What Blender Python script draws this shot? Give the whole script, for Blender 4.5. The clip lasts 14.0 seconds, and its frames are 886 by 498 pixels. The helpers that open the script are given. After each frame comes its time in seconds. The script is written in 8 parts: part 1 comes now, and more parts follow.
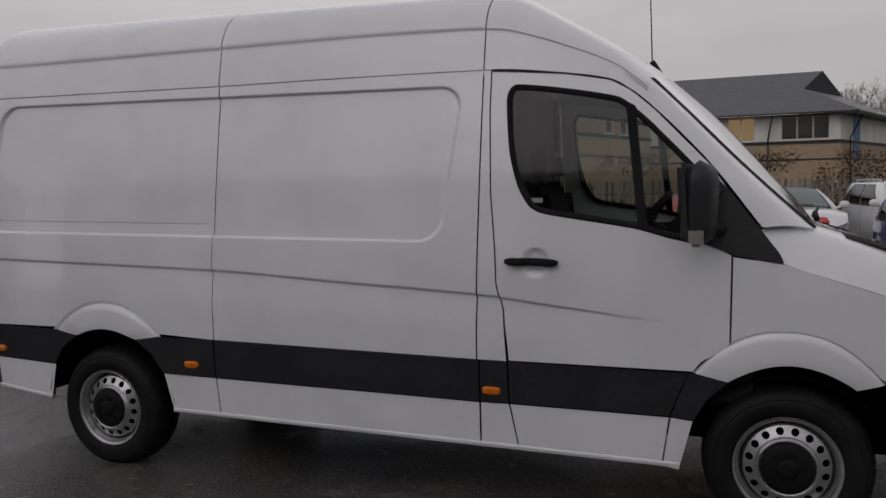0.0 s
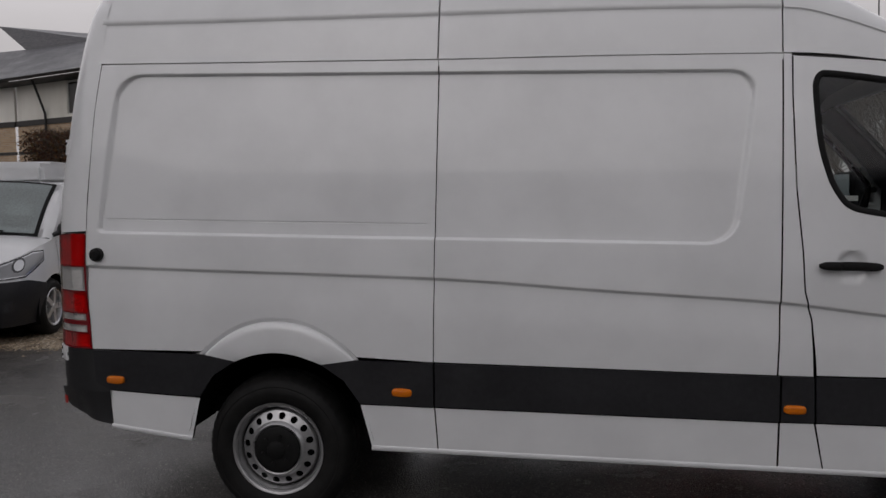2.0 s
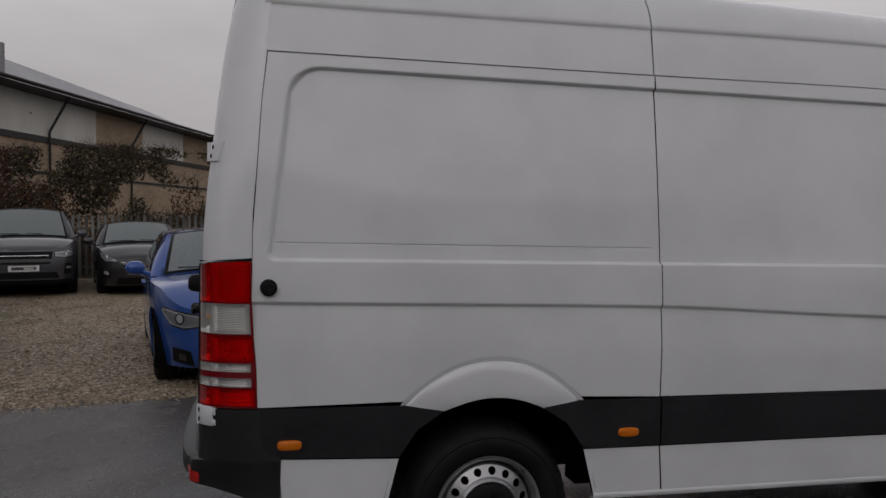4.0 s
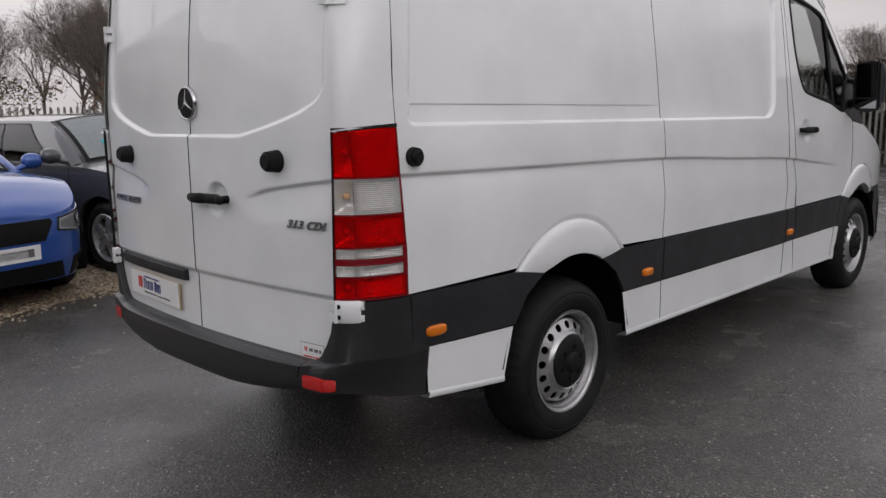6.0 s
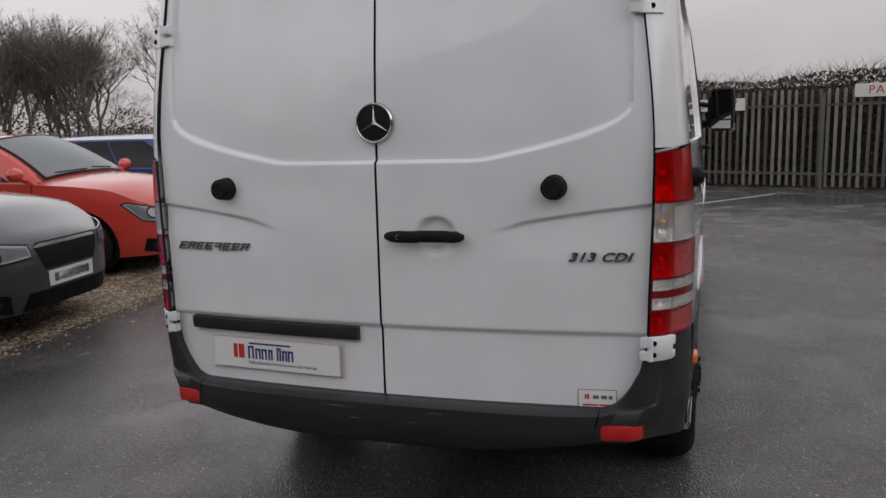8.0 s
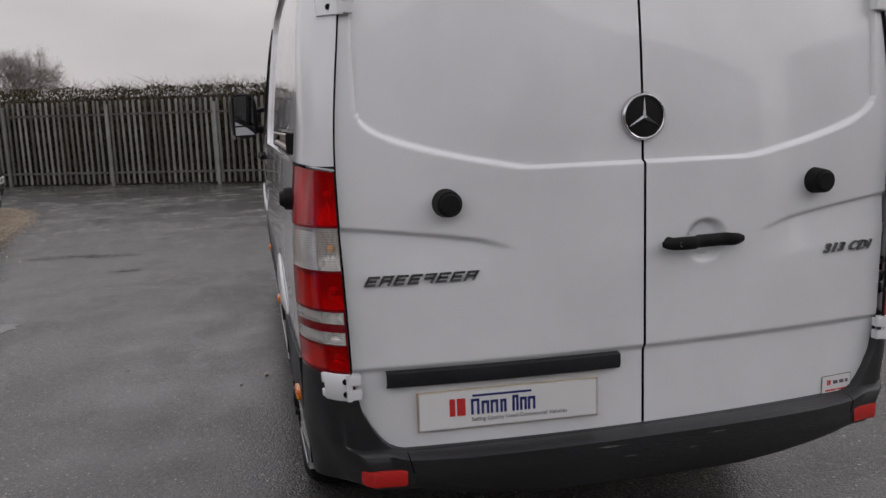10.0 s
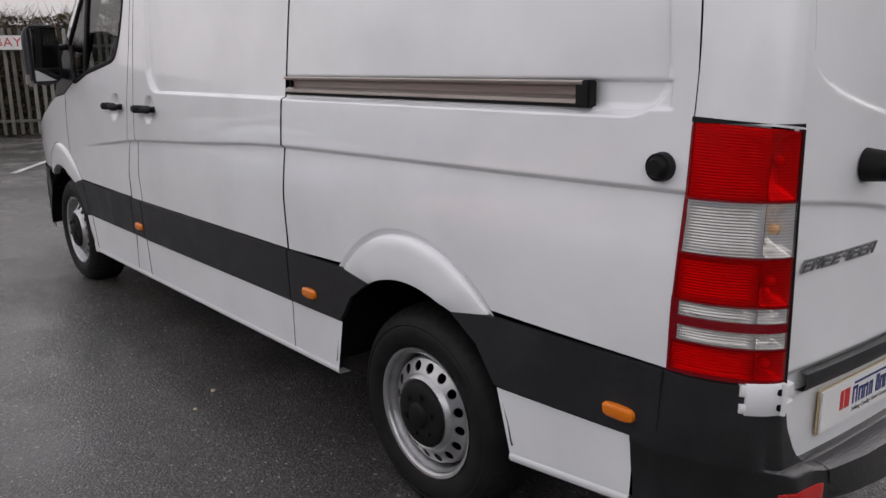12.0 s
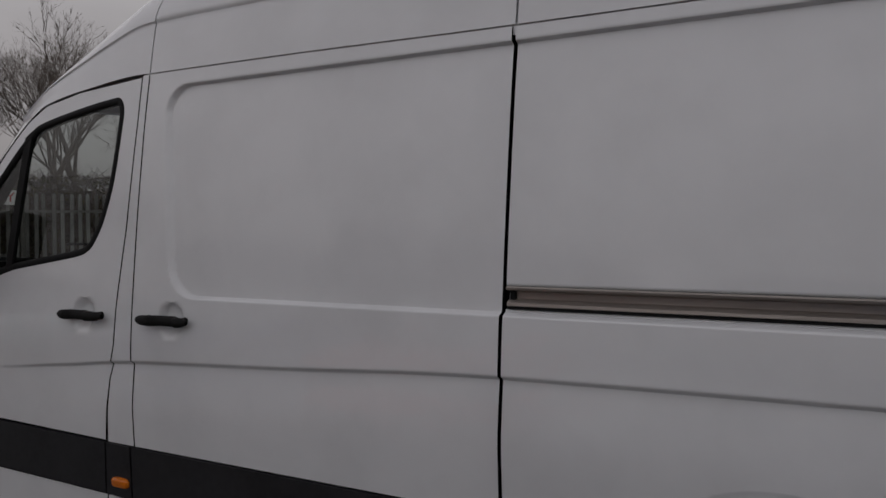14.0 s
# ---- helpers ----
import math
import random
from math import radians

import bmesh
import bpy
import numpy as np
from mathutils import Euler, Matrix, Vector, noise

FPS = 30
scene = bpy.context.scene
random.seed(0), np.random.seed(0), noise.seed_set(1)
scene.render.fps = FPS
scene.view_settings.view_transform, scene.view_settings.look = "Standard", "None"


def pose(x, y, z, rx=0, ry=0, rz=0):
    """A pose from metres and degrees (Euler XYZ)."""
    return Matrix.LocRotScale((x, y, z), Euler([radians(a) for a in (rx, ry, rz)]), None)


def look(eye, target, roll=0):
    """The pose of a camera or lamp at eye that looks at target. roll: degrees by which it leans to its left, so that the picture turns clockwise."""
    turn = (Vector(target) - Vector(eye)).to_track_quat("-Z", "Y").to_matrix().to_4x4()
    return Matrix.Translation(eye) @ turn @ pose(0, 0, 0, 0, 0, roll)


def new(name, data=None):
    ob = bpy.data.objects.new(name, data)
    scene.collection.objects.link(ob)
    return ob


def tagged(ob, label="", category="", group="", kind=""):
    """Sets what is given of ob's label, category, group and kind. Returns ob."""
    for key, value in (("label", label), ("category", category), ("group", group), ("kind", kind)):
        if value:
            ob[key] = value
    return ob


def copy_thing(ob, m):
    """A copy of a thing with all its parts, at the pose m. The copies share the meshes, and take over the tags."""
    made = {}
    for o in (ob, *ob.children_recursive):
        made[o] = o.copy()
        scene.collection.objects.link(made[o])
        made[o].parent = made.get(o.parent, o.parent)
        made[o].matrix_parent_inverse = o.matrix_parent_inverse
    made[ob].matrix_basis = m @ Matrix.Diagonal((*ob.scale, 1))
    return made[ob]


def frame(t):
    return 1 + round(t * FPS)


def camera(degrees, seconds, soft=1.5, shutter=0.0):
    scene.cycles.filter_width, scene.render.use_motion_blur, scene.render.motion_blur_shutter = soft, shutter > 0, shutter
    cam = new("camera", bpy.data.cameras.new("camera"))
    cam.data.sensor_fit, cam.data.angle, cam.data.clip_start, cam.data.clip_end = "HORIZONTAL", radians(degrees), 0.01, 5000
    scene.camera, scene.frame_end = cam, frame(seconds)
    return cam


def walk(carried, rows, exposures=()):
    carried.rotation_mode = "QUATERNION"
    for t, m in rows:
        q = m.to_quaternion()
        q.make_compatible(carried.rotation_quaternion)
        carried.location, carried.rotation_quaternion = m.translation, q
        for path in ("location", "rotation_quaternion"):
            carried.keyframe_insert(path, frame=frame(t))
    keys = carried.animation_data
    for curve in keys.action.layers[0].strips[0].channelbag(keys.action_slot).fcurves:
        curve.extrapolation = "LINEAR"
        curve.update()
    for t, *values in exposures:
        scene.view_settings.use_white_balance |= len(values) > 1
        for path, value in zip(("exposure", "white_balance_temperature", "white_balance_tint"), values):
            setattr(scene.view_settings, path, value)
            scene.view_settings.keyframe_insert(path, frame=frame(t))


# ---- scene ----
cam = camera(58.5, 14.0)
PATH = [
    (0, (3.391, -4.589, 1.595), (2.721, -2.711, 1.436), -1.33),
    (0.5, (2.895, -4.544, 1.617), (2.419, -2.609, 1.453), -0.79),
    (1, (2.368, -4.587, 1.604), (2.063, -2.616, 1.450), -0.52),
    (1.5, (1.814, -4.522, 1.588), (1.522, -2.550, 1.435), -0.57),
    (2, (1.260, -4.510, 1.585), (1.001, -2.533, 1.427), -0.56),
    (2.5, (0.741, -4.426, 1.565), (0.564, -2.440, 1.407), -0.67),
    (3, (0.106, -4.334, 1.574), (0.220, -2.340, 1.475), -0.08),
    (3.5, (-0.410, -4.207, 1.555), (-0.159, -2.224, 1.492), 0.08),
    (4, (-0.926, -4.035, 1.539), (-0.474, -2.088, 1.462), 0.18),
    (4.2, (-1.148, -3.975, 1.498), (-0.571, -2.067, 1.345), 0.12),
    (4.62, (-1.578, -3.805, 1.471), (-0.799, -1.973, 1.284), -0.03),
    (5.04, (-1.975, -3.578, 1.455), (-0.986, -1.856, 1.213), -0.39),
    (5.46, (-2.329, -3.300, 1.446), (-1.143, -1.718, 1.146), -0.84),
    (5.88, (-2.631, -2.979, 1.442), (-1.273, -1.552, 1.096), -1.20),
    (6.3, (-2.871, -2.623, 1.440), (-1.373, -1.348, 1.078), -1.36),
    (6.5, (-2.996, -2.452, 1.453), (-1.413, -1.277, 1.116), -1.06),
    (7, (-3.212, -2.004, 1.435), (-1.527, -0.980, 1.102), -1.34),
    (7.2, (-3.269, -1.793, 1.459), (-1.565, -0.799, 1.130), -1.35),
    (7.62, (-3.419, -1.383, 1.464), (-1.631, -0.546, 1.138), -1.46),
    (8.04, (-3.530, -0.949, 1.470), (-1.651, -0.342, 1.151), -1.64),
    (8.46, (-3.586, -0.504, 1.477), (-1.639, -0.167, 1.165), -1.84),
    (8.88, (-3.570, -0.059, 1.485), (-1.595, 0.011, 1.177), -1.98),
    (9.3, (-3.466, 0.375, 1.494), (-1.496, 0.224, 1.184), -2.00),
    (9.5, (-3.391, 0.579, 1.499), (-1.430, 0.359, 1.173), -2.15),
    (10, (-3.209, 1.082, 1.511), (-1.293, 0.630, 1.158), -1.71),
    (10.5, (-2.947, 1.525, 1.508), (-1.120, 0.844, 1.064), -1.26),
    (11, (-2.591, 1.876, 1.522), (-0.855, 1.030, 0.999), -1.45),
    (11.5, (-2.271, 2.235, 1.532), (-0.709, 1.111, 0.989), -0.99),
    (12, (-1.886, 2.473, 1.522), (-0.417, 1.209, 1.026), -0.33),
    (12.5, (-1.477, 2.705, 1.598), (-0.103, 1.284, 1.293), -0.5),
    (13, (-1.063, 2.859, 1.627), (0.212, 1.331, 1.424), -0.4),
    (13.5, (-0.610, 2.948, 1.625), (0.553, 1.324, 1.524), -0.2),
    (14, (-0.178, 2.980, 1.628), (0.800, 1.238, 1.532), 0.25),
]
EXPOSURE = [(t, e, 6490, 15) for t, e in ((0, 0.24), (0.5, 0.2), (1.2, 0.22), (2, 0.35), (2.6, 0.43), (3, 0.34), (3.5, 0.17), (3.9, 0.14), (4.2, 0.05), (6.3, 1.2), (7.2, 1.08), (9.5, 0.92), (10, 1.02), (10.5, 1.18), (11, 1.42), (11.5, 1.44), (12, 1.38), (12.5, 0.88), (13, 0.58), (13.5, 0.3), (14, 0.12))]
walk(cam, [(t, look(eye, target, roll)) for t, eye, target, roll in PATH], EXPOSURE)

# ---- daylight: overcast winter sky ----
world = bpy.data.worlds.new("overcast")
scene.world = world
world.use_nodes = True
wn, wl = world.node_tree.nodes, world.node_tree.links
sky = wn.new("ShaderNodeTexSky")
sky.sky_type, sky.sun_disc = "NISHITA", False
sky.sun_elevation, sky.sun_rotation = radians(34), radians(194)
sky.air_density, sky.dust_density = 2.0, 4.0
grey = wn.new("ShaderNodeHueSaturation")
grey.inputs["Saturation"].default_value = 0.12
wl.new(sky.outputs["Color"], grey.inputs["Color"])
tc = wn.new("ShaderNodeTexCoord")
sep = wn.new("ShaderNodeSeparateXYZ")
wl.new(tc.outputs["Generated"], sep.inputs[0])
height = wn.new("ShaderNodeValToRGB")
height.color_ramp.elements[0].position, height.color_ramp.elements[0].color = 0.0, (2.95, 2.84, 2.79, 1)
height.color_ramp.elements[1].position, height.color_ramp.elements[1].color = 0.85, (3.2, 3.2, 3.32, 1)
for level, tone in ((0.16, (3.45, 3.36, 3.33, 1)), (0.36, (5.8, 5.75, 5.8, 1)), (0.55, (4.9, 4.9, 5.0, 1))):
    height.color_ramp.elements.new(level).color = tone
wl.new(sep.outputs["Z"], height.inputs[0])
cloud = wn.new("ShaderNodeTexNoise")
cloud.inputs["Scale"].default_value, cloud.inputs["Detail"].default_value = 2.3, 6
stretch = wn.new("ShaderNodeMapping")
stretch.inputs["Scale"].default_value = (1, 1, 3.0)
wl.new(tc.outputs["Generated"], stretch.inputs["Vector"])
wl.new(stretch.outputs["Vector"], cloud.inputs["Vector"])
banks = wn.new("ShaderNodeMapRange")
banks.inputs["From Min"].default_value, banks.inputs["From Max"].default_value = 0.3, 0.75
banks.inputs["To Min"].default_value, banks.inputs["To Max"].default_value = 1.12, 0.8
wl.new(cloud.outputs["Fac"], banks.inputs["Value"])
deck = wn.new("ShaderNodeVectorMath")
deck.operation = "SCALE"
wl.new(height.outputs["Color"], deck.inputs[0])
wl.new(banks.outputs["Result"], deck.inputs["Scale"])
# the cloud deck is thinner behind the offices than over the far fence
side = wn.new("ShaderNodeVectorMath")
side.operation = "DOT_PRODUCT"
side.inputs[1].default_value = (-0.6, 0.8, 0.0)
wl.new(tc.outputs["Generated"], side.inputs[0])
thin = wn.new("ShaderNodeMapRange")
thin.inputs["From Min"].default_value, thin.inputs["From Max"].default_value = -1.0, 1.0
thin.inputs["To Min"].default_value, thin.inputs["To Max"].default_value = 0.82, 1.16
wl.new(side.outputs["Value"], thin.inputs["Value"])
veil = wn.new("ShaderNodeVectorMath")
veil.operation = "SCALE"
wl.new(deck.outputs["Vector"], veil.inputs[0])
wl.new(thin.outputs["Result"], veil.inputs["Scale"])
cover = wn.new("ShaderNodeMix")
cover.data_type = "RGBA"
cover.inputs["Factor"].default_value = 0.85
wl.new(grey.outputs["Color"], cover.inputs["A"])
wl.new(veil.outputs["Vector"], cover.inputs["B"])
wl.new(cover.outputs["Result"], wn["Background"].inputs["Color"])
wn["Background"].inputs["Strength"].default_value = 0.1

sun = new("sun", bpy.data.lights.new("sun", "SUN"))
sun.data.energy, sun.data.angle, sun.data.color = 0.14, radians(90), (1.0, 0.97, 0.93)
sun.matrix_world = look((-5, -20, 14), (0, 0, 0))

# ---- materials ----
def material(name, base=(0.5, 0.5, 0.5), rough=0.5, metal=0.0, coat=0.0, ior=1.45):
    m = bpy.data.materials.new(name)
    m.use_nodes = True
    b = m.node_tree.nodes["Principled BSDF"]
    b.inputs["Base Color"].default_value = (*base, 1)
    b.inputs["Roughness"].default_value = rough
    b.inputs["Metallic"].default_value = metal
    b.inputs["Coat Weight"].default_value = coat
    b.inputs["Coat Roughness"].default_value = 0.04
    b.inputs["IOR"].default_value = ior
    return m


def node(m, kind, **inputs):
    n = m.node_tree.nodes.new(kind)
    for key, value in inputs.items():
        n.inputs[key.replace("_", " ")].default_value = value
    return n


def link(m, a, b):
    m.node_tree.links.new(a, b)


def bsdf(m):
    return m.node_tree.nodes["Principled BSDF"]


def ramp(m, source, stops):
    n = m.node_tree.nodes.new("ShaderNodeValToRGB")
    r = n.color_ramp
    while len(r.elements) < len(stops):
        r.elements.new(0.5)
    for e, (p, c) in zip(r.elements, stops):
        e.position, e.color = p, (*c, 1) if len(c) == 3 else c
    link(m, source, n.inputs[0])
    return n.outputs["Color"]


def coords(m, scale=(1, 1, 1), kind="Object"):
    c, p = m.node_tree.nodes.new("ShaderNodeTexCoord"), m.node_tree.nodes.new("ShaderNodeMapping")
    p.inputs["Scale"].default_value = scale
    link(m, c.outputs[kind], p.inputs["Vector"])
    return p.outputs["Vector"]


def noisy(m, scale, detail=4.0, vector=None, rough=0.55):
    n = node(m, "ShaderNodeTexNoise", Scale=scale, Detail=detail, Roughness=rough)
    link(m, vector or coords(m), n.inputs["Vector"])
    return n.outputs["Fac"]


def grained(name, a, b, scale, rough=(0.4, 0.6), bump=0.0, bump_scale=None, metal=0.0, coat=0.0, detail=5.0, stretch=(1, 1, 1)):
    """A surface whose colour runs between a and b by noise at two scales, with relief."""
    m = material(name, a, rough[0], metal, coat)
    v = coords(m, stretch)
    fine, broad = noisy(m, scale, detail, v), noisy(m, scale * 0.13, 3.0, v)
    mix = node(m, "ShaderNodeMath")
    mix.operation = "ADD"
    half = node(m, "ShaderNodeMath", **{})
    half.operation = "MULTIPLY"
    half.inputs[1].default_value = 0.5
    link(m, fine, mix.inputs[0])
    link(m, broad, mix.inputs[1])
    link(m, mix.outputs[0], half.inputs[0])
    link(m, ramp(m, half.outputs[0], [(0.36, a), (0.64, b)]), bsdf(m).inputs["Base Color"])
    r = node(m, "ShaderNodeMapRange")
    r.inputs["From Min"].default_value, r.inputs["From Max"].default_value = 0.35, 0.65
    r.inputs["To Min"].default_value, r.inputs["To Max"].default_value = rough
    link(m, broad, r.inputs["Value"])
    link(m, r.outputs["Result"], bsdf(m).inputs["Roughness"])
    if bump:
        n = node(m, "ShaderNodeBump", Strength=bump, Distance=0.01)
        link(m, noisy(m, bump_scale or scale, 6.0, v), n.inputs["Height"])
        link(m, n.outputs["Normal"], bsdf(m).inputs["Normal"])
    return m


def paint(name, base, flake=0.0, dirt=0.0):
    m = material(name, base, 0.35, flake, 1.0)
    v = coords(m)
    d = noisy(m, 2.2, 8.0, v)
    dark = tuple(c * (0.93 - dirt) for c in base)
    link(m, ramp(m, d, [(0.35, dark), (0.6, base)]), bsdf(m).inputs["Base Color"])
    link(m, ramp(m, noisy(m, 9, 6.0, v), [(0.3, (0.008,) * 3), (0.75, (0.035,) * 3)]), bsdf(m).inputs["Coat Roughness"])
    n = node(m, "ShaderNodeBump", Strength=0.02, Distance=0.002)
    link(m, noisy(m, 900, 2.0, v), n.inputs["Height"])
    link(m, n.outputs["Normal"], bsdf(m).inputs["Normal"])
    return m


def glass(name, tint, gloss=1.0):
    m = bpy.data.materials.new(name)
    m.use_nodes = True
    m.node_tree.nodes.remove(m.node_tree.nodes["Principled BSDF"])
    clear = node(m, "ShaderNodeBsdfTransparent")
    clear.inputs["Color"].default_value = (*tint, 1)
    shine = node(m, "ShaderNodeBsdfGlossy", Roughness=0.015)
    f = node(m, "ShaderNodeFresnel", IOR=1.5)
    mix = node(m, "ShaderNodeMixShader")
    link(m, f.outputs[0], mix.inputs[0])
    link(m, clear.outputs[0], mix.inputs[1])
    link(m, shine.outputs[0], mix.inputs[2])
    link(m, mix.outputs[0], m.node_tree.nodes["Material Output"].inputs["Surface"])
    return m


WHITE = paint("white_paint", (0.79, 0.8, 0.81), 0.0, 0.02)
PLASTIC = grained("dark_plastic", (0.011, 0.011, 0.013), (0.021, 0.021, 0.024), 40, (0.4, 0.55), 0.12, 700)
BLACK = grained("black_rubber", (0.003, 0.003, 0.003), (0.008, 0.008, 0.008), 30, (0.6, 0.8), 0.1, 300)
# near black without gloss: shade of gaps and cavities put into the colour
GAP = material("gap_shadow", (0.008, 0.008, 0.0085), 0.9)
TYRE = grained("tyre_rubber", (0.004, 0.004, 0.004), (0.014, 0.0135, 0.013), 14, (0.5, 0.75), 0.25, 160)
STEEL = grained("silver_wheel_paint", (0.36, 0.36, 0.365), (0.5, 0.5, 0.505), 25, (0.26, 0.4), 0.03, 200, 0.8)
ALLOY = grained("alloy", (0.62, 0.62, 0.63), (0.75, 0.75, 0.76), 25, (0.25, 0.4), 0.02, 200, 0.8)
CHROME = material("chrome", (0.5, 0.5, 0.51), 0.16, 1.0)
RAIL = grained("brushed_rail", (0.32, 0.285, 0.255), (0.45, 0.405, 0.37), 60, (0.3, 0.45), 0.08, 90, 0.85, stretch=(0.05, 1, 1))
GLASS = glass("window_glass", (0.74, 0.77, 0.76))
TRIM = grained("cab_trim", (0.012, 0.012, 0.013), (0.022, 0.022, 0.024), 60, (0.7, 0.9), 0.1, 300)
SEAT = grained("seat_cloth", (0.01, 0.01, 0.012), (0.02, 0.02, 0.023), 120, (0.85, 0.95), 0.3, 400)
HEADLINING = grained("headlining", (0.34, 0.34, 0.35), (0.42, 0.42, 0.43), 50, (0.85, 0.95), 0.1, 300)


def lens(name, colour, ribs=0.0, clear=0.25):
    m = material(name, colour, 0.15, 0.0, 0.4)
    bsdf(m).inputs["Specular IOR Level"].default_value = 0.2
    bsdf(m).inputs["Transmission Weight"].default_value = clear
    if ribs:
        w = node(m, "ShaderNodeTexWave", Scale=ribs, Distortion=0.0)
        w.bands_direction = "Z"
        link(m, coords(m), w.inputs["Vector"])
        n = node(m, "ShaderNodeBump", Strength=0.35, Distance=0.002)
        link(m, w.outputs["Fac"], n.inputs["Height"])
        link(m, n.outputs["Normal"], bsdf(m).inputs["Normal"])
        shade = tuple(c * 0.76 for c in colour)
        link(m, ramp(m, w.outputs["Fac"], [(0.15, shade), (0.8, colour)]), bsdf(m).inputs["Base Color"])
    return m


DEEPRED = lens("deep_red_lens", (0.2, 0.003, 0.008), 60, 0.0)


def tinted_lens(name, tint, ribs=48.0):
    """Clear moulded plastic over a reflector: tinted, glossy, with fine level ribs."""
    m = bpy.data.materials.new(name)
    m.use_nodes = True
    m.node_tree.nodes.remove(m.node_tree.nodes["Principled BSDF"])
    w = node(m, "ShaderNodeTexWave", Scale=ribs, Distortion=0.0)
    w.bands_direction = "Z"
    link(m, coords(m), w.inputs["Vector"])
    n = node(m, "ShaderNodeBump", Strength=0.15, Distance=0.001)
    link(m, w.outputs["Fac"], n.inputs["Height"])
    clear = node(m, "ShaderNodeBsdfTransparent")
    thin = tuple(min(1.0, c * 1.12) for c in tint)
    link(m, ramp(m, w.outputs["Fac"], [(0.2, tuple(c * 0.86 for c in tint)), (0.8, thin)]), clear.inputs["Color"])
    shine = node(m, "ShaderNodeBsdfGlossy", Roughness=0.09)
    body = node(m, "ShaderNodeBsdfDiffuse")
    body.inputs["Color"].default_value = (*tuple(c * 0.8 for c in tint), 1)
    f = node(m, "ShaderNodeFresnel", IOR=1.3)
    for q in (shine, f):
        link(m, n.outputs["Normal"], q.inputs["Normal"])
    haze = node(m, "ShaderNodeMixShader", Fac=0.12)
    link(m, clear.outputs[0], haze.inputs[1])
    link(m, body.outputs[0], haze.inputs[2])
    mix = node(m, "ShaderNodeMixShader")
    soft = node(m, "ShaderNodeMath")
    soft.operation = "MULTIPLY"
    soft.inputs[1].default_value = 0.35
    link(m, f.outputs[0], soft.inputs[0])
    link(m, soft.outputs[0], mix.inputs[0])
    link(m, haze.outputs[0], mix.inputs[1])
    link(m, shine.outputs[0], mix.inputs[2])
    link(m, mix.outputs[0], m.node_tree.nodes["Material Output"].inputs["Surface"])
    return m


RED = tinted_lens("red_lens", (0.86, 0.016, 0.018))
CLEAR = tinted_lens("clear_lens", (0.88, 0.87, 0.85))
SILVER = grained("silvered_reflector", (0.78, 0.78, 0.78), (0.9, 0.9, 0.9), 40, (0.14, 0.26), 0.05, 90, 0.6)
BACKING = grained("ribbed_lamp_backing", (0.54, 0.54, 0.54), (0.68, 0.68, 0.68), 40, (0.25, 0.4), 0.05, 90, 0.8)
BULB = material("amber_bulb", (0.7, 0.36, 0.12), 0.15, 0.0, 0.6)
GLASSBULB = material("pale_bulb", (0.6, 0.6, 0.58), 0.1, 0.0, 0.6)
AMBER = lens("amber_lens", (0.8, 0.2, 0.004), 60, 0.04)
INDICATOR = lens("mirror_indicator", (0.34, 0.32, 0.31), 60, 0.2)
REFLECT = lens("red_reflector", (0.55, 0.022, 0.018), 90, 0.0)
SCUFF = grained("scuffed_plastic", (0.007, 0.007, 0.008), (0.016, 0.016, 0.018), 14, (0.3, 0.48), 0.2, 200, stretch=(1, 0.2, 1))
PLATE = material("plate_white", (0.74, 0.74, 0.73), 0.45)
YELLOW = material("plate_yellow_edge", (0.55, 0.42, 0.22), 0.4)
INKRED = material("red_ink", (0.55, 0.03, 0.03), 0.5)
INKBLUE = material("blue_ink", (0.02, 0.03, 0.16), 0.5)
INKGREY = material("grey_ink", (0.12, 0.12, 0.12), 0.5)

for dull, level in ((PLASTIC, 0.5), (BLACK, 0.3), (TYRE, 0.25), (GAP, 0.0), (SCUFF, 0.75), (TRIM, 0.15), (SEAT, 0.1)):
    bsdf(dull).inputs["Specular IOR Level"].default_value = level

# ---- mesh tools ----
import mathutils.geometry

def mesh_of(name, verts, faces, mats, smooth=True, slots=None):
    me = bpy.data.meshes.new(name)
    me.from_pydata([tuple(v) for v in verts], [], faces)
    for m in mats if isinstance(mats, (list, tuple)) else [mats]:
        me.materials.append(m)
    if slots:
        me.polygons.foreach_set("material_index", slots)
    me.polygons.foreach_set("use_smooth", [smooth] * len(me.polygons))
    me.validate()
    me.update()
    if smooth:
        me.set_sharp_from_angle(angle=math.radians(48))
    return me


def part(name, me, parent, label="", at=None):
    ob = new(name, me)
    if parent is not None:
        ob.parent = parent
    if at is not None:
        ob.matrix_basis = at
    return tagged(ob, label)


def empty(name, m, label, category, group="", kind=""):
    ob = new(name)
    ob.empty_display_size = 0.2
    ob.matrix_basis = m
    return tagged(ob, label, category, group, kind)


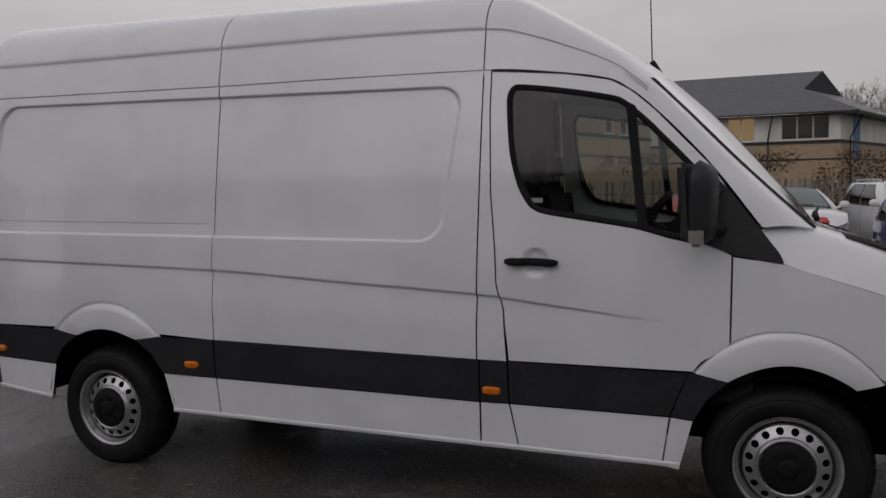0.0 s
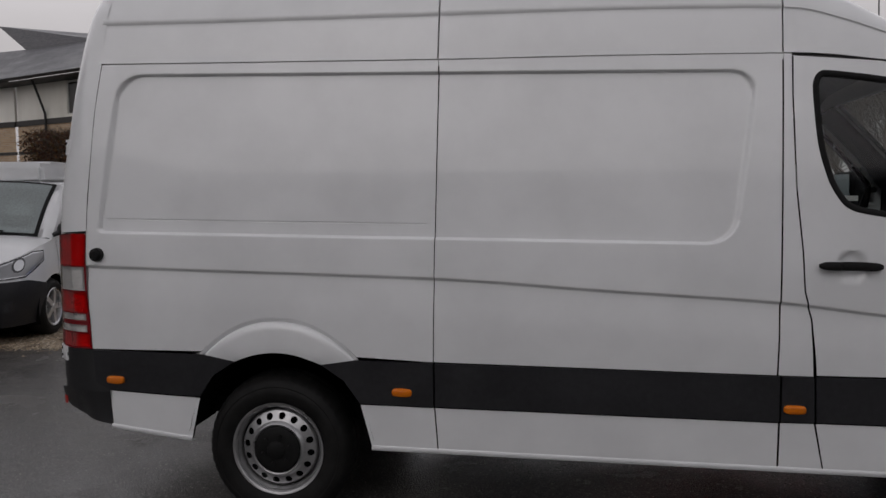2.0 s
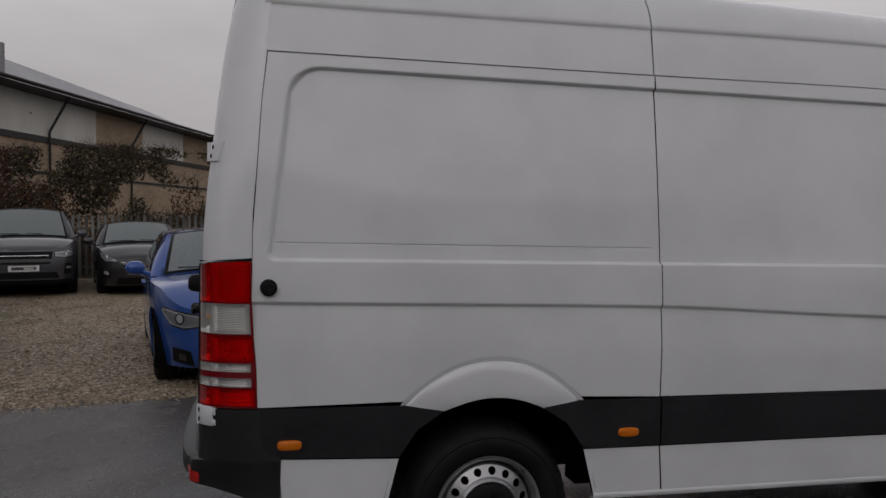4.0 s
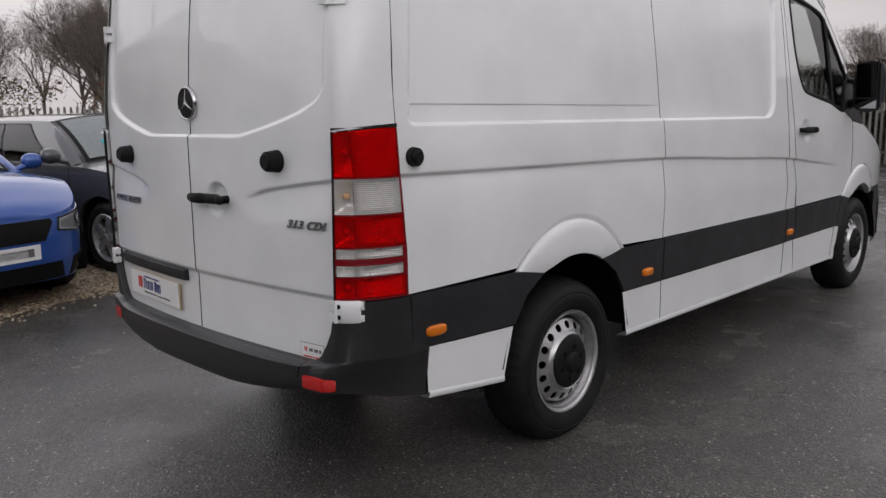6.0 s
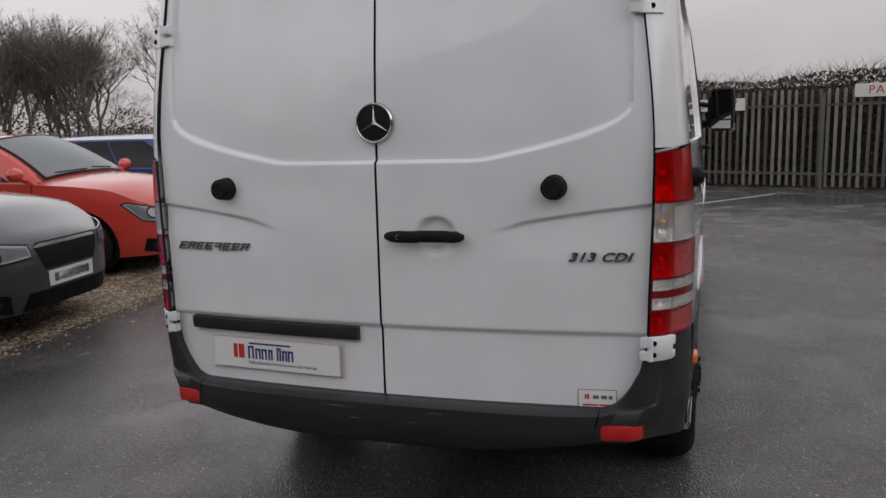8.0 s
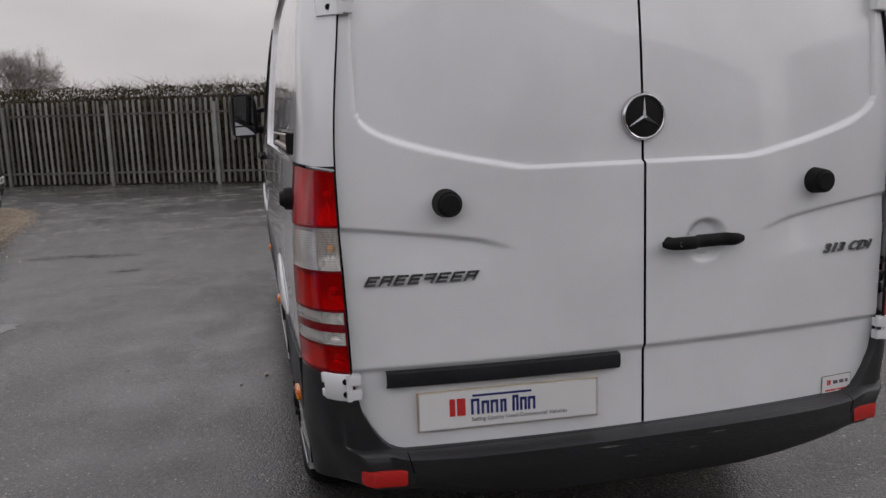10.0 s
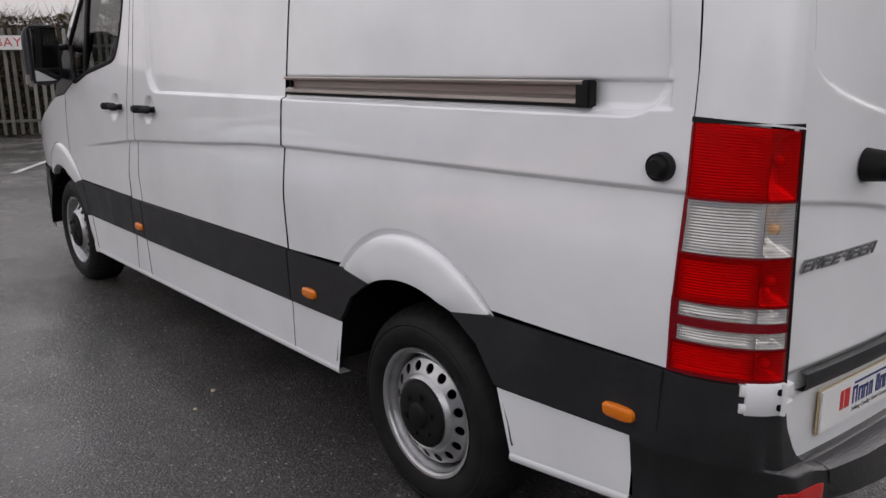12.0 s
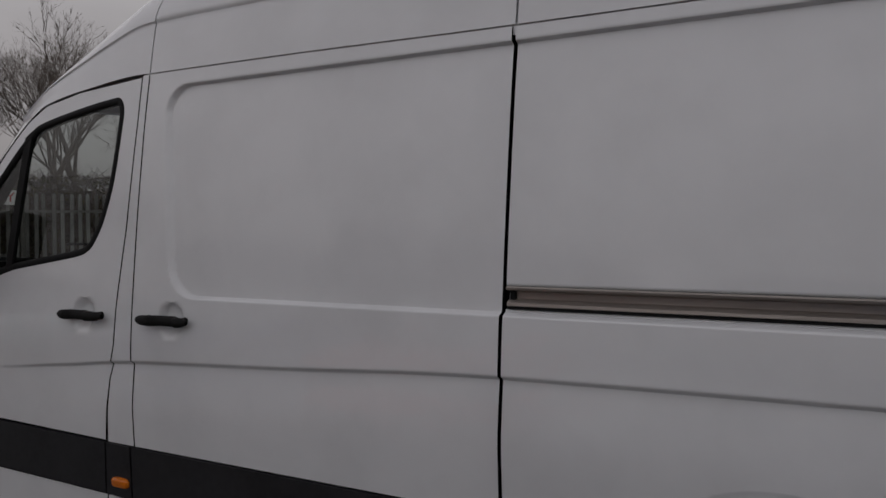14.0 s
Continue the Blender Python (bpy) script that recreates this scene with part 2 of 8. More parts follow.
class Build:
    """Collects faces for one mesh."""

    def __init__(self):
        self.v, self.f, self.s = [], [], []

    def add(self, verts, faces, slot=0):
        n = len(self.v)
        self.v += [tuple(p) for p in verts]
        self.f += [[n + i for i in f] for f in faces]
        self.s += [slot] * len(faces)
        return self

    def grid(self, rows, slot=0, closed=False, flip=False):
        """rows: lists of points of one length."""
        w, faces = len(rows[0]), []
        for i in range(len(rows) - 1):
            for j in range(w if closed else w - 1):
                q = [i * w + j, i * w + (j + 1) % w, (i + 1) * w + (j + 1) % w, (i + 1) * w + j]
                faces.append(q[::-1] if flip else q)
        return self.add([p for r in rows for p in r], faces, slot)

    def box(self, lo, hi, slot=0, bevel=0.0, m=None):
        bm = bmesh.new()
        bmesh.ops.create_cube(bm, size=1.0)
        c, d = (Vector(lo) + Vector(hi)) / 2, Vector(hi) - Vector(lo)
        for v in bm.verts:
            v.co = Vector((v.co.x * d.x, v.co.y * d.y, v.co.z * d.z)) + c
        if bevel:
            bmesh.ops.bevel(bm, geom=bm.edges[:], offset=bevel, segments=2, affect="EDGES")
        if m is not None:
            bm.transform(m)
        bm.verts.index_update()
        self.add([v.co for v in bm.verts], [[v.index for v in f.verts] for f in bm.faces], slot)
        bm.free()
        return self

    def rod(self, a, b, r0, r1=None, n=8, slot=0, caps=True):
        a, b = Vector(a), Vector(b)
        r1 = r0 if r1 is None else r1
        z = (b - a).normalized()
        x = z.orthogonal().normalized()
        y = z.cross(x)
        ring = [[p + (x * math.cos(t) + y * math.sin(t)) * r for t in (2 * math.pi * k / n for k in range(n))] for p, r in ((a, r0), (b, r1))]
        self.grid(ring, slot, closed=True)
        if caps:
            self.add(ring[0], [list(range(n))[::-1]], slot)
            self.add(ring[1], [list(range(n))], slot)
        return self

    def lathe(self, profile, n=32, slot=0, axis="y", centre=(0, 0, 0)):
        """profile: (radius, along) pairs turned round an axis."""
        rows = []
        for r, h in profile:
            row = []
            for k in range(n):
                c, s = r * math.cos(2 * math.pi * k / n), r * math.sin(2 * math.pi * k / n)
                p = {"y": (c, h, s), "x": (h, c, s), "z": (c, s, h)}[axis]
                row.append(tuple(p[i] + centre[i] for i in range(3)))
            rows.append(row)
        return self.grid(rows, slot, closed=True)

    def mesh(self, name, mats, smooth=True):
        return mesh_of(name, self.v, self.f, mats, smooth, self.s)


def smooth01(a, b, t):
    t = min(1.0, max(0.0, (t - a) / (b - a)))
    return t * t * (3 - 2 * t)


def curve(points):
    """A smooth function through (t, value) points (monotone cubic)."""
    xs, ys = [p[0] for p in points], [p[1] for p in points]
    d = [(ys[i + 1] - ys[i]) / (xs[i + 1] - xs[i]) for i in range(len(xs) - 1)]
    m = [d[0]] + [0.0 if a * b <= 0 else 2 * a * b / (a + b) for a, b in zip(d, d[1:])] + [d[-1]]

    def value(t):
        if t <= xs[0]:
            return ys[0] + m[0] * (t - xs[0]) * 0
        if t >= xs[-1]:
            return ys[-1]
        i = next(k for k in range(len(xs) - 1) if t <= xs[k + 1])
        h = xs[i + 1] - xs[i]
        s = (t - xs[i]) / h
        return (2 * s**3 - 3 * s * s + 1) * ys[i] + (s**3 - 2 * s * s + s) * h * m[i] + (3 * s * s - 2 * s**3) * ys[i + 1] + (s**3 - s * s) * h * m[i + 1]

    return value


def cut_cells(outline, us, vs):
    """The polygons in which the cells of a grid meet an outline."""
    n = len(outline)
    touched, out = set(), []
    us, vs = list(us), list(vs)
    for k in range(n):
        (u0, v0), (u1, v1) = outline[k], outline[(k + 1) % n]
        steps = max(1, int(max(abs(u1 - u0), abs(v1 - v0)) / 0.002))
        for j in range(steps + 1):
            u, v = u0 + (u1 - u0) * j / steps, v0 + (v1 - v0) * j / steps
            i0, j0 = np.searchsorted(us, u) - 1, np.searchsorted(vs, v) - 1
            for a in (-1, 0, 1):
                for b in (-1, 0, 1):
                    touched.add((i0 + a, j0 + b))
    ou = np.array(outline)
    lo, hi = ou.min(0), ou.max(0)
    cu = np.array([(a + b) / 2 for a, b in zip(us, us[1:])])
    cv = np.array([(a + b) / 2 for a, b in zip(vs, vs[1:])])
    inside = np.zeros((len(cu), len(cv)), bool)
    U, V = np.meshgrid(cu, cv, indexing="ij")
    for k in range(n):
        (u0, v0), (u1, v1) = outline[k], outline[(k + 1) % n]
        if v0 != v1:
            hit = ((v0 > V) != (v1 > V)) & (U < (u1 - u0) * (V - v0) / (v1 - v0) + u0)
            inside ^= hit
    for i in range(len(cu)):
        if cu[i] < lo[0] - 0.2 or cu[i] > hi[0] + 0.2:
            continue
        for j in range(len(cv)):
            cell = (us[i], us[i + 1], vs[j], vs[j + 1])
            if (i, j) in touched:
                poly = list(outline)
                for axis, limit, keep in ((0, cell[0], 1), (0, cell[1], -1), (1, cell[2], 1), (1, cell[3], -1)):
                    nxt = []
                    for k in range(len(poly)):
                        p, q = poly[k - 1], poly[k]
                        dp, dq = keep * (p[axis] - limit), keep * (q[axis] - limit)
                        if (dp < 0) != (dq < 0):
                            s = dp / (dp - dq)
                            nxt.append((p[0] + s * (q[0] - p[0]), p[1] + s * (q[1] - p[1])))
                        if dq >= 0:
                            nxt.append(q)
                    poly = nxt
                    if not poly:
                        break
                if len(poly) > 2:
                    out.append(poly)
            elif inside[i, j]:
                out.append([(cell[0], cell[2]), (cell[1], cell[2]), (cell[1], cell[3]), (cell[0], cell[3])])
    return out


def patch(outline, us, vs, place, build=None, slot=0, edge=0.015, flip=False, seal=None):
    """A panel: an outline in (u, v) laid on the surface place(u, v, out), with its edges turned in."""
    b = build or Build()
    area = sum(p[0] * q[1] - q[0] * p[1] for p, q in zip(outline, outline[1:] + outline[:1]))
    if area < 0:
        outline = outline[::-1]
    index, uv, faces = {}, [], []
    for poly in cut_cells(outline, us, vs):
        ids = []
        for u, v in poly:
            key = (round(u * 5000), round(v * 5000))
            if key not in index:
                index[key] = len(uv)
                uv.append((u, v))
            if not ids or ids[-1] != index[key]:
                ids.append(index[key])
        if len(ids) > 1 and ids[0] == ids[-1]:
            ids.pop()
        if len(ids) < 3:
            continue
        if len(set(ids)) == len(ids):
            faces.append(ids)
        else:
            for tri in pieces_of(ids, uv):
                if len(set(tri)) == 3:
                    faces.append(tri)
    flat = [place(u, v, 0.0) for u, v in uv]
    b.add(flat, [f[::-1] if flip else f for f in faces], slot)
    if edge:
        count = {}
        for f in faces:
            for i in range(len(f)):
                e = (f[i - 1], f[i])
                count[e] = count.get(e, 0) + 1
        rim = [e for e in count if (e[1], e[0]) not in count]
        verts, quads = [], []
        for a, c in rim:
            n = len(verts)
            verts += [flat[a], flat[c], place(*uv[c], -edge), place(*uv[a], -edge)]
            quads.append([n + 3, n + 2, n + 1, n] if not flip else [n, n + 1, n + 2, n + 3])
        # seal: slot for the rims; white body panels give theirs painted gap shade
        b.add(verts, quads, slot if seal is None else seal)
    return b


def pieces_of(ids, uv):
    return [[ids[k] for k in tri] for tri in mathutils.geometry.tessellate_polygon([[Vector((uv[i][0], uv[i][1], 0)) for i in ids]])]


def spaced(lo, hi, step, fine=()):
    """Grid lines from lo to hi, closer within the fine stretches (a, b, step)."""
    out = set(np.round(np.arange(lo, hi + step / 2, step), 5))
    for a, c, s in fine:
        out = {v for v in out if not a < v < c} | set(np.round(np.arange(a, c + s / 2, s), 5))
    return sorted(float(v) for v in out)


def lettering(text, size, mat, m, parent, name="lettering", depth=0.0008, space=1.0, shear=0.0, bold=0.0):
    """Flat letters as a mesh, in the plane of m."""
    c = bpy.data.curves.new(name, "FONT")
    c.body, c.size, c.extrude, c.align_x, c.align_y, c.space_character, c.shear = text, size, depth, "CENTER", "CENTER", space, shear
    c.resolution_u, c.offset = 3, bold
    tmp = new("tmp", c)
    me = bpy.data.meshes.new_from_object(tmp.evaluated_get(bpy.context.evaluated_depsgraph_get()))
    bpy.data.objects.remove(tmp)
    bpy.data.curves.remove(c)
    me.name = name
    me.materials.clear()
    me.materials.append(mat)
    return part(name, me, parent, at=m)


# ---- the white panel van ----
LEAN = pose(0, 0.012, 0.006, -0.25, 0, 0) @ pose(0, 0, 0, 0, 1.1, 0)
van = empty("panel_van", LEAN, "white high-roof panel van parked on wet asphalt", "van")
width_at = curve([(0.2, 0.955), (0.4, 0.966), (0.6, 0.974), (0.8, 0.98), (1.0, 0.985), (1.1, 0.9845), (1.25, 0.976), (1.4, 0.961), (1.6, 0.939), (1.8, 0.914), (2.0, 0.886), (2.2, 0.853)])
swage_at = curve([(-1.0, 1.186), (0.72, 1.168), (1.5, 1.133), (2.25, 1.1), (2.68, 1.057), (3.2, 1.015), (4, 1.01)])


def lifted(x, v):
    """The grid follows the swage line."""
    return v + (swage_at(x) - 1.17) * smooth01(0.8, 1.1, v) * (1 - smooth01(1.2, 1.34, v))


def lowered(x, z):
    lo, hi = z - 0.35, z + 0.35
    for _ in range(40):
        v = (lo + hi) / 2
        if lifted(x, v) < z:
            lo = v
        else:
            hi = v
    return (lo + hi) / 2


def dip(x, z, left):
    """How far pressings lie below the side's plain surface."""
    out = 0.0
    d = swage_at(x) - z + 0.007 * left * (1 - smooth01(0.9, 2.2, x))
    if d > -0.007:
        out -= 0.018 * (1 - smooth01(2.5, 3.2, x)) * smooth01(-0.007, 0.008, d) * max(0.0, 1 - max(0.0, d) / 0.17)
    if 1.3 < z < 2.2 and -1.0 < x < 2.3:
        xl, xr = -0.917 + 0.105 * (z - 1.4), 2.055 + 0.125 * (z - 1.4)
        r = 0.03 if x < 0 and z < 1.6 and not left else 0.12
        px, pz = abs(x - (xl + xr) / 2) - (xr - xl) / 2 + r, abs(z - (1.739 if left else 1.7315)) - (0.392 if left else 0.3845) + r
        sd = math.hypot(max(px, 0), max(pz, 0)) + min(max(px, pz), 0) - r
        out -= 0.0195 * smooth01(0, 0.0115, -sd)
        if left:
            if x < 0.729:
                out -= (0.012 + 0.014 * smooth01(-0.74, -0.66, x)) * smooth01(0, 0.008, min(z - 1.364, 1.432 - z, x + 0.92))
        elif 1.4 < z < 1.43 and -0.895 < x < 0.668:
            out -= 0.006 * smooth01(1.4205, 1.418, z) * smooth01(1.412, 1.4145, z)
    for hx in (2.52, 2.037) if left else (2.53,):
        r = math.hypot(x - hx, z - 1.27)
        if r < 0.07:
            out -= 0.022 * (1 - smooth01(0.046, 0.062, r))
    return out


def side_at(x, z, left, out=0.0):
    w = width_at(z) + dip(x, z, left) + out
    if x < -0.2:
        w -= 0.016 * ((-0.2 - x) / 0.78) ** 2 * (1 - smooth01(1.35, 1.9, z))
    if x > 3.4:
        w -= 0.16 * max(0.0, (x - 3.4) / 1.25) ** 2.4
    return (x, w if left else -w, z)


SX = spaced(-1.02, 4.74, 0.06, [(-0.95, -0.7, 0.009), (1.92, 2.17, 0.009), (2.44, 2.62, 0.012), (0.6, 0.69, 0.03)])
SXL = spaced(-1.02, 4.74, 0.06, [(-0.95, -0.7, 0.009), (1.92, 2.17, 0.009), (2.44, 2.62, 0.012), (0.69, 0.78, 0.012)])
SV = spaced(0.3, 2.22, 0.04, [(1.05, 1.15, 0.02), (1.15, 1.19, 0.004), (1.19, 1.34, 0.012), (1.34, 1.44, 0.005), (1.34, 1.365, 0.003), (1.41, 1.424, 0.002), (1.44, 1.48, 0.01), (1.99, 2.085, 0.011), (2.085, 2.145, 0.004)])


def side_panel(name, outline, left, mat=WHITE, label="", out=0.0, parent=van, edge=0.016, build=None):
    lines = [(x, lowered(x, z)) for x, z in outline]
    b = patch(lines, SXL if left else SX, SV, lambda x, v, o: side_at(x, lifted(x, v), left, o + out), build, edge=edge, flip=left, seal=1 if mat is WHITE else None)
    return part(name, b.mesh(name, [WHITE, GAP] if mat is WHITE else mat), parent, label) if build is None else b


def arc(cx, half, base, rise, power, a=-1.0, b=1.0, n=24):
    return [(cx + half * t, base + rise * (1 - abs(t) ** power)) for t in (a + (b - a) * k / n for k in range(n + 1))]


REAR_SEAM = [(-0.952, 0.783), (-0.96, 0.957), (-0.97, 1.064), (-0.979, 1.185), (-0.979, 1.45), (-0.964, 1.719), (-0.951, 1.962), (-0.931, 2.181)]
DOOR_REAR = [(2.398, 0.784), (2.38, 1.028), (2.344, 1.162), (2.304, 1.6), (2.287, 2.0), (2.287, 2.174)]
WINDOW = [(2.378, 2.08), (2.41, 2.106), (2.645, 2.078), (2.89, 2.03), (2.95, 1.99), (3.036, 1.915), (3.261, 1.683), (3.31, 1.61), (3.252, 1.386), (2.976, 1.434), (2.666, 1.479), (2.55, 1.499), (2.5, 1.525), (2.462, 1.575), (2.43, 1.64), (2.39, 1.79), (2.368, 2.03)]
DOOR_TOP = [(2.287, 2.174), (2.642, 2.147), (2.853, 2.109), (2.957, 2.051), (3.055, 1.966), (3.3, 1.714), (3.385, 1.594)]
rear_flare, rear_lip = (-0.01, 0.367, 0.776, 0.172, 2.2), (-0.01, 0.212, 0.75, 0.052, 2.0)
front_flare, front_lip = (3.632, 0.376, 0.792, 0.207, 2.3), (3.65, 0.255, 0.764, 0.092, 2.0)


def shrunk(points, d):
    """An outline drawn in by d, for rounded seals and panes."""
    n, out = len(points), []
    area = sum(p[0] * q[1] - q[0] * p[1] for p, q in zip(points, points[1:] + points[:1]))
    s = 1 if area > 0 else -1
    for k in range(n):
        p, c, q = Vector(points[k - 1]), Vector(points[k]), Vector(points[(k + 1) % n])
        a, b = (c - p).normalized(), (q - c).normalized()
        na, nb = Vector((-a.y, a.x)) * s, Vector((-b.y, b.x)) * s
        m = (na + nb).normalized()
        out.append(tuple(c + m * d / max(0.4, m.dot(na))))
    return out


def rounded(points, n=4):
    """A smooth closed line through the points."""
    out, m = [], len(points)
    for k in range(m):
        p0, p1, p2, p3 = (Vector(points[(k + j) % m]) for j in (-1, 0, 1, 2))
        a, b = (p2 - p0) * 0.5, (p3 - p1) * 0.5
        a, b = a * min(1, 0.9 * (p2 - p1).length / max(a.length, 1e-6)), b * min(1, 0.9 * (p2 - p1).length / max(b.length, 1e-6))
        for j in range(n):
            t = j / n
            out.append(tuple((2 * t**3 - 3 * t * t + 1) * p1 + (t**3 - 2 * t * t + t) * a + (3 * t * t - 2 * t**3) * p2 + (t**3 - t * t) * b))
    return out


def keyhole(outline, hole):
    """One outline that runs round a hole."""
    i, j = min(((i, j) for i in range(len(outline)) for j in range(len(hole))), key=lambda ij: math.dist(outline[ij[0]], hole[ij[1]]))
    def turn(p):
        return sum(a[0] * b[1] - b[0] * a[1] for a, b in zip(p, p[1:] + p[:1])) > 0
    h = hole[j:] + hole[:j + 1]
    if turn(outline) == turn(hole):
        h = h[::-1]
    return outline[:i + 1] + h + outline[i:]


def van_side(left):
    s = 1 if left else -1
    top = 2.182
    quarter = [(0.728, 0.783)] + arc(-0.01, 0.386, 0.786, 0.182, 2.2, 0.98, -0.98) + [(x, min(z, 2.163)) for x, z in REAR_SEAM] + [(0.724, 2.17), (0.728, 1.2)]
    quarter = [(x if x < 0.7 else x - 0.002 * left, z) for x, z in quarter]
    side_panel("rear_quarter_panel", quarter, left)
    edge_x = 0.738 if left else 0.733
    mid = [(edge_x, 0.784), (2.24, 0.784), (2.24, 1.05), (2.24, top), (1.6, 2.18), (edge_x - 0.003, 2.17)]
    side_panel("sliding_door" if left else "side_panel", mid, left, label="white sliding side door" if left else "")
    pillar = [(2.247, 0.784)] + [(x - 0.007, z) for x, z in DOOR_REAR[:-1]] + [(2.28, top), (2.247, top)]
    side_panel("door_pillar", pillar, left)
    door = [(2.405, 0.789), (3.25, 0.8)] + [(3.396, 0.928), (3.396, 1.32)] + DOOR_TOP[::-1] + DOOR_REAR[::-1][1:-1]
    side_panel("front_door", keyhole(door, rounded(WINDOW, 2)), left, label="white front door with dark-sealed window")
    wing = [(3.404, 0.935), (3.404, 1.313), (3.607, 1.287), (3.789, 1.229), (3.995, 1.167), (4.3, 1.06), (4.6, 0.95), (4.66, 0.8), (4.02, 0.8)] + arc(*front_flare[:2], 0.802, 0.198, 2.3, 0.96, -0.6)
    side_panel("front_wing", wing, left)
    # seals, panes and the post between them
    ring = rounded(WINDOW)
    rows = [[side_at(x, z, left, o) for x, z in shrunk(ring, d)] for d, o in ((-0.004, -0.02), (-0.003, 0.001), (0.004, 0.005), (0.018, 0.004), (0.024, -0.002), (0.024, -0.03))]
    part("window_seal", Build().grid(rows, closed=True, flip=left).mesh("window_seal", BLACK), van, "black rubber window seal")
    pane = side_panel("side_window", shrunk(WINDOW, 0.015), left, GLASS, "lightly tinted side window", -0.006, edge=0.0)
    pane.visible_shadow = False
    side_panel("window_post", [(2.925, 2.012), (2.972, 1.985), (3.04, 1.425), (2.998, 1.436)], left, BLACK, out=0.004)
    side_panel("mirror_mount", [(3.33, 1.655), (3.385, 1.6), (3.607, 1.294), (3.398, 1.32), (3.225, 1.39), (3.285, 1.6)], left, PLASTIC, "black plastic mirror mount panel", 0.006)
    # black rubbing strips
    for outline in (
        [(-0.945, 0.778), (-0.377, 0.778), (-0.222, 0.752), (-0.33, 0.68), (-0.4, 0.573), (-0.872, 0.585), (-0.935, 0.62)],
        [(0.2, 0.752), (0.358, 0.778), (0.729, 0.778), (0.733, 0.574), (0.387, 0.574), (0.31, 0.68)],
        [(0.738, 0.778), (2.252, 0.78), (2.257, 0.577), (0.741, 0.575)],
        [(2.262, 0.78), (2.393, 0.782), (2.404, 0.58), (2.266, 0.578)],
        [(2.402, 0.782), (3.226, 0.79), (3.19, 0.7), (3.15, 0.589), (2.413, 0.581)],
        [(3.232, 0.79), (3.258, 0.792), (3.395, 0.762), (3.31, 0.68), (3.256, 0.58), (3.156, 0.588), (3.196, 0.7)],
    ):
        side_panel("rubbing_strip", outline, left, PLASTIC, "black plastic rubbing strip", 0.009)
    # white sill panels
    for outline in (
        [(-0.868, 0.578), (-0.402, 0.564), (-0.447, 0.364), (-0.855, 0.408)],
        [(0.388, 0.567), (0.735, 0.567), (0.752, 0.37), (0.441, 0.37)],
        [(0.741, 0.567), (2.255, 0.57), (2.258, 0.37), (0.758, 0.37)],
        [(2.264, 0.571), (2.404, 0.574), (2.448, 0.375), (2.44, 0.37), (2.267, 0.37)],
        [(2.412, 0.574), (3.148, 0.58), (3.12, 0.368), (2.456, 0.366)],
        [(3.156, 0.58), (3.25, 0.572), (3.195, 0.34), (3.126, 0.352)],
    ):
        side_panel("sill_panel", outline, left, edge=0.02)
    b = Build()
    for x0, x1 in ((0.44, 3.195), (-0.86, -0.447)):
        prof = [(0.0, 0.372), (0.003, 0.367), (0.004, 0.356), (-0.002, 0.346), (-0.05, 0.343)]
        b.grid([[(x, s * (width_at(z) + o), z + ((0.044 - 0.044 * (x + 0.86) / 0.413) if x1 < 0 else 0.002)) for o, z in prof] for x in np.linspace(x0, x1, 12)], flip=left)
    part("sill_lip", b.mesh("sill_lip", WHITE), van)
    # flares
    for outer, lip, reach in ((rear_flare, rear_lip, 0.15), (front_flare, front_lip, 0.05)):
        b, n = Build(), 28
        o, i = arc(*outer, n=n), arc(*lip, n=n)
        rows = []
        for v, out in ((-reach, 0.0012), (-0.6 * reach, -0.001), (-0.25 * reach, -0.007), (0, -0.009), (0.03, 0.004), (0.08, 0.01), (0.3, 0.015), (0.6, 0.018), (0.9, 0.019), (1.0, 0.016), (1.0, -0.03)):
            rows.append([side_at(p[0] + (q[0] - p[0]) * v, p[1] + (q[1] - p[1]) * v, left, out * min(1, 6 * min(k, n - k) / n + 0.3) if out > 0 else out) for k, (p, q) in enumerate(zip(o, i))])
        b.grid(rows, flip=not left)
        part("wheel_arch_flare", b.mesh("wheel_arch_flare", WHITE), van)
    # wheel housings, and near-black sheets whose colour paints the shade in the gaps
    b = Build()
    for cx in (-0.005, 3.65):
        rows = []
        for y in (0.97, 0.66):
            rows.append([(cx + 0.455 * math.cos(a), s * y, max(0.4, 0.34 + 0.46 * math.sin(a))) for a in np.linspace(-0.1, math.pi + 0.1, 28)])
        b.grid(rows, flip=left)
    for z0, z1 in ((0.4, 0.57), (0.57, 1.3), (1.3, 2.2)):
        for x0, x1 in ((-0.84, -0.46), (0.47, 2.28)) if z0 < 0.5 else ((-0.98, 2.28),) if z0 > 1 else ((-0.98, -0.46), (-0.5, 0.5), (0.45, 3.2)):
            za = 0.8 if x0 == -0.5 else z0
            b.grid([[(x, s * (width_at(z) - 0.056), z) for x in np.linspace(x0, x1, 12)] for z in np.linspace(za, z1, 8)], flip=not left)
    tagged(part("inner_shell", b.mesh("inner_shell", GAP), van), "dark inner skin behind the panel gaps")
    # amber side lamps
    for cx in (2.32, 0.585, -0.83):
        b = Build()
        rows = []
        for t, o in ((1.0, 0.008), (0.98, 0.016), (0.85, 0.021), (0.5, 0.023), (0.0, 0.024)):
            rows.append([side_at(cx + 0.047 * t * np.sign(math.cos(a)) * abs(math.cos(a)) ** 0.6, 0.636 + 0.02 * t * np.sign(math.sin(a)) * abs(math.sin(a)) ** 0.6, left, o) for a in np.linspace(0, 2 * math.pi, 24, endpoint=False)])
        b.grid(rows, closed=True, flip=not left)
        part("side_marker_lamp", b.mesh("side_marker_lamp", AMBER), van, "amber side marker lamp")
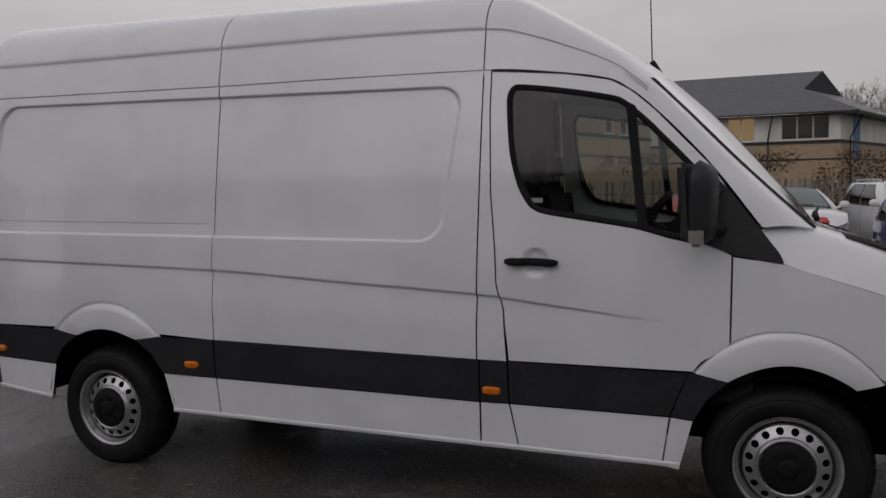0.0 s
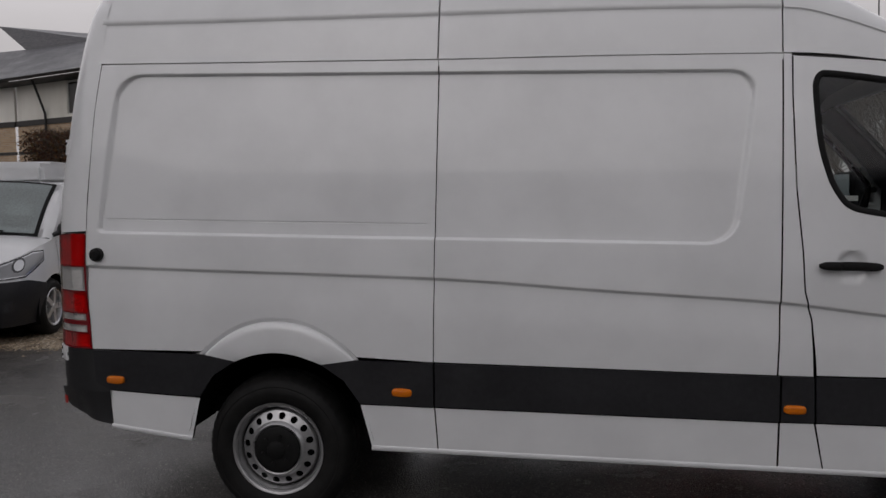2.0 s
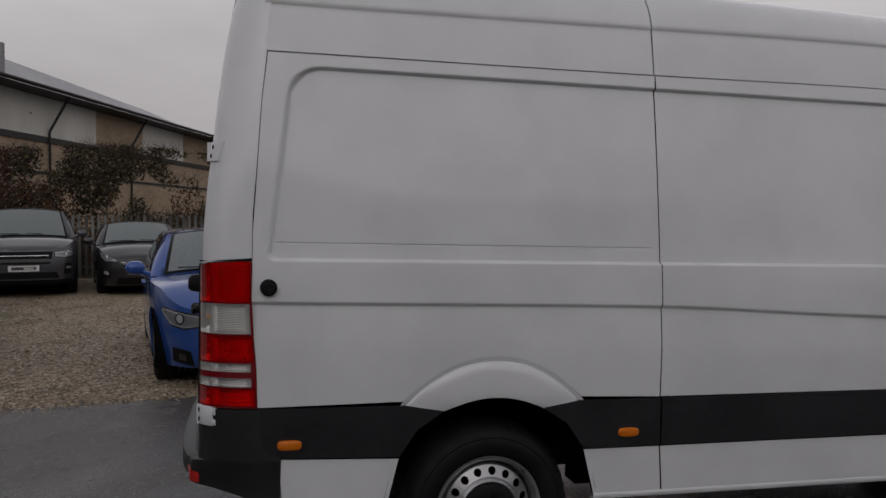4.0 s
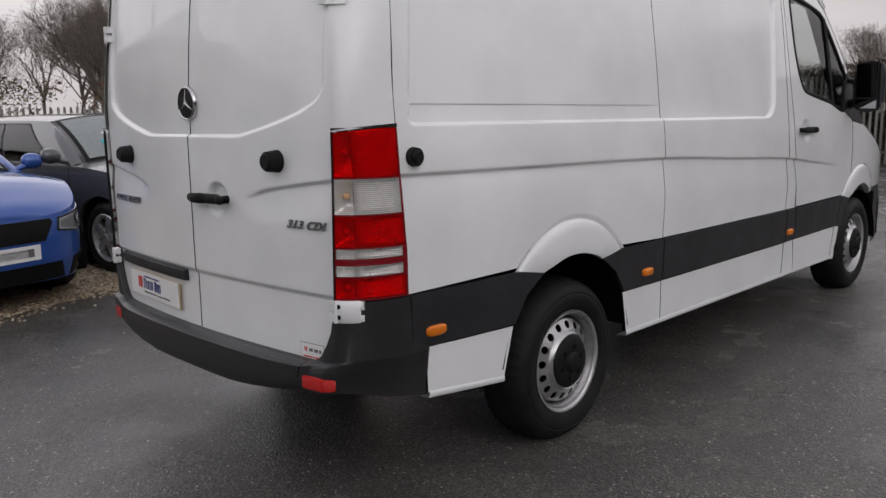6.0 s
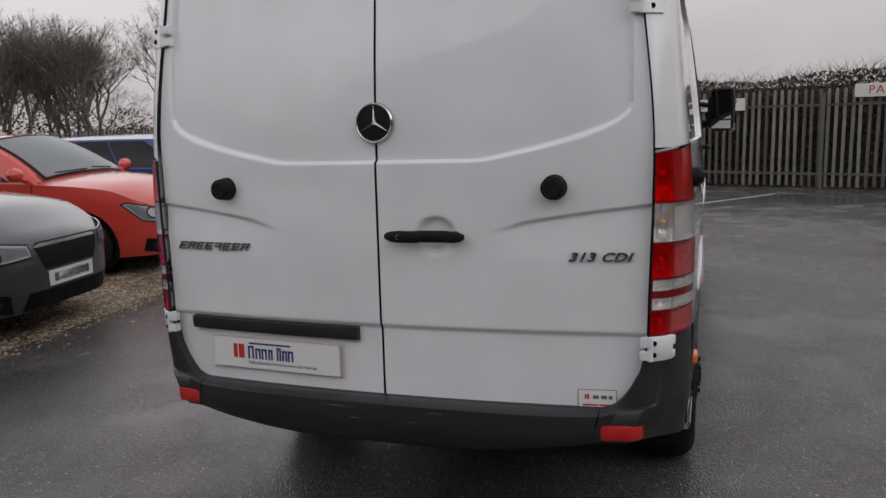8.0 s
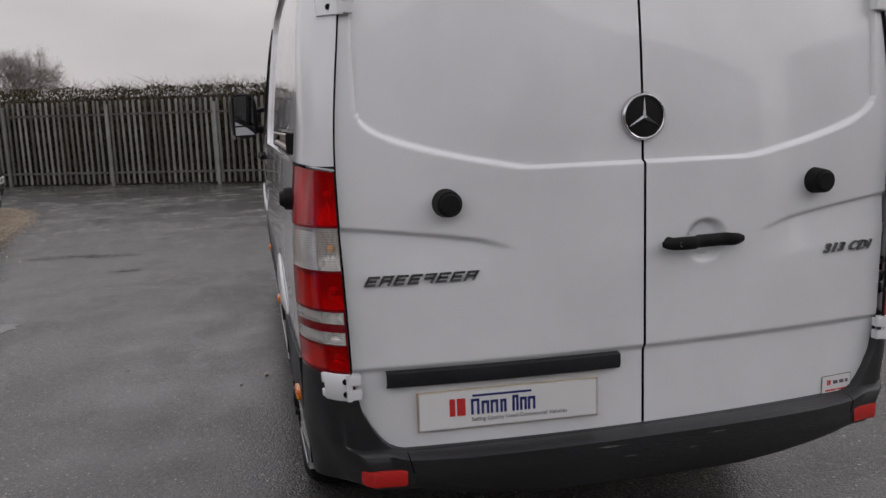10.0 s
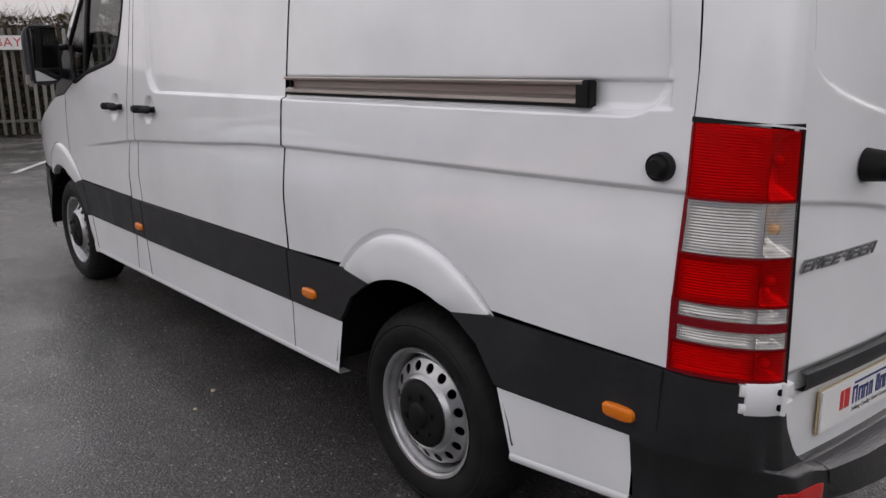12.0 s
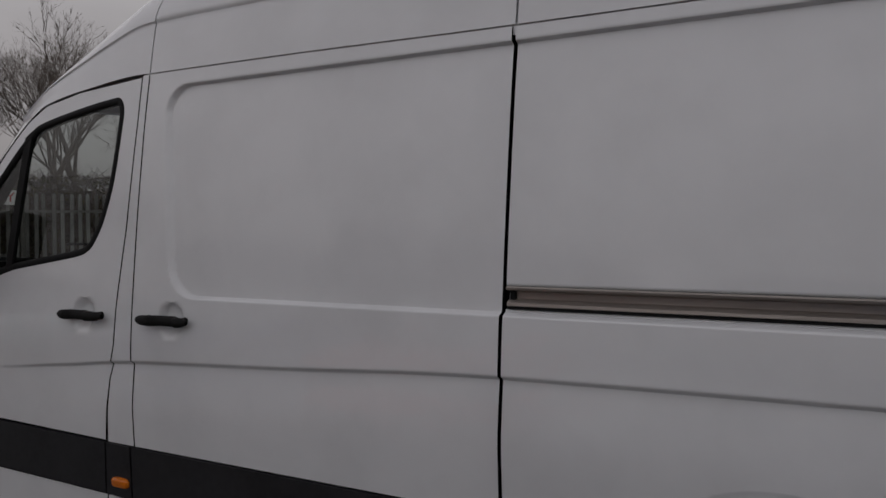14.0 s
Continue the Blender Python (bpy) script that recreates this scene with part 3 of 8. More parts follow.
    # handles
    for hx in (2.505, 2.055) if left else (2.515,):
        b = Build()
        rows = []
        for t in np.linspace(-1, 1, 17):
            r = max(0.45, (1 - abs(t) ** 8) ** 0.5)
            c = 0.03 + 0.012 * (1 - t * t)
            zc = 1.268
            rows.append([side_at(hx + 0.128 * t, zc + 0.019 * max(r, 0.12) * math.sin(a), left, c + 0.013 * max(r, 0.12) * math.cos(a)) for a in np.linspace(0, 2 * math.pi, 12, endpoint=False)])
        b.grid(rows, closed=True, flip=left)
        for t in (-0.72, 0.72):
            p = side_at(hx + 0.128 * t, 1.268, left, 0.03)
            q = side_at(hx + 0.128 * t, 1.268, left, -0.02)
            b.rod(q, p, 0.016, 0.014, 12)
        h = part("door_handle", b.mesh("door_handle", BLACK), van, "black plastic door handle")
        if not left:
            p, q = side_at(2.43, 1.268, left, 0.03), side_at(2.43, 1.268, left, 0.046)
            part("lock", Build().rod(p, q, 0.009, 0.008, 12).mesh("lock", CHROME), h)
    # rubber buffer that holds the rear door open
    p, q = side_at(-0.917, 1.245, left, 0.0), side_at(-0.917, 1.245, left, 0.022)
    b = Build().rod(p, q, 0.033, 0.031, 20).rod(q, side_at(-0.917, 1.245, left, 0.035), 0.025, 0.018, 20)
    part("door_buffer", b.mesh("door_buffer", BLACK), van, "round black rubber door buffer")


van_side(False)
van_side(True)

# sliding door rail
b = Build()
for x0, x1, y0, y1, z0, z1, sl in ((-0.68, 0.72, 0.925, 0.94, 1.376, 1.433, 0),):
    zs = [(0.954, 1.437), (0.959, 1.433), (0.958, 1.427), (0.942, 1.424), (0.929, 1.42), (0.928, 1.401), (0.933, 1.398), (0.945, 1.397), (0.953, 1.391), (0.954, 1.382), (0.944, 1.3795)]
    b.grid([[(x, y, z) for y, z in zs] for x in np.linspace(x0, x1, 8)])
rail = part("door_rail", b.mesh("door_rail", RAIL, False), van, "brushed metal sliding door rail", pose(0, 0.001, -0.007, 0, -0.12, 0))
part("rail_seal", Build().box((-0.68, 0.92, 1.3725), (0.72, 0.9505, 1.3795)).mesh("rail_seal", BLACK, False), rail, "black rubber strip under the rail")
part("rail_end", Build().box((-0.7, 0.925, 1.372), (-0.657, 0.958, 1.437), bevel=0.004).mesh("rail_end", BLACK), rail, "black plastic rail end cap")
part("rail_start", Build().box((0.7, 0.92, 1.376), (0.718, 0.938, 1.43), bevel=0.003).mesh("rail_start", BLACK), rail)

# roof
HEIGHT = curve([(-1.2, 2.7), (-0.9, 2.715), (1.0, 2.7), (2.1, 2.68), (2.3, 2.66), (2.5, 2.56), (2.7, 2.425), (2.87, 2.295), (2.98, 2.2), (3.02, 2.165), (3.06, 2.12)])
GUTTER = curve([(-1.2, 2.168), (0.7, 2.176), (1.6, 2.186), (2.287, 2.188), (2.642, 2.155), (2.853, 2.117), (2.957, 2.059), (3.055, 1.974), (3.3, 1.722), (3.52, 1.44)])
SECTION = [(0.855, 2.187), (0.846, 2.24), (0.834, 2.31), (0.822, 2.37), (0.8175, 2.386), (0.8185, 2.39), (0.8225, 2.396), (0.818, 2.415), (0.803, 2.45), (0.78, 2.49), (0.75, 2.525), (0.7, 2.562), (0.63, 2.594), (0.53, 2.621), (0.4, 2.645), (0.25, 2.664), (0.1, 2.674), (0.0, 2.676)]


def roof_row(x, back=0.0):
    g, h = GUTTER(x), HEIGHT(x)
    wg = width_at(g) + 0.0005
    row = []
    for y, z in SECTION:
        k = (z - 2.187) / (2.68 - 2.187)
        zz, yy = g + k * (h - g), y / 0.855 * wg
        zz -= 0.034 * (1 - smooth01(-1.2, 2.0, x)) * smooth01(0, 0.36, k) * (1 - smooth01(0.46, 0.9, k))
        if x > 2.6 and k > 0.35:
            yy *= 1 + 0.02 * smooth01(2.6, 3.0, x)
        bow = 0.09 * smooth01(2.5, 3.0, x) * (1 - (yy / 0.8) ** 2 if yy < 0.8 else 0)
        row.append((x + bow + back * k, yy, zz))
    return [(px, -py, pz) for px, py, pz in row] + [(px, py, pz) for px, py, pz in row[::-1][1:]]


for name, xs in (("rear_roof", np.linspace(-0.94, 0.7185, 16)), ("middle_roof", np.linspace(0.7255, 2.2395, 14)), ("cab_roof", np.linspace(2.2465, 3.02, 26))):
    rows = [roof_row(x, 0.0) for x in xs]
    b = Build().grid(rows, flip=True)
    for r, d in ((rows[0], 1), (rows[-1], -1)):
        b.grid([r, [(p[0] + 0.002 * d, p[1] * 0.98, p[2] - 0.012) for p in r]], flip=d < 0)
    part(name, b.mesh(name, WHITE), van)
b = Build()
b.grid([[(x, p[1] * 0.975, p[2] - 0.02) for p in roof_row(x)] for x in np.linspace(-0.93, 2.95, 30)], flip=False)
part("headlining", b.mesh("headlining", [HEADLINING]), van)
for s in (-1, 1):
    part("gutter_seam", Build().grid([[(x, s * (width_at(2.185) - d), GUTTER(x) + dz) for dz, d in ((-0.03, 0.003), (-0.012, 0.003), (-0.006, 0.0045), (-0.001, 0.0045), (0.004, 0.001))] for x in np.linspace(-0.93, 2.28, 10)], flip=s < 0).mesh("gutter_seam", WHITE), van)

# windscreen and its pillars
EDGE = curve([(0.0, 2.11), (0.25, 1.95), (0.6, 1.705), (1.0, 1.43)])


def screen_edge(t, y=0.77):
    return (3.0 + 0.64 * t ** 0.97 + 0.1 * t ** 1.5, y, EDGE(t))


TOP_ROW = roof_row(3.02)


def screen_top(y):
    for a, c in zip(TOP_ROW, TOP_ROW[1:]):
        if a[1] <= y <= c[1]:
            k = (y - a[1]) / max(c[1] - a[1], 1e-6)
            return Vector(a).lerp(Vector(c), k)


BULGE = curve([(0.0, 0.03), (0.25, 0.09), (0.5, 0.115), (0.75, 0.11), (1.0, 0.065)])
rows = []
for t in np.linspace(0, 1, 14):
    ex, ey, ez = screen_edge(t)
    row = []
    for k in range(-8, 9):
        q = 1 - (k / 8) ** 2
        top = Vector((3.0 + 0.03 * q, k / 8 * ey, 2.11))
        row.append(Vector((ex + BULGE(t) * q, k / 8 * ey, ez)) + (screen_top(k / 8 * ey) - top) * (1 - t) ** 2)
    rows.append(row)
ws = part("windscreen", Build().grid(rows).mesh("windscreen", GLASS), van, "clear windscreen with black border")
ws.visible_shadow = False
for s in (-1, 1):
    b = Build()
    rows = []
    for t in np.linspace(0, 1, 14):
        ex, ey, ez = screen_edge(t)
        shift = (screen_top(ey) - Vector((3.0, ey, 2.11))) * (1 - t) ** 2
        rows.append([Vector((ex - 0.004, s * (ey + 0.004), ez + 0.004)) + shift, Vector((ex + 0.014, s * (ey - 0.028), ez + 0.006)) + shift])
    b.grid(rows, flip=s > 0)
    part("screen_border", b.mesh("screen_border", BLACK), van)
    b, rows = Build(), []
    for t in np.linspace(0, 1, 16):
        gx = 2.96 + 0.56 * t
        gz = GUTTER(gx) + 0.002
        gy = width_at(gz) if t < 0.85 else width_at(gz) - 0.03 * (t - 0.85) / 0.15
        ex, ey, ez = Vector(screen_edge(t)) + (screen_top(0.77) - Vector((3.0, 0.77, 2.11))) * (1 - t) ** 2
        row = []
        for k in range(7):
            q = k / 6
            row.append((gx + (ex - gx) * q + 0.012 * math.sin(q * math.pi), s * (gy + (ey - gy) * q + 0.014 * math.sin(q * math.pi)), gz + (ez - gz) * q + 0.012 * math.sin(q * math.pi)))
        rows.append(row)
    b.grid(rows, flip=s < 0)
    part("screen_pillar", b.mesh("screen_pillar", WHITE), van)
    # pillar lining towards the cab
    b = Build()
    b.grid([[(p[0] - 0.03, p[1] * 0.955, p[2] - 0.01) for p in r] for r in rows], flip=s > 0)
    part("pillar_lining", b.mesh("pillar_lining", TRIM), van)

# bonnet, scuttle and nose
FENDER = curve([(3.5, 1.33), (3.607, 1.289), (3.789, 1.231), (3.995, 1.169), (4.3, 1.062), (4.6, 0.95)])


def bonnet_z(x, q, t=0.0):
    return FENDER(x) + (0.204 - 0.044 * t + 0.03 * t * (1 - t)) * (1 - q**8)


rows = []
for t in np.linspace(0, 1, 14):
    row = []
    for k in range(-20, 21):
        q = 1 - (1 - abs(k) / 20) ** 1.5
        x0 = 3.45 + 0.37 * (1 - q**2.2)
        x = x0 + (4.55 + 0.13 * (1 - q * q) - x0) * t
        side = -side_at(min(x, 4.7), FENDER(x), False)[1]
        row.append((x, math.copysign(side * q**0.9, k), bonnet_z(x, q, t)))
    rows.append(row)
part("bonnet", Build().grid(rows).mesh("bonnet", WHITE), van)
b = Build()
b.grid([[(3.66 + 0.16 * (1 - (k / 10) ** 2) + d, k / 10 * 0.7, 1.43 - 0.016 * j) for k in range(-10, 11)] for j, d in enumerate((-0.03, 0.02, 0.07))])
b.rod((3.75, -0.6, 1.482), (3.84, 0.1, 1.5), 0.009, 0.007)
b.rod((3.76, -0.64, 1.47), (3.76, -0.56, 1.495), 0.014, 0.012)
part("scuttle_and_wipers", b.mesh("scuttle_and_wipers", BLACK), van, "black scuttle panel with wiper arms")
for s in (-1, 1):
    vent = Build()
    rws = [[(x, s * (0.58 + 0.15 * e), bonnet_z(x, ((0.58 + 0.15 * e) / 0.95) ** 1.11, 0.25) + dz) for e in np.linspace(0, 1, 5)] for x, dz in ((3.87, -0.02), (3.875, 0.007), (3.93, 0.008), (4.0, 0.008), (4.055, 0.007), (4.06, -0.02))]
    part("air_grille", vent.grid(rws, flip=s < 0).mesh("air_grille", BLACK), van, "black air intake grille on the bonnet")
for z0, z1, mat, name, out in ((0.36, 0.72, PLASTIC, "front_bumper", 0.05), (0.72, 1.06, WHITE, "nose_panel", 0.0)):
    rows = []
    for z in np.linspace(z0, z1, 7):
        rows.append([(4.55 + 0.13 * (1 - abs(k / 12) ** 3) + out * (1 - abs(k / 12) ** 8) - 0.06 * smooth01(0.9, 1.06, z), k / 12 * (0.84 + 0.02 * (z < 0.72)), z) for k in range(-12, 13)])
    b = Build().grid(rows)
    if z0 < 0.5:
        for s in (-1, 1):
            b.grid([[(x, s * (0.84 + (-side_at(x, 0.6, False)[1] - 0.84 + 0.012) * smooth01(4.6, 4.4, x)), z) for x in np.linspace(4.09, 4.58, 8)] for z in np.linspace(z0, 0.79, 6)], flip=s > 0)
    part(name, b.mesh(name, mat), van)

# rear corners, tail lamps and bumper ends
SEAMX = curve([(0.3, -0.94)] + [(z, x) for x, z in REAR_SEAM] + [(2.47, -0.914), (2.7, -0.9)])
BACK = curve([(0.3, 0.0), (1.4, 0.0), (1.6, 0.01), (1.8, 0.03), (2.1, 0.06), (2.35, 0.1), (2.55, 0.16), (2.66, 0.25)])
GAPY = curve([(0.5, 0.845), (0.78, 0.848), (1.336, 0.861), (1.734, 0.828), (2.2, 0.765), (2.45, 0.71), (2.6, 0.6)])


def outer_width(z):
    """Half width of body and roof at a height."""
    if z < 2.187:
        return width_at(z)
    for (y0, z0), (y1, z1) in zip(SECTION, SECTION[1:]):
        if z <= z1 and z1 > z0:
            return y0 + (y1 - y0) * (z - z0) / (z1 - z0)
    return 0.1


def corner_at(u, z, s, out=0.0):
    a = u * math.pi / 2
    w, x0, x1, y1 = outer_width(z) - 0.016 * (1 - smooth01(1.35, 1.9, z)), SEAMX(z), -1.166 + BACK(z), GAPY(z)
    y1 = min(y1, w - 0.06)
    nx, ny = -math.sin(a), math.cos(a)
    return (x0 + (x1 - x0) * math.sin(a) ** 1.0 + nx * out, s * (y1 + (w - y1) * math.cos(a) ** 1.3 + ny * out * 0.5), z)


us = [k / 12 for k in range(13)]
for s in (-1, 1):
    def rows_of(z0, z1, n, u0=0.0, u1=1.0, out=0.0, slant=0.0):
        rows = []
        for k in range(n + 1):
            rows.append([corner_at(u0 + (u1 - u0) * j / 12, z0 + (z1 - z0) * k / n - slant * (u0 + (u1 - u0) * j / 12) * k / n, s, out) for j in range(13)])
        return rows
    b = Build()
    b.grid([[corner_at(u, 1.352 - 0.022 * u + (1.248 + 0.022 * u) * k / 26, s) for u in (0.01 + 0.99 * j / 12 for j in range(13))] for k in range(27)], flip=s > 0)
    b.grid(rows_of(0.76, 1.36, 8, 0.0, 1.0, -0.06), flip=s > 0)
    part("rear_pillar", b.mesh("rear_pillar", WHITE), van)
    lampbody = None
    for z0, z1, u0, u1 in ((0.782, 0.79, 0.0, 0.97), (0.855, 0.864, 0.0, 0.97), (0.898, 0.922, 0.0, 0.97), (0.953, 0.961, 0.0, 0.97), (0.86, 0.902, 0.0, 0.06), (0.86, 0.902, 0.93, 0.97), (0.918, 0.957, 0.0, 0.06), (0.918, 0.957, 0.93, 0.97), (1.06, 1.068, 0.0, 0.97), (1.181, 1.189, 0.0, 0.97), (0.79, 1.34, 0.0, 0.03)):
        strip = Build().grid(rows_of(z0, z1, 4, u0, u1, 0.0075), flip=s > 0)
        if lampbody is None:
            lampbody = part("tail_lamp", strip.mesh("tail_lamp", DEEPRED), van, "tall red and clear tail lamp cluster")
        else:
            part("red_band", strip.mesh("red_band", DEEPRED), lampbody)
    edge = Build()
    for ue in ((0.972, 1.0),):
        edge.grid(rows_of(0.782, 1.352, 10, ue[0], ue[1], 0.013, 0.022), flip=s > 0)
        edge.grid([[corner_at(ue[0], z, s, o) for z in np.linspace(0.782, 1.332, 11)] for o in (0.013, 0.0)], flip=s < 0)
    edge.grid(rows_of(1.344, 1.357, 1, 0.0, 1.0, 0.012, 0.022), flip=s > 0)
    part("lamp_frame", edge.mesh("lamp_frame", BLACK), lampbody, "black lamp frame")
    for z0, z1, mat, name, u0, u1 in (
        (1.187, 1.348, RED, "brake_lens", 0.02, 0.96), (1.066, 1.183, CLEAR, "indicator_lens", 0.03, 0.96), (0.959, 1.062, RED, "tail_lens", 0.02, 0.96),
        (0.92, 0.955, CLEAR, "reversing_lens", 0.06, 0.93), (0.862, 0.9, CLEAR, "fog_lens", 0.06, 0.93), (0.79, 0.858, RED, "lower_lens", 0.02, 0.96)):
        slant = 0.022 if z1 > 1.3 else 0.0
        b = Build()
        face = rows_of(z0, z1, 4, u0, u1, 0.0095, slant)
        b.grid(face, flip=s > 0)
        shell = part(name, b.mesh(name, mat), lampbody, "ribbed clear lens" if mat is CLEAR else "ribbed red lens")
        # shallow ribbed backing round the flank, and a deep faceted bowl beside the door
        b, rows = Build(), []
        ribs = max(4, round((z1 - z0) / 0.0065))
        for k in range(2 * ribs + 1):
            q = k / (2 * ribs)
            deep = -0.016 * min(1.0, 8 * min(q, 1 - q)) - 0.0035 * (k % 2) + 0.004
            rows.append([corner_at(u0 + (0.6 - u0) * j / 8, z0 + (z1 - z0 - slant * (u0 + (0.6 - u0) * j / 8)) * q, s, deep if 0 < j < 8 else 0.005) for j in range(9)])
        b.grid(rows, flip=s > 0)
        part("lamp_backing", b.mesh("lamp_backing", BACKING, False), shell)
        b, rows = Build(), []
        jit = random.Random(int(z0 * 1000))
        for k in range(11):
            row = []
            for j in range(11):
                a_, b_ = j / 5 - 1, k / 5 - 1
                u = 0.606 + (u1 - 0.606) * j / 10
                deep = -(0.046 if z1 - z0 > 0.06 else 0.026) * (1 - a_ ** 4) * (1 - b_ ** 4) + 0.005
                if 0 < j < 10 and 0 < k < 10:
                    deep += jit.uniform(-0.0022, 0.0022)
                row.append(corner_at(u, z0 + (z1 - z0 - slant * u) * k / 10, s, deep))
            rows.append(row)
        b.grid(rows, flip=s > 0)
        part("lamp_bowl", b.mesh("lamp_bowl", SILVER, False), shell)
        if z1 - z0 > 0.06:
            c = Vector(corner_at(0.79, (z0 + z1) / 2, s, -0.02))
            ball = Build().lathe([(0.0, -0.013), (0.008, -0.01), (0.012, -0.003), (0.012, 0.004), (0.007, 0.011), (0.0, 0.013)], 12, axis="x", centre=c)
            part("bulb", ball.mesh("bulb", BULB if mat is CLEAR else GLASSBULB), shell)

# rear doors
SMILE = curve([(0.0, 1.312), (0.33, 1.312), (0.44, 1.33), (0.594, 1.365), (0.74, 1.415), (0.785, 1.45), (0.8, 1.49)])
RSWAGE = curve([(0.36, 1.098), (0.385, 1.102), (0.485, 1.131), (0.66, 1.158), (0.86, 1.182)])


def rear_at(y, z, out=0.0):
    a = abs(y)
    x = -1.212 + 0.05 * (a / 0.78) ** 2 + BACK(z)
    lim = 0.8 - 0.12 * max(0.0, z - 1.7)
    inner = min(z - SMILE(min(a, 0.8)), (lim - a) * 1.4)
    x += 0.015 * smooth01(0, 0.011, inner)
    if a > 0.36:
        d = RSWAGE(a) - z
        if d > 0:
            x += 0.013 * smooth01(0.36, 0.5, a) * smooth01(0, 0.012, d) * max(0.0, 1 - d / 0.12)
    x += 0.012 * smooth01(0.792, 0.77, z)
    if y < 0:
        r = math.hypot(y + 0.195, z - 1.083)
        x += 0.02 * (1 - smooth01(0.048, 0.064, r))
    return (x - out, y, z)

def rear_skin(y, z, out):
    """The rear surface from door to corner pillar."""
    a, s = abs(y), math.copysign(1, y)
    if a < GAPY(z):
        p = rear_at(y, z)
        return (min(p[0], corner_at(1.0, z, s)[0]) - out, y, z)
    lo, hi = 0.0, 1.0
    for _ in range(24):
        u = (lo + hi) / 2
        if abs(corner_at(u, z, s)[1]) > a:
            lo = u
        else:
            hi = u
    return corner_at(lo, z, s, out)


for s in (-1, 1):
    for zc, yc in ((1.765, 0.845), (0.745, 0.893)):
        b, rows = Build(), []
        if zc > 1:
            for z, o in ((zc - 0.038, -0.004), (zc - 0.037, 0.009), (zc, 0.01), (zc + 0.037, 0.009), (zc + 0.038, -0.004)):
                rows.append([rear_skin(s * y, z, o) for y in np.linspace(yc - 0.03, yc + 0.03, 8)])
            b.grid(rows, flip=s > 0)
            for k in (0, -1):
                b.grid([[r[k] for r in rows], [(r[k][0] + 0.02, r[k][1], r[k][2]) for r in rows]], flip=(k == 0) == (s < 0))
        else:
            yc = 0.881
            for za, zb, ua, ub in ((-0.038, 0.038, 0.55, 1.0), (0.006, 0.034, 0.51, 0.55), (-0.034, -0.012, 0.51, 0.55)):
                lay = lambda u, z, o: corner_at(u, zc + z, s, o)
                rows = [[lay(ua + (ub - ua) * j / 8, z, o) for j in range(9)] for z, o in ((za, -0.01), (za, 0.01), (za + 0.003, 0.013), (zb - 0.003, 0.013), (zb, 0.01), (zb, -0.01))]
                b.grid(rows, flip=s > 0)
                for j in (0, -1):
                    b.grid([[r[j] for r in rows[1:-1]], [(r[j][0] + 0.02, r[j][1] - s * 0.01, r[j][2]) for r in rows[1:-1]]], flip=(j == 0) == (s < 0))
        c = rear_skin(s * (yc - 0.04), zc, 0.0)
        for dz in (-0.02, 0.02):
            b.box((c[0] - 0.018, c[1] - 0.018, zc + dz - 0.014), (c[0] + 0.01, c[1] + 0.018, zc + dz + 0.014), bevel=0.002)
        b.rod((c[0] - 0.01, c[1] + s * 0.014, zc - 0.037), (c[0] - 0.01, c[1] + s * 0.014, zc + 0.037), 0.008, n=10)
        h = part("door_hinge", b.mesh("door_hinge", WHITE), van, "white painted rear door hinge")
        for dz in (-0.018, 0.018):
            q = Vector(rear_skin(s * (yc + 0.002), zc + dz, 0.0105)) if zc > 1 else Vector(corner_at(0.86, zc + dz, s, 0.0145))
            part("hinge_bolt", Build().rod(q + Vector((0.004, 0, 0)), q - Vector((0.0012, 0, 0)), 0.008, n=10).mesh("hinge_bolt", GAP), h)


RY = spaced(-0.9, 0.9, 0.03, [(-0.27, -0.12, 0.012), (0.33, 0.72, 0.015), (-0.72, -0.33, 0.015), (0.72, 0.81, 0.006), (-0.81, -0.72, 0.006)])
RZ = spaced(0.5, 2.6, 0.045, [(0.75, 0.81, 0.005), (1.0, 1.08, 0.012), (1.08, 1.19, 0.004), (1.29, 1.52, 0.004)])
for s in (-1, 1):
    edge = [(s * (GAPY(z) - 0.006), z) for z in np.linspace(0.72, 2.46, 24)]
    low = [(s * y, z) for y, z in ((0.004, 0.546), (0.72, 0.549), (0.765, 0.562), (0.8, 0.6), (0.825, 0.655), (0.836, 0.7))]
    outline = low + edge + [(s * 0.66, 2.52), (s * 0.004, 2.54)]
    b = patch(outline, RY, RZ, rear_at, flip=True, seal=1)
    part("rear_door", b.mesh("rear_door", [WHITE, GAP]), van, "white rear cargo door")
    p, q, r = rear_at(s * 0.57, 1.232, 0.0), rear_at(s * 0.57, 1.232, 0.046), rear_at(s * 0.57, 1.232, 0.056)
    part("rear_buffer", Build().rod(p, q, 0.039, 0.034, 24).rod(q, r, 0.03, 0.025, 24).mesh("rear_buffer", BLACK), van, "round black rubber door buffer")
# near-black sheet behind the rear doors, its colour standing for seam shade
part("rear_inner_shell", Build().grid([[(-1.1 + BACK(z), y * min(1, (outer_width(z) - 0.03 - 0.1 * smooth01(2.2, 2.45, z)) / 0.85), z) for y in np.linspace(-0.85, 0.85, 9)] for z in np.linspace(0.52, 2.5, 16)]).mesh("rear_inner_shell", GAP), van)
# roof end above the rear doors
rows = []
end = roof_row(-0.94)[5:-5]
for k, (back, drop) in enumerate(((0.0, 0.0), (0.025, 0.006), (0.045, 0.02), (0.06, 0.05), (0.066, 0.1))):
    rows.append([(p[0] - back, p[1] * (1 - 0.02 * k), p[2] - drop) for p in end])
part("roof_end", Build().grid(rows).mesh("roof_end", WHITE), van)

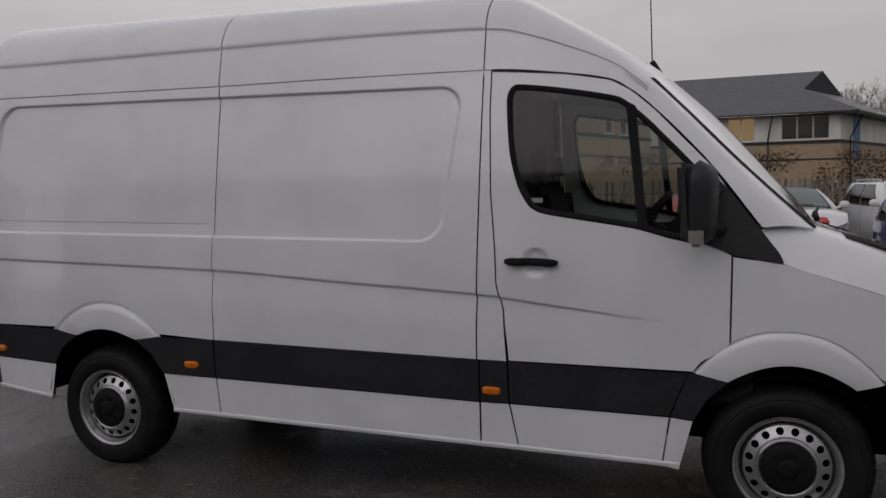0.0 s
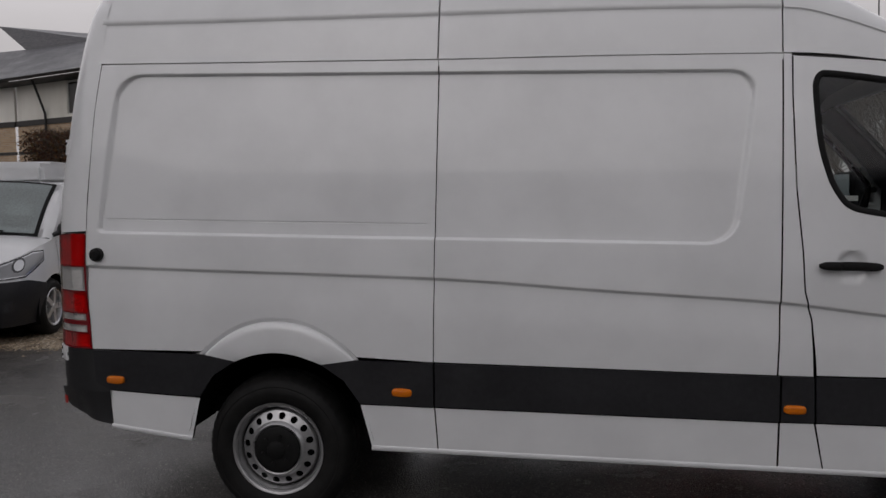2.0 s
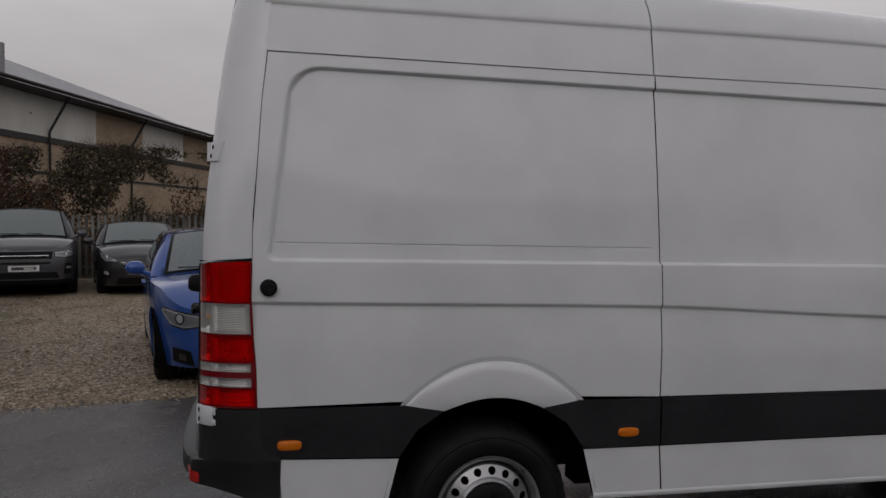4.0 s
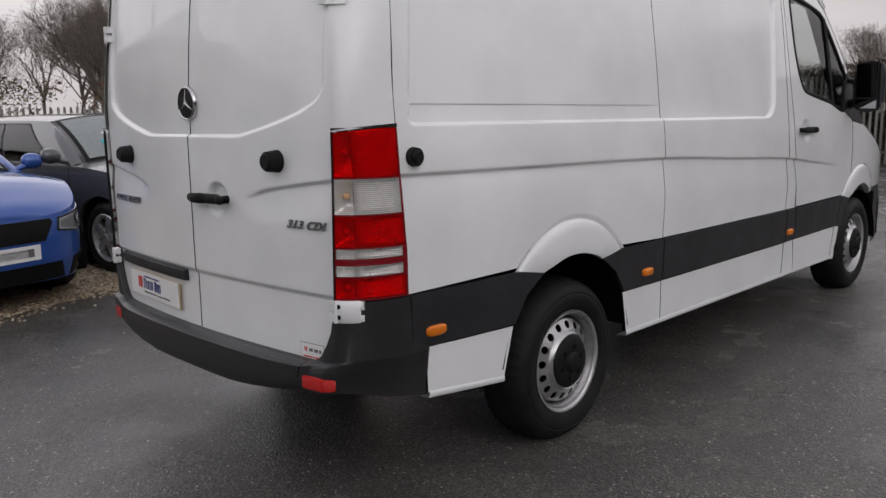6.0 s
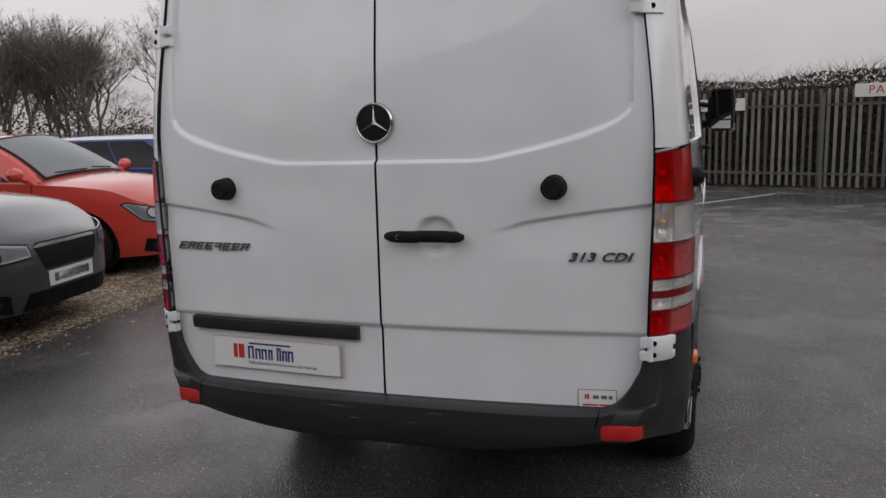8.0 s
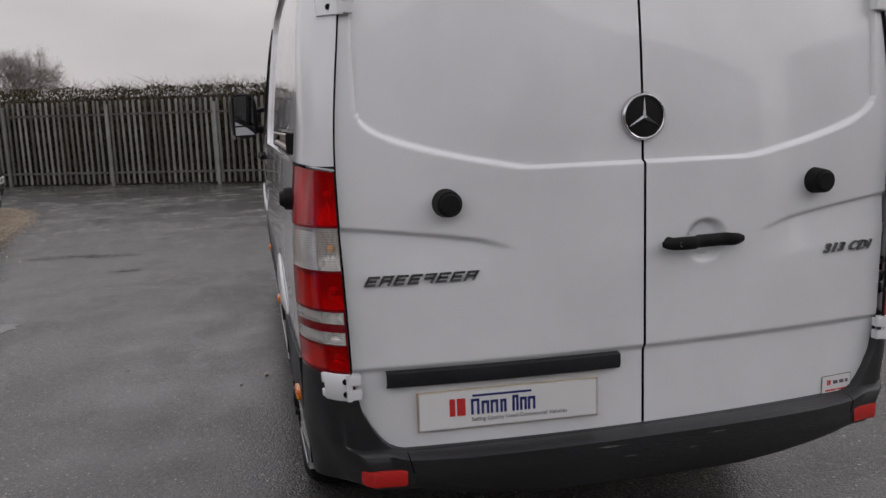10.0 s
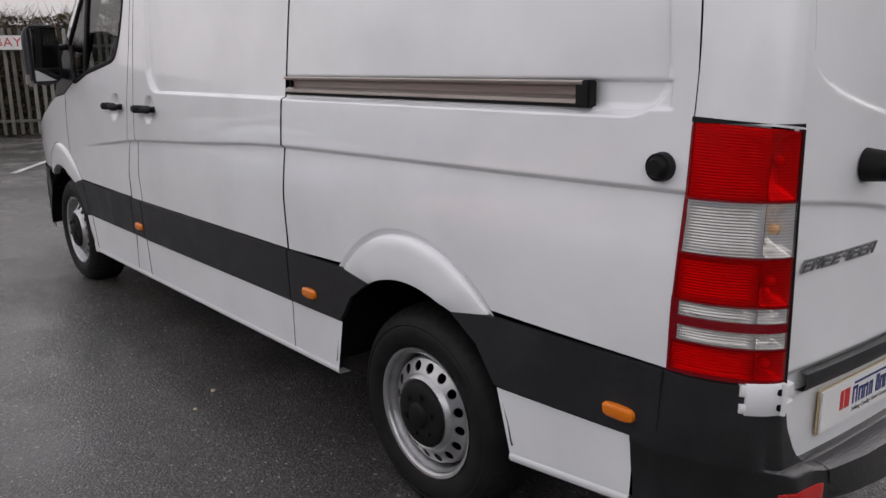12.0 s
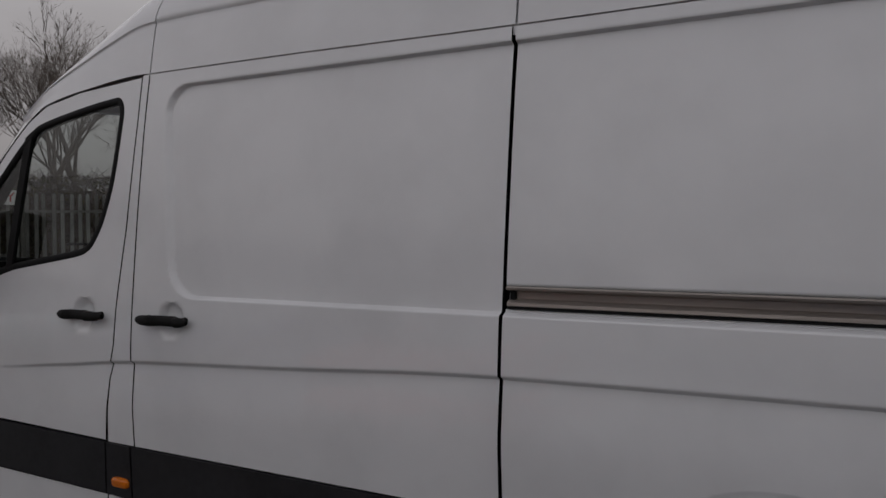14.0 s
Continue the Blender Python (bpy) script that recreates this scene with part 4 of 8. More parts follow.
# rear handle, trim strip, plates and badges
b, rows = Build(), []
for t in np.linspace(-1, 1, 17):
    r = max(0.45, (1 - abs(t) ** 8) ** 0.5)
    rows.append([rear_at(-0.168 + 0.13 * t, 1.083 + 0.019 * r * math.sin(a), 0.034 + 0.01 * (1 - t * t) + 0.013 * r * math.cos(a)) for a in np.linspace(0, 2 * math.pi, 12, endpoint=False)])
b.grid(rows, closed=True)
for t in (-0.72, 0.72):
    b.rod(rear_at(-0.168 + 0.13 * t, 1.083, -0.01), rear_at(-0.168 + 0.13 * t, 1.083, 0.04), 0.016, 0.014, 12)
h = part("rear_handle", b.mesh("rear_handle", BLACK), van, "black plastic rear door handle")
part("lock", Build().rod(rear_at(-0.088, 1.083, 0.04), rear_at(-0.088, 1.083, 0.052), 0.009, 0.008, 12).mesh("lock", CHROME), h)

b = Build()
b.grid([[rear_at(y, z, o) for y in np.linspace(0.753, 0.082, 12)] for z, o in ((0.729, 0.0), (0.731, 0.02), (0.75, 0.026), (0.772, 0.024), (0.777, 0.004))])
b.add([rear_at(0.082, 0.729, 0), rear_at(0.082, 0.731, 0.02), rear_at(0.082, 0.75, 0.026), rear_at(0.082, 0.772, 0.024), rear_at(0.082, 0.777, 0)], [[0, 1, 2, 3, 4]])
part("plate_lamp_strip", b.mesh("plate_lamp_strip", PLASTIC), van, "black plastic plate lamp strip")


def on_rear(y, z, out):
    """A frame on the rear doors: x along the writing, y up."""
    p = Vector(rear_at(y, z, out))
    d = 0.1 * y / 0.78**2
    right = Vector((d * -1, -1, 0)).normalized()
    up = Vector((0, 0, 1))
    m = Matrix((right, up, right.cross(up))).transposed().to_4x4()
    m.translation = p
    return m


def plain_bar(w, h, depth=0.001):
    return Build().box((-w / 2, -h / 2, 0), (w / 2, h / 2, depth))


m = on_rear(0.411, 0.651, 0.006)
plate = part("plate", Build().box((-0.26, -0.0555, 0), (0.26, 0.0555, 0.008), bevel=0.004).mesh("plate", PLATE), van, "white show plate with red and blue writing bars", m)
part("plate_border", Build().box((-0.2615, -0.057, -0.002), (0.2615, 0.0565, 0.003), bevel=0.001).mesh("plate_border", YELLOW), plate)
for x, w, hgt, y, mat in ((-0.163, 0.016, 0.05, 0.008, INKRED), (-0.138, 0.024, 0.05, 0.008, INKRED)):
    part("red_mark", plain_bar(w, hgt).mesh("red_mark", mat), plate, at=pose(x, y, 0.008))
for x, w, hgt in ((-0.098, 0.024, 0.046), (-0.069, 0.022, 0.038), (-0.043, 0.022, 0.038), (-0.017, 0.018, 0.038), (0.018, 0.018, 0.046), (0.041, 0.02, 0.038), (0.065, 0.022, 0.038)):
    b = Build().box((-w / 2, -hgt / 2, 0), (-w / 2 + 0.007, hgt / 2, 0.001)).box((w / 2 - 0.007, -hgt / 2, 0), (w / 2, hgt / 2, 0.001)).box((-w / 2, hgt / 2 - 0.008, 0), (w / 2, hgt / 2, 0.001))
    part("blue_mark", b.mesh("blue_mark", INKBLUE), plate, at=pose(x, 0.006 - (0.046 - hgt) / 2, 0.008))
part("blue_rule", plain_bar(0.17, 0.006).mesh("blue_rule", INKBLUE), plate, at=pose(-0.02, 0.038, 0.008))
lettering("Selling Quality Used Commercial Vehicles", 0.0165, INKGREY, pose(0.03, -0.031, 0.0086), plate, "slogan", 0.0004, 1.0)

sticker = part("sticker", plain_bar(0.115, 0.062, 0.001).mesh("sticker", PLATE), van, "small white dealer sticker", on_rear(-0.696, 0.571, 0.002))
part("sticker_rim", plain_bar(0.119, 0.066, 0.0006).mesh("sticker_rim", INKGREY), sticker, at=pose(0, 0, -0.0004))
for x, y, w, hgt, mat in ((-0.036, 0.01, 0.005, 0.016, INKRED), (-0.028, 0.01, 0.006, 0.016, INKRED), (-0.005, 0.009, 0.018, 0.011, INKGREY), (0.02, 0.009, 0.018, 0.011, INKGREY), (0.04, 0.009, 0.011, 0.011, INKGREY), (-0.022, -0.016, 0.045, 0.005, INKRED), (0.025, -0.016, 0.04, 0.005, INKRED)):
    part("mark", plain_bar(w, hgt).mesh("mark", mat), sticker, at=pose(x, y, 0.001))

# round badge
m = on_rear(0.001, 1.44, 0.002)
badge = part("badge", Build().lathe([(0.0, 0.014), (0.03, 0.013), (0.056, 0.009), (0.058, 0.0)], 40, axis="z").mesh("badge", BLACK), van, "round black badge with chrome ring", m)
part("badge_ring", Build().lathe([(0.056, 0.004), (0.057, 0.012), (0.06, 0.014), (0.063, 0.012), (0.066, 0.004), (0.066, 0.0)], 48, axis="z").mesh("badge_ring", CHROME), badge, "chrome ring")
for k in range(3):
    t = math.pi / 2 + k * 2 * math.pi / 3
    c, s_ = Vector((math.cos(t), math.sin(t), 0)), Vector((-math.sin(t), math.cos(t), 0))
    pts = [c * 0.055, s_ * 0.0085, c * -0.003, s_ * -0.0085]
    b = Build().add([p + Vector((0, 0, 0.012)) for p in pts] + [Vector((c.x * 0.004, c.y * 0.004, 0.02))], [[0, 1, 4], [1, 2, 4], [2, 3, 4], [3, 0, 4]])
    part("badge_blade", b.mesh("badge_blade", CHROME, False), badge)

# raised model lettering: plain slanted bars for the name, figures for the rating
BADGE = grained("badge_silver", (0.2, 0.2, 0.21), (0.3, 0.3, 0.31), 40, (0.2, 0.35), metal=0.9)
for k in range(8):
    y = 0.782 - 0.0385 * k
    m = on_rear(y - 0.005, 1.031, 0.003)
    b = Build()
    shear = Matrix(((1, 0.55, 0, 0), (0, 1, 0, 0), (0, 0, 1, 0), (0, 0, 0, 1)))
    hgt = 0.0135
    b.box((-0.016, hgt - 0.006, 0), (0.016, hgt, 0.004), m=shear)
    if k != 4:
        b.box((-0.016, -hgt, 0), (-0.009, hgt - 0.006, 0.004), m=shear)
    if k % 3 != 1:
        b.box((-0.012, -hgt, 0), (0.014, -hgt + 0.006, 0.004), m=shear)
    else:
        b.box((0.008, -hgt, 0), (0.015, hgt - 0.006, 0.004), m=shear)
    b.box((-0.014, -0.003, 0), (0.012, 0.003, 0.004), m=shear)
    part("name_bar", b.mesh("name_bar", BADGE, False), van, "raised silver badge bar" if k == 0 else "", m)
for text, y in (("313", -0.649), ("CDI", -0.75)):
    lettering(text, 0.038, BADGE, on_rear(y, 1.019, 0.004) @ Matrix.Diagonal((1.3, 1, 1, 1)), van, "rating_badge", 0.003, 1.1, 0.35, 0.0012)

# rear bumper: one sweep from flank to flank
LOWEDGE = curve([(0.0, 0.549), (0.72, 0.549), (0.765, 0.562), (0.8, 0.6), (0.825, 0.655), (0.836, 0.7), (0.846, 0.778), (0.9, 0.779)])
route = []
for k in range(5):
    route.append((side_at(-0.862 - 0.1 * k / 5, 0.6, True)[:2], (0, 1), 0.0, 0.402 + 0.003 * k))
for k in range(1, 17):
    u = k / 16
    a = u * math.pi / 2
    c = corner_at(u, 0.6, 1)
    route.append(((min(c[0], -0.96), c[1]), (-math.sin(a), math.cos(a)), 0.55 * smooth01(0.5, 1.0, u), 0.416 + 0.03 * smooth01(0.0, 0.7, u)))
for y in (0.83, 0.81, 0.79, 0.77, 0.745, 0.72, 0.66, 0.56, 0.44, 0.3, 0.15):
    route.append(((-1.212 + 0.046 * (y / 0.845) ** 2, y), (-1, 0), 0.55 + 0.45 * smooth01(0.84, 0.5, y), 0.4 + 0.046 * smooth01(0.25, 0.8, y)))


def bumper_at(place, j):
    (x, y), (nx, ny), lip, low = place
    top = LOWEDGE(y) if x < -0.98 else 0.779 - 0.19 * smooth01(-0.93, -0.868, x)
    ledge = min(top, 0.553 + 0.02 * (1 - lip))
    beam = 0.008 + 0.06 * lip
    z, out = [(top, -0.04), (top, 0.002), (top - 0.004, 0.008), ((top + ledge) / 2, 0.009), (ledge + 0.004 * (top - ledge), 0.011), (ledge - 0.004, 0.01 + 0.042 * lip), (ledge - 0.011, beam - 0.001), (0.5, beam + 0.001), (0.46, beam - 0.002), (low + 0.014, beam - 0.012 * lip), (low + 0.003, beam - 0.02 * lip), (low, beam - 0.035 * lip - 0.01), (low, -0.06)][j]
    tuck = 0.02 * smooth01(0.58, 0.41, z) + (0.02 * smooth01(0.74, 0.56, z) + 0.035 * smooth01(0.58, 0.42, z)) * smooth01(-0.93, -1.07, x)
    return (x + nx * out, y + ny * min(out, 0.009) - tuck * smooth01(0.6, 0.84, y), z)


plan = route + [((x, -y), (nx, -ny), lip, low) for (x, y), (nx, ny), lip, low in route[::-1]]


def mirrored(place, j, out=0.0):
    (x, y), (nx, ny), lip, low = place
    p = bumper_at(((x, abs(y)), (nx, abs(ny)), lip, low), j)
    return (p[0] + nx * out, math.copysign(p[1] + abs(ny) * out, y), p[2])


b = Build().grid([[mirrored(p, j) for p in plan] for j in range(13)], flip=True)
bumper = part("rear_bumper", b.mesh("rear_bumper", SCUFF), van, "scuffed black plastic rear bumper")
for s in (-1, 1):
    spots = [p for p in plan if p[0][1] * s > 0 and p[0][0] < -1.1 and 0.735 < abs(p[0][1]) < 0.885]
    rows = []
    for q, out in ((-1.0, -0.004), (-0.96, 0.002), (-0.7, 0.004), (0.0, 0.0045), (0.7, 0.004), (0.96, 0.002), (1.0, -0.004)):
        rows.append([(*mirrored(p, 7, out if 0 < k < len(spots) - 1 else min(out, 0.0005))[:2], 0.4875 + 0.0245 * q * (1 if 0 < k < len(spots) - 1 else 0.85)) for k, p in enumerate(spots)])
    b = Build().grid(rows)
    part("reflector", b.mesh("reflector", REFLECT), bumper, "red reflector strip")
    # joint between beam and corner piece
    b = Build()
    at = [p for p in plan if p[0][1] * s > 0 and abs(abs(p[0][1]) - 0.72) < 0.001][0]
    b.grid([[tuple(Vector(mirrored(at, j, 0.0015)) + Vector((0, dy, 0))) for j in range(4, 8)] for dy in (-0.002, 0.002)])
    part("bumper_joint", b.mesh("bumper_joint", GAP), bumper)

SCRATCH = grained("scratched_plastic", (0.03, 0.03, 0.03), (0.16, 0.16, 0.155), 120, (0.6, 0.8))
rnd = random.Random(4)
for y, w, j in ((0.33, 0.07, 5), (0.13, 0.1, 6), (0.08, 0.05, 7), (-0.2, 0.06, 6), (-0.5, 0.09, 5), (-0.12, 0.03, 7), (0.46, 0.05, 6)):
    pts, q = [], rnd.uniform(0.2, 0.6)
    for k in range(9):
        yy = y + w * (k / 8 - 0.5)
        p = ((-1.212 + 0.05 * (yy / 0.78) ** 2, abs(yy)), (-1, 0), 0.55 + 0.45 * smooth01(0.84, 0.5, abs(yy)), 0.41)
        c = Vector(bumper_at(p, j)).lerp(Vector(bumper_at(p, j + 1)), q)
        h = 0.0026 * math.sin(math.pi * (k + 0.3) / 9) * rnd.uniform(0.4, 1.2)
        pts.append([(c.x - 0.001, yy, c.z - h), (c.x - 0.001, yy, c.z + h)])
    part("scuff_mark", Build().grid(pts).mesh("scuff_mark", SCRATCH), bumper)

# wheels
def steel_wheel(parent, m, label, turned):
    b = Build()
    holes = 16
    b.lathe([(0.228, -0.085), (0.222, -0.01), (0.22, 0.0), (0.224, 0.006), (0.217, 0.004), (0.212, 0.001), (0.209, -0.006), (0.206, -0.004), (0.203, -0.018), (0.199, -0.022), (0.195, -0.05), (0.191, -0.078), (0.186, -0.08), (0.186, -0.04)], 64)
    # disc with round ventilation holes
    n = holes * 8
    ring = []
    for r, y in ((0.186, -0.04), (0.18, -0.026), (0.135, -0.003), (0.128, 0.007), (0.121, 0.013), (0.113, 0.01), (0.104, -0.01)):
        ring.append([(r * math.cos(2 * math.pi * k / n), y, r * math.sin(2 * math.pi * k / n)) for k in range(n)])
    b.grid(ring[2:], closed=True)
    b.grid(ring[:2], closed=True)
    # the pierced band between two radii
    for h in range(holes):
        a0 = 2 * math.pi * h / holes
        inner, outer = [], []
        for k in range(16):
            t = 2 * math.pi * k / 16
            da, dr = math.cos(t), math.sin(t)
            inner.append((0.0165 * dr + 0.1575, a0 + 0.0165 * da / 0.1575))
            q = max(abs(da), abs(dr))
            outer.append((0.1575 + 0.0225 * dr / q, a0 + (math.pi / holes) * da / q))
        def at(ra, y0=0.0):
            r, a = ra
            y = -0.026 + (0.18 - r) / 0.045 * 0.023
            return (r * math.cos(a), y + y0, r * math.sin(a))
        b.grid([[at(p) for p in outer], [at(p) for p in inner], [at(p, -0.005) for p in inner]], closed=True)
    rim = part("wheel", b.mesh("wheel", STEEL), parent, label, m)
    # the tyre stands flat on the ground
    up = Vector((-math.sin(radians(turned)), 0, math.cos(radians(turned))))
    t = Build()
    prof = [(0.224, -0.2), (0.26, -0.215), (0.31, -0.21), (0.342, -0.19), (0.353, -0.165), (0.3555, -0.15), (0.3555, -0.12), (0.351, -0.115), (0.3555, -0.11), (0.3555, -0.062), (0.352, -0.045), (0.345, -0.022), (0.335, -0.008), (0.331, -0.004), (0.322, 0.004), (0.303, 0.015), (0.298, 0.013), (0.29, 0.018), (0.27, 0.019), (0.245, 0.014), (0.232, 0.006), (0.224, 0.0)]
    rows = []
    for k, (r, y) in enumerate(prof):
        row = []
        for j in range(144):
            a = 2 * math.pi * j / 144
            tread = 0.004 if (3 <= k <= 8 and (j + (k % 2) * 2) % 4 < 2) else -0.0045 if 9 <= k <= 12 and j % 3 == 0 else 0.0
            p = Vector(((r + tread) * math.cos(a), y, (r + tread) * math.sin(a)))
            sunk = -0.339 - p.dot(up)
            row.append(p + up * sunk if sunk > 0 else p)
        rows.append(row)
    t.grid(rows, closed=True)
    tyre = part("tyre", t.mesh("tyre", TYRE), rim, "black rubber tyre with worn tread")
    c = Build()
    c.lathe([(0.112, -0.015), (0.111, 0.017), (0.104, 0.023), (0.075, 0.026), (0.045, 0.028), (0.04, 0.036), (0.03, 0.04), (0.0, 0.04)], 32)
    for k in range(6):
        a = 2 * math.pi * k / 6
        c.rod((0.068 * math.cos(a), 0.018, 0.068 * math.sin(a)), (0.068 * math.cos(a), 0.036, 0.068 * math.sin(a)), 0.012, 0.011, 6)
    part("hub_cap", c.mesh("hub_cap", BLACK), rim, "black plastic hub cap")
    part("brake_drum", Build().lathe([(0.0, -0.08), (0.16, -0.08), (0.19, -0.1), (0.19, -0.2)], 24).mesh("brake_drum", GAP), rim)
    return rim


inv = LEAN.inverted()
for x in (0.0, 3.665):
    for s in (-1, 1):
        c = inv @ Vector((x - 0.012, s * (0.945 if x == 0 else 0.942), 0.341))
        steel_wheel(van, Matrix.Translation(c) @ (pose(0, 0, 0) if s > 0 else pose(0, 0, 0, 0, 0, 180)) @ pose(0, 0, 0, 0, 17 * (x + 1)), "silver pierced steel wheel with black hub cap", 17 * (x + 1))

# door mirrors
MIRROR = material("mirror_silver", (0.55, 0.56, 0.57), 0.03, 1.0)
for s in (-1, 1):
    b = Build()
    rows = []
    for t in np.linspace(-1, 1, 15):
        r = (1 - abs(t) ** 5) ** 0.5
        ring = []
        for a in np.linspace(0, 2 * math.pi, 24, endpoint=False):
            dy = 0.005 * t + 0.105 * max(r, 0.05) * abs(math.sin(a)) ** 0.6 * np.sign(math.sin(a))
            dx = 0.055 * r * (1.3 if math.cos(a) > 0 else 0.55) * abs(math.cos(a)) ** 0.7 * np.sign(math.cos(a))
            ring.append((3.262 + dx - 0.2 * dy, s * (1.105 + dy), 1.55 + 0.18 * t))
        rows.append(ring)
    b.grid(rows, closed=True, flip=True)
    b.rod((3.36, s * 0.93, 1.43), (3.28, s * 1.06, 1.45), 0.035, 0.03, 12)
    b.rod((3.34, s * 0.93, 1.6), (3.28, s * 1.05, 1.58), 0.02, 0.02, 10)
    mirror = part("door_mirror", b.mesh("door_mirror", PLASTIC), van, "tall black door mirror housing")
    tilt = Matrix.Translation((3.205, s * 1.105, 1.555)) @ Matrix.Rotation(radians(-4), 4, "Y") @ Matrix.Rotation(radians(16 * s), 4, "Z")
    part("glass_frame", Build().box((0.001, -0.088, -0.168), (0.05, 0.088, 0.158), bevel=0.015, m=tilt).mesh("glass_frame", PLASTIC), mirror)
    for z0, z1 in ((-0.08, 0.145), (-0.155, -0.092)):
        pane = Build().box((-0.002, -0.075, z0), (0.002, 0.075, z1), bevel=0.001, m=tilt)
        part("mirror_glass", pane.mesh("mirror_glass", MIRROR), mirror, "mirror glass")
    part("repeater", Build().box((3.225, s * 1.19 - 0.024, 1.37), (3.285, s * 1.19 + 0.024, 1.452), bevel=0.014).mesh("repeater", INDICATOR), mirror, "clear indicator lens")

# aerial
b = Build().rod((3.0, 0.0, 2.225), (2.965, 0.0, 2.31), 0.032, 0.014, 12).rod((2.965, 0.0, 2.3), (2.94, 0.0, 2.9), 0.004, 0.0025, 6)
part("aerial", b.mesh("aerial", BLACK), van, "thin black roof aerial")

# cab inside
b = Build()
b.box((2.22, -0.86, 0.5), (2.25, 0.86, 1.32))
b.box((2.25, -0.86, 0.62), (3.6, 0.86, 0.66))
part("cab_floor", b.mesh("cab_floor", TRIM), van)
part("bulkhead", Build().grid([[(2.235, y * (outer_width(z) - 0.03), z) for y in np.linspace(-1, 1, 7)] for z in np.linspace(0.6, 2.6, 12)]).mesh("bulkhead", TRIM), van, "dark steel bulkhead behind the seats")
for s in (-1, 1):
    b = Build()
    b.grid([[(x, s * (width_at(z) - 0.06), z) for x in np.linspace(2.3, 3.5, 8)] for z in np.linspace(0.66, 1.37, 5)])
    b.box((2.4, s * 0.86 - 0.03, 1.3), (3.3, s * 0.86 + 0.03, 1.375), bevel=0.015)
    part("door_card", b.mesh("door_card", TRIM), van)
for y0, w in ((-0.5, 0.27), (0.42, 0.42)):
    seat = Build()
    seat.box((2.36, y0 - w, 0.85), (2.92, y0 + w, 1.05), bevel=0.05)
    seat.box((2.34, y0 - w, 1.0), (2.47, y0 + w, 1.62), bevel=0.05, m=Matrix.Translation((2.4, 0, 1.0)) @ Matrix.Rotation(-0.16, 4, "Y") @ Matrix.Translation((-2.4, 0, -1.0)))
    for dy in ((0,) if w < 0.3 else (-0.21, 0.21)):
        seat.box((2.25, y0 + dy - 0.12, 1.65), (2.34, y0 + dy + 0.12, 1.84), bevel=0.035)
        seat.rod((2.3, y0 + dy, 1.58), (2.3, y0 + dy, 1.7), 0.012)
    part("seat", seat.mesh("seat", SEAT), van, "dark cloth cab seat")
b, rows = Build(), []
for y in np.linspace(-0.84, 0.84, 15):
    hump = 0.14 * math.exp(-((y + 0.45) / 0.2) ** 2) + 0.03 * math.exp(-(y / 0.25) ** 2)
    rows.append([(3.16, y, 0.7), (3.1, y, 1.0), (3.07, y, 1.2), (3.1, y, 1.3 + hump), (3.2, y, 1.37 + hump), (3.4, y, 1.39), (3.72 + 0.2 * (1 - (y / 0.84) ** 2), y, 1.4)])
b.grid(rows)
part("dashboard", b.mesh("dashboard", TRIM), van, "dark plastic dashboard")
b = Build()
mm = Matrix.Translation((2.98, -0.45, 1.43)) @ Matrix.Rotation(radians(38), 4, "Y")
ringp = []
for k in range(32):
    a = 2 * math.pi * k / 32
    c = Vector((0, 0.2 * math.cos(a), 0.2 * math.sin(a)))
    d = c.normalized()
    ringp.append([mm @ (c + d * 0.015 * math.cos(t) + Vector((0.015 * math.sin(t), 0, 0))) for t in np.linspace(0, 2 * math.pi, 8, endpoint=False)])
b.grid(ringp + [ringp[0]], closed=True)
for a in (0.0, math.pi, -math.pi / 2):
    b.rod(mm @ Vector((0.02, 0, 0)), mm @ Vector((0, 0.19 * math.cos(a), 0.19 * math.sin(a))), 0.02, 0.014)
b.rod(mm @ Vector((-0.005, 0, 0)), mm @ Vector((0.03, 0, 0)), 0.06, 0.07, 16)
b.rod(mm @ Vector((0.03, 0, 0)), (3.22, -0.45, 1.3), 0.04, 0.05, 12)
part("steering_wheel", b.mesh("steering_wheel", BLACK), van, "black steering wheel")
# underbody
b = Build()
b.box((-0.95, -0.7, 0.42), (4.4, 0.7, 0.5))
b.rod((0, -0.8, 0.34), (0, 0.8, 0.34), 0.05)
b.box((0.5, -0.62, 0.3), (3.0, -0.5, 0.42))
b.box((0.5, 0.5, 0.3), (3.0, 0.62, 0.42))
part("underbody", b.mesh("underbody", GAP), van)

part("window_sticker", Build().box((2.5, -width_at(1.55) + 0.012, 1.545), (2.555, -width_at(1.55) + 0.0135, 1.567)).mesh("window_sticker", PLATE), van, "small white sticker inside the window")
rows = [[(3.16 + 0.05 * i + 0.01 * math.sin(3 * i + j), -0.62 + 0.04 * j + 0.012 * math.cos(2 * j + i), 1.39 + 0.05 * math.sin(math.pi * i / 4) * math.sin(math.pi * j / 5) + 0.012 * math.sin(2.3 * i * j)) for j in range(6)] for i in range(5)]
tagged(part("cloth", Build().grid(rows).mesh("cloth", grained("pink_cloth", (0.5, 0.16, 0.15), (0.62, 0.24, 0.22), 60, (0.85, 0.95), 0.3, 300)), van), "crumpled pink cloth on the dashboard")


# ---- parked cars and small vans ----
def tuned(m, level):
    bsdf(m).inputs["Specular IOR Level"].default_value = level
    return m


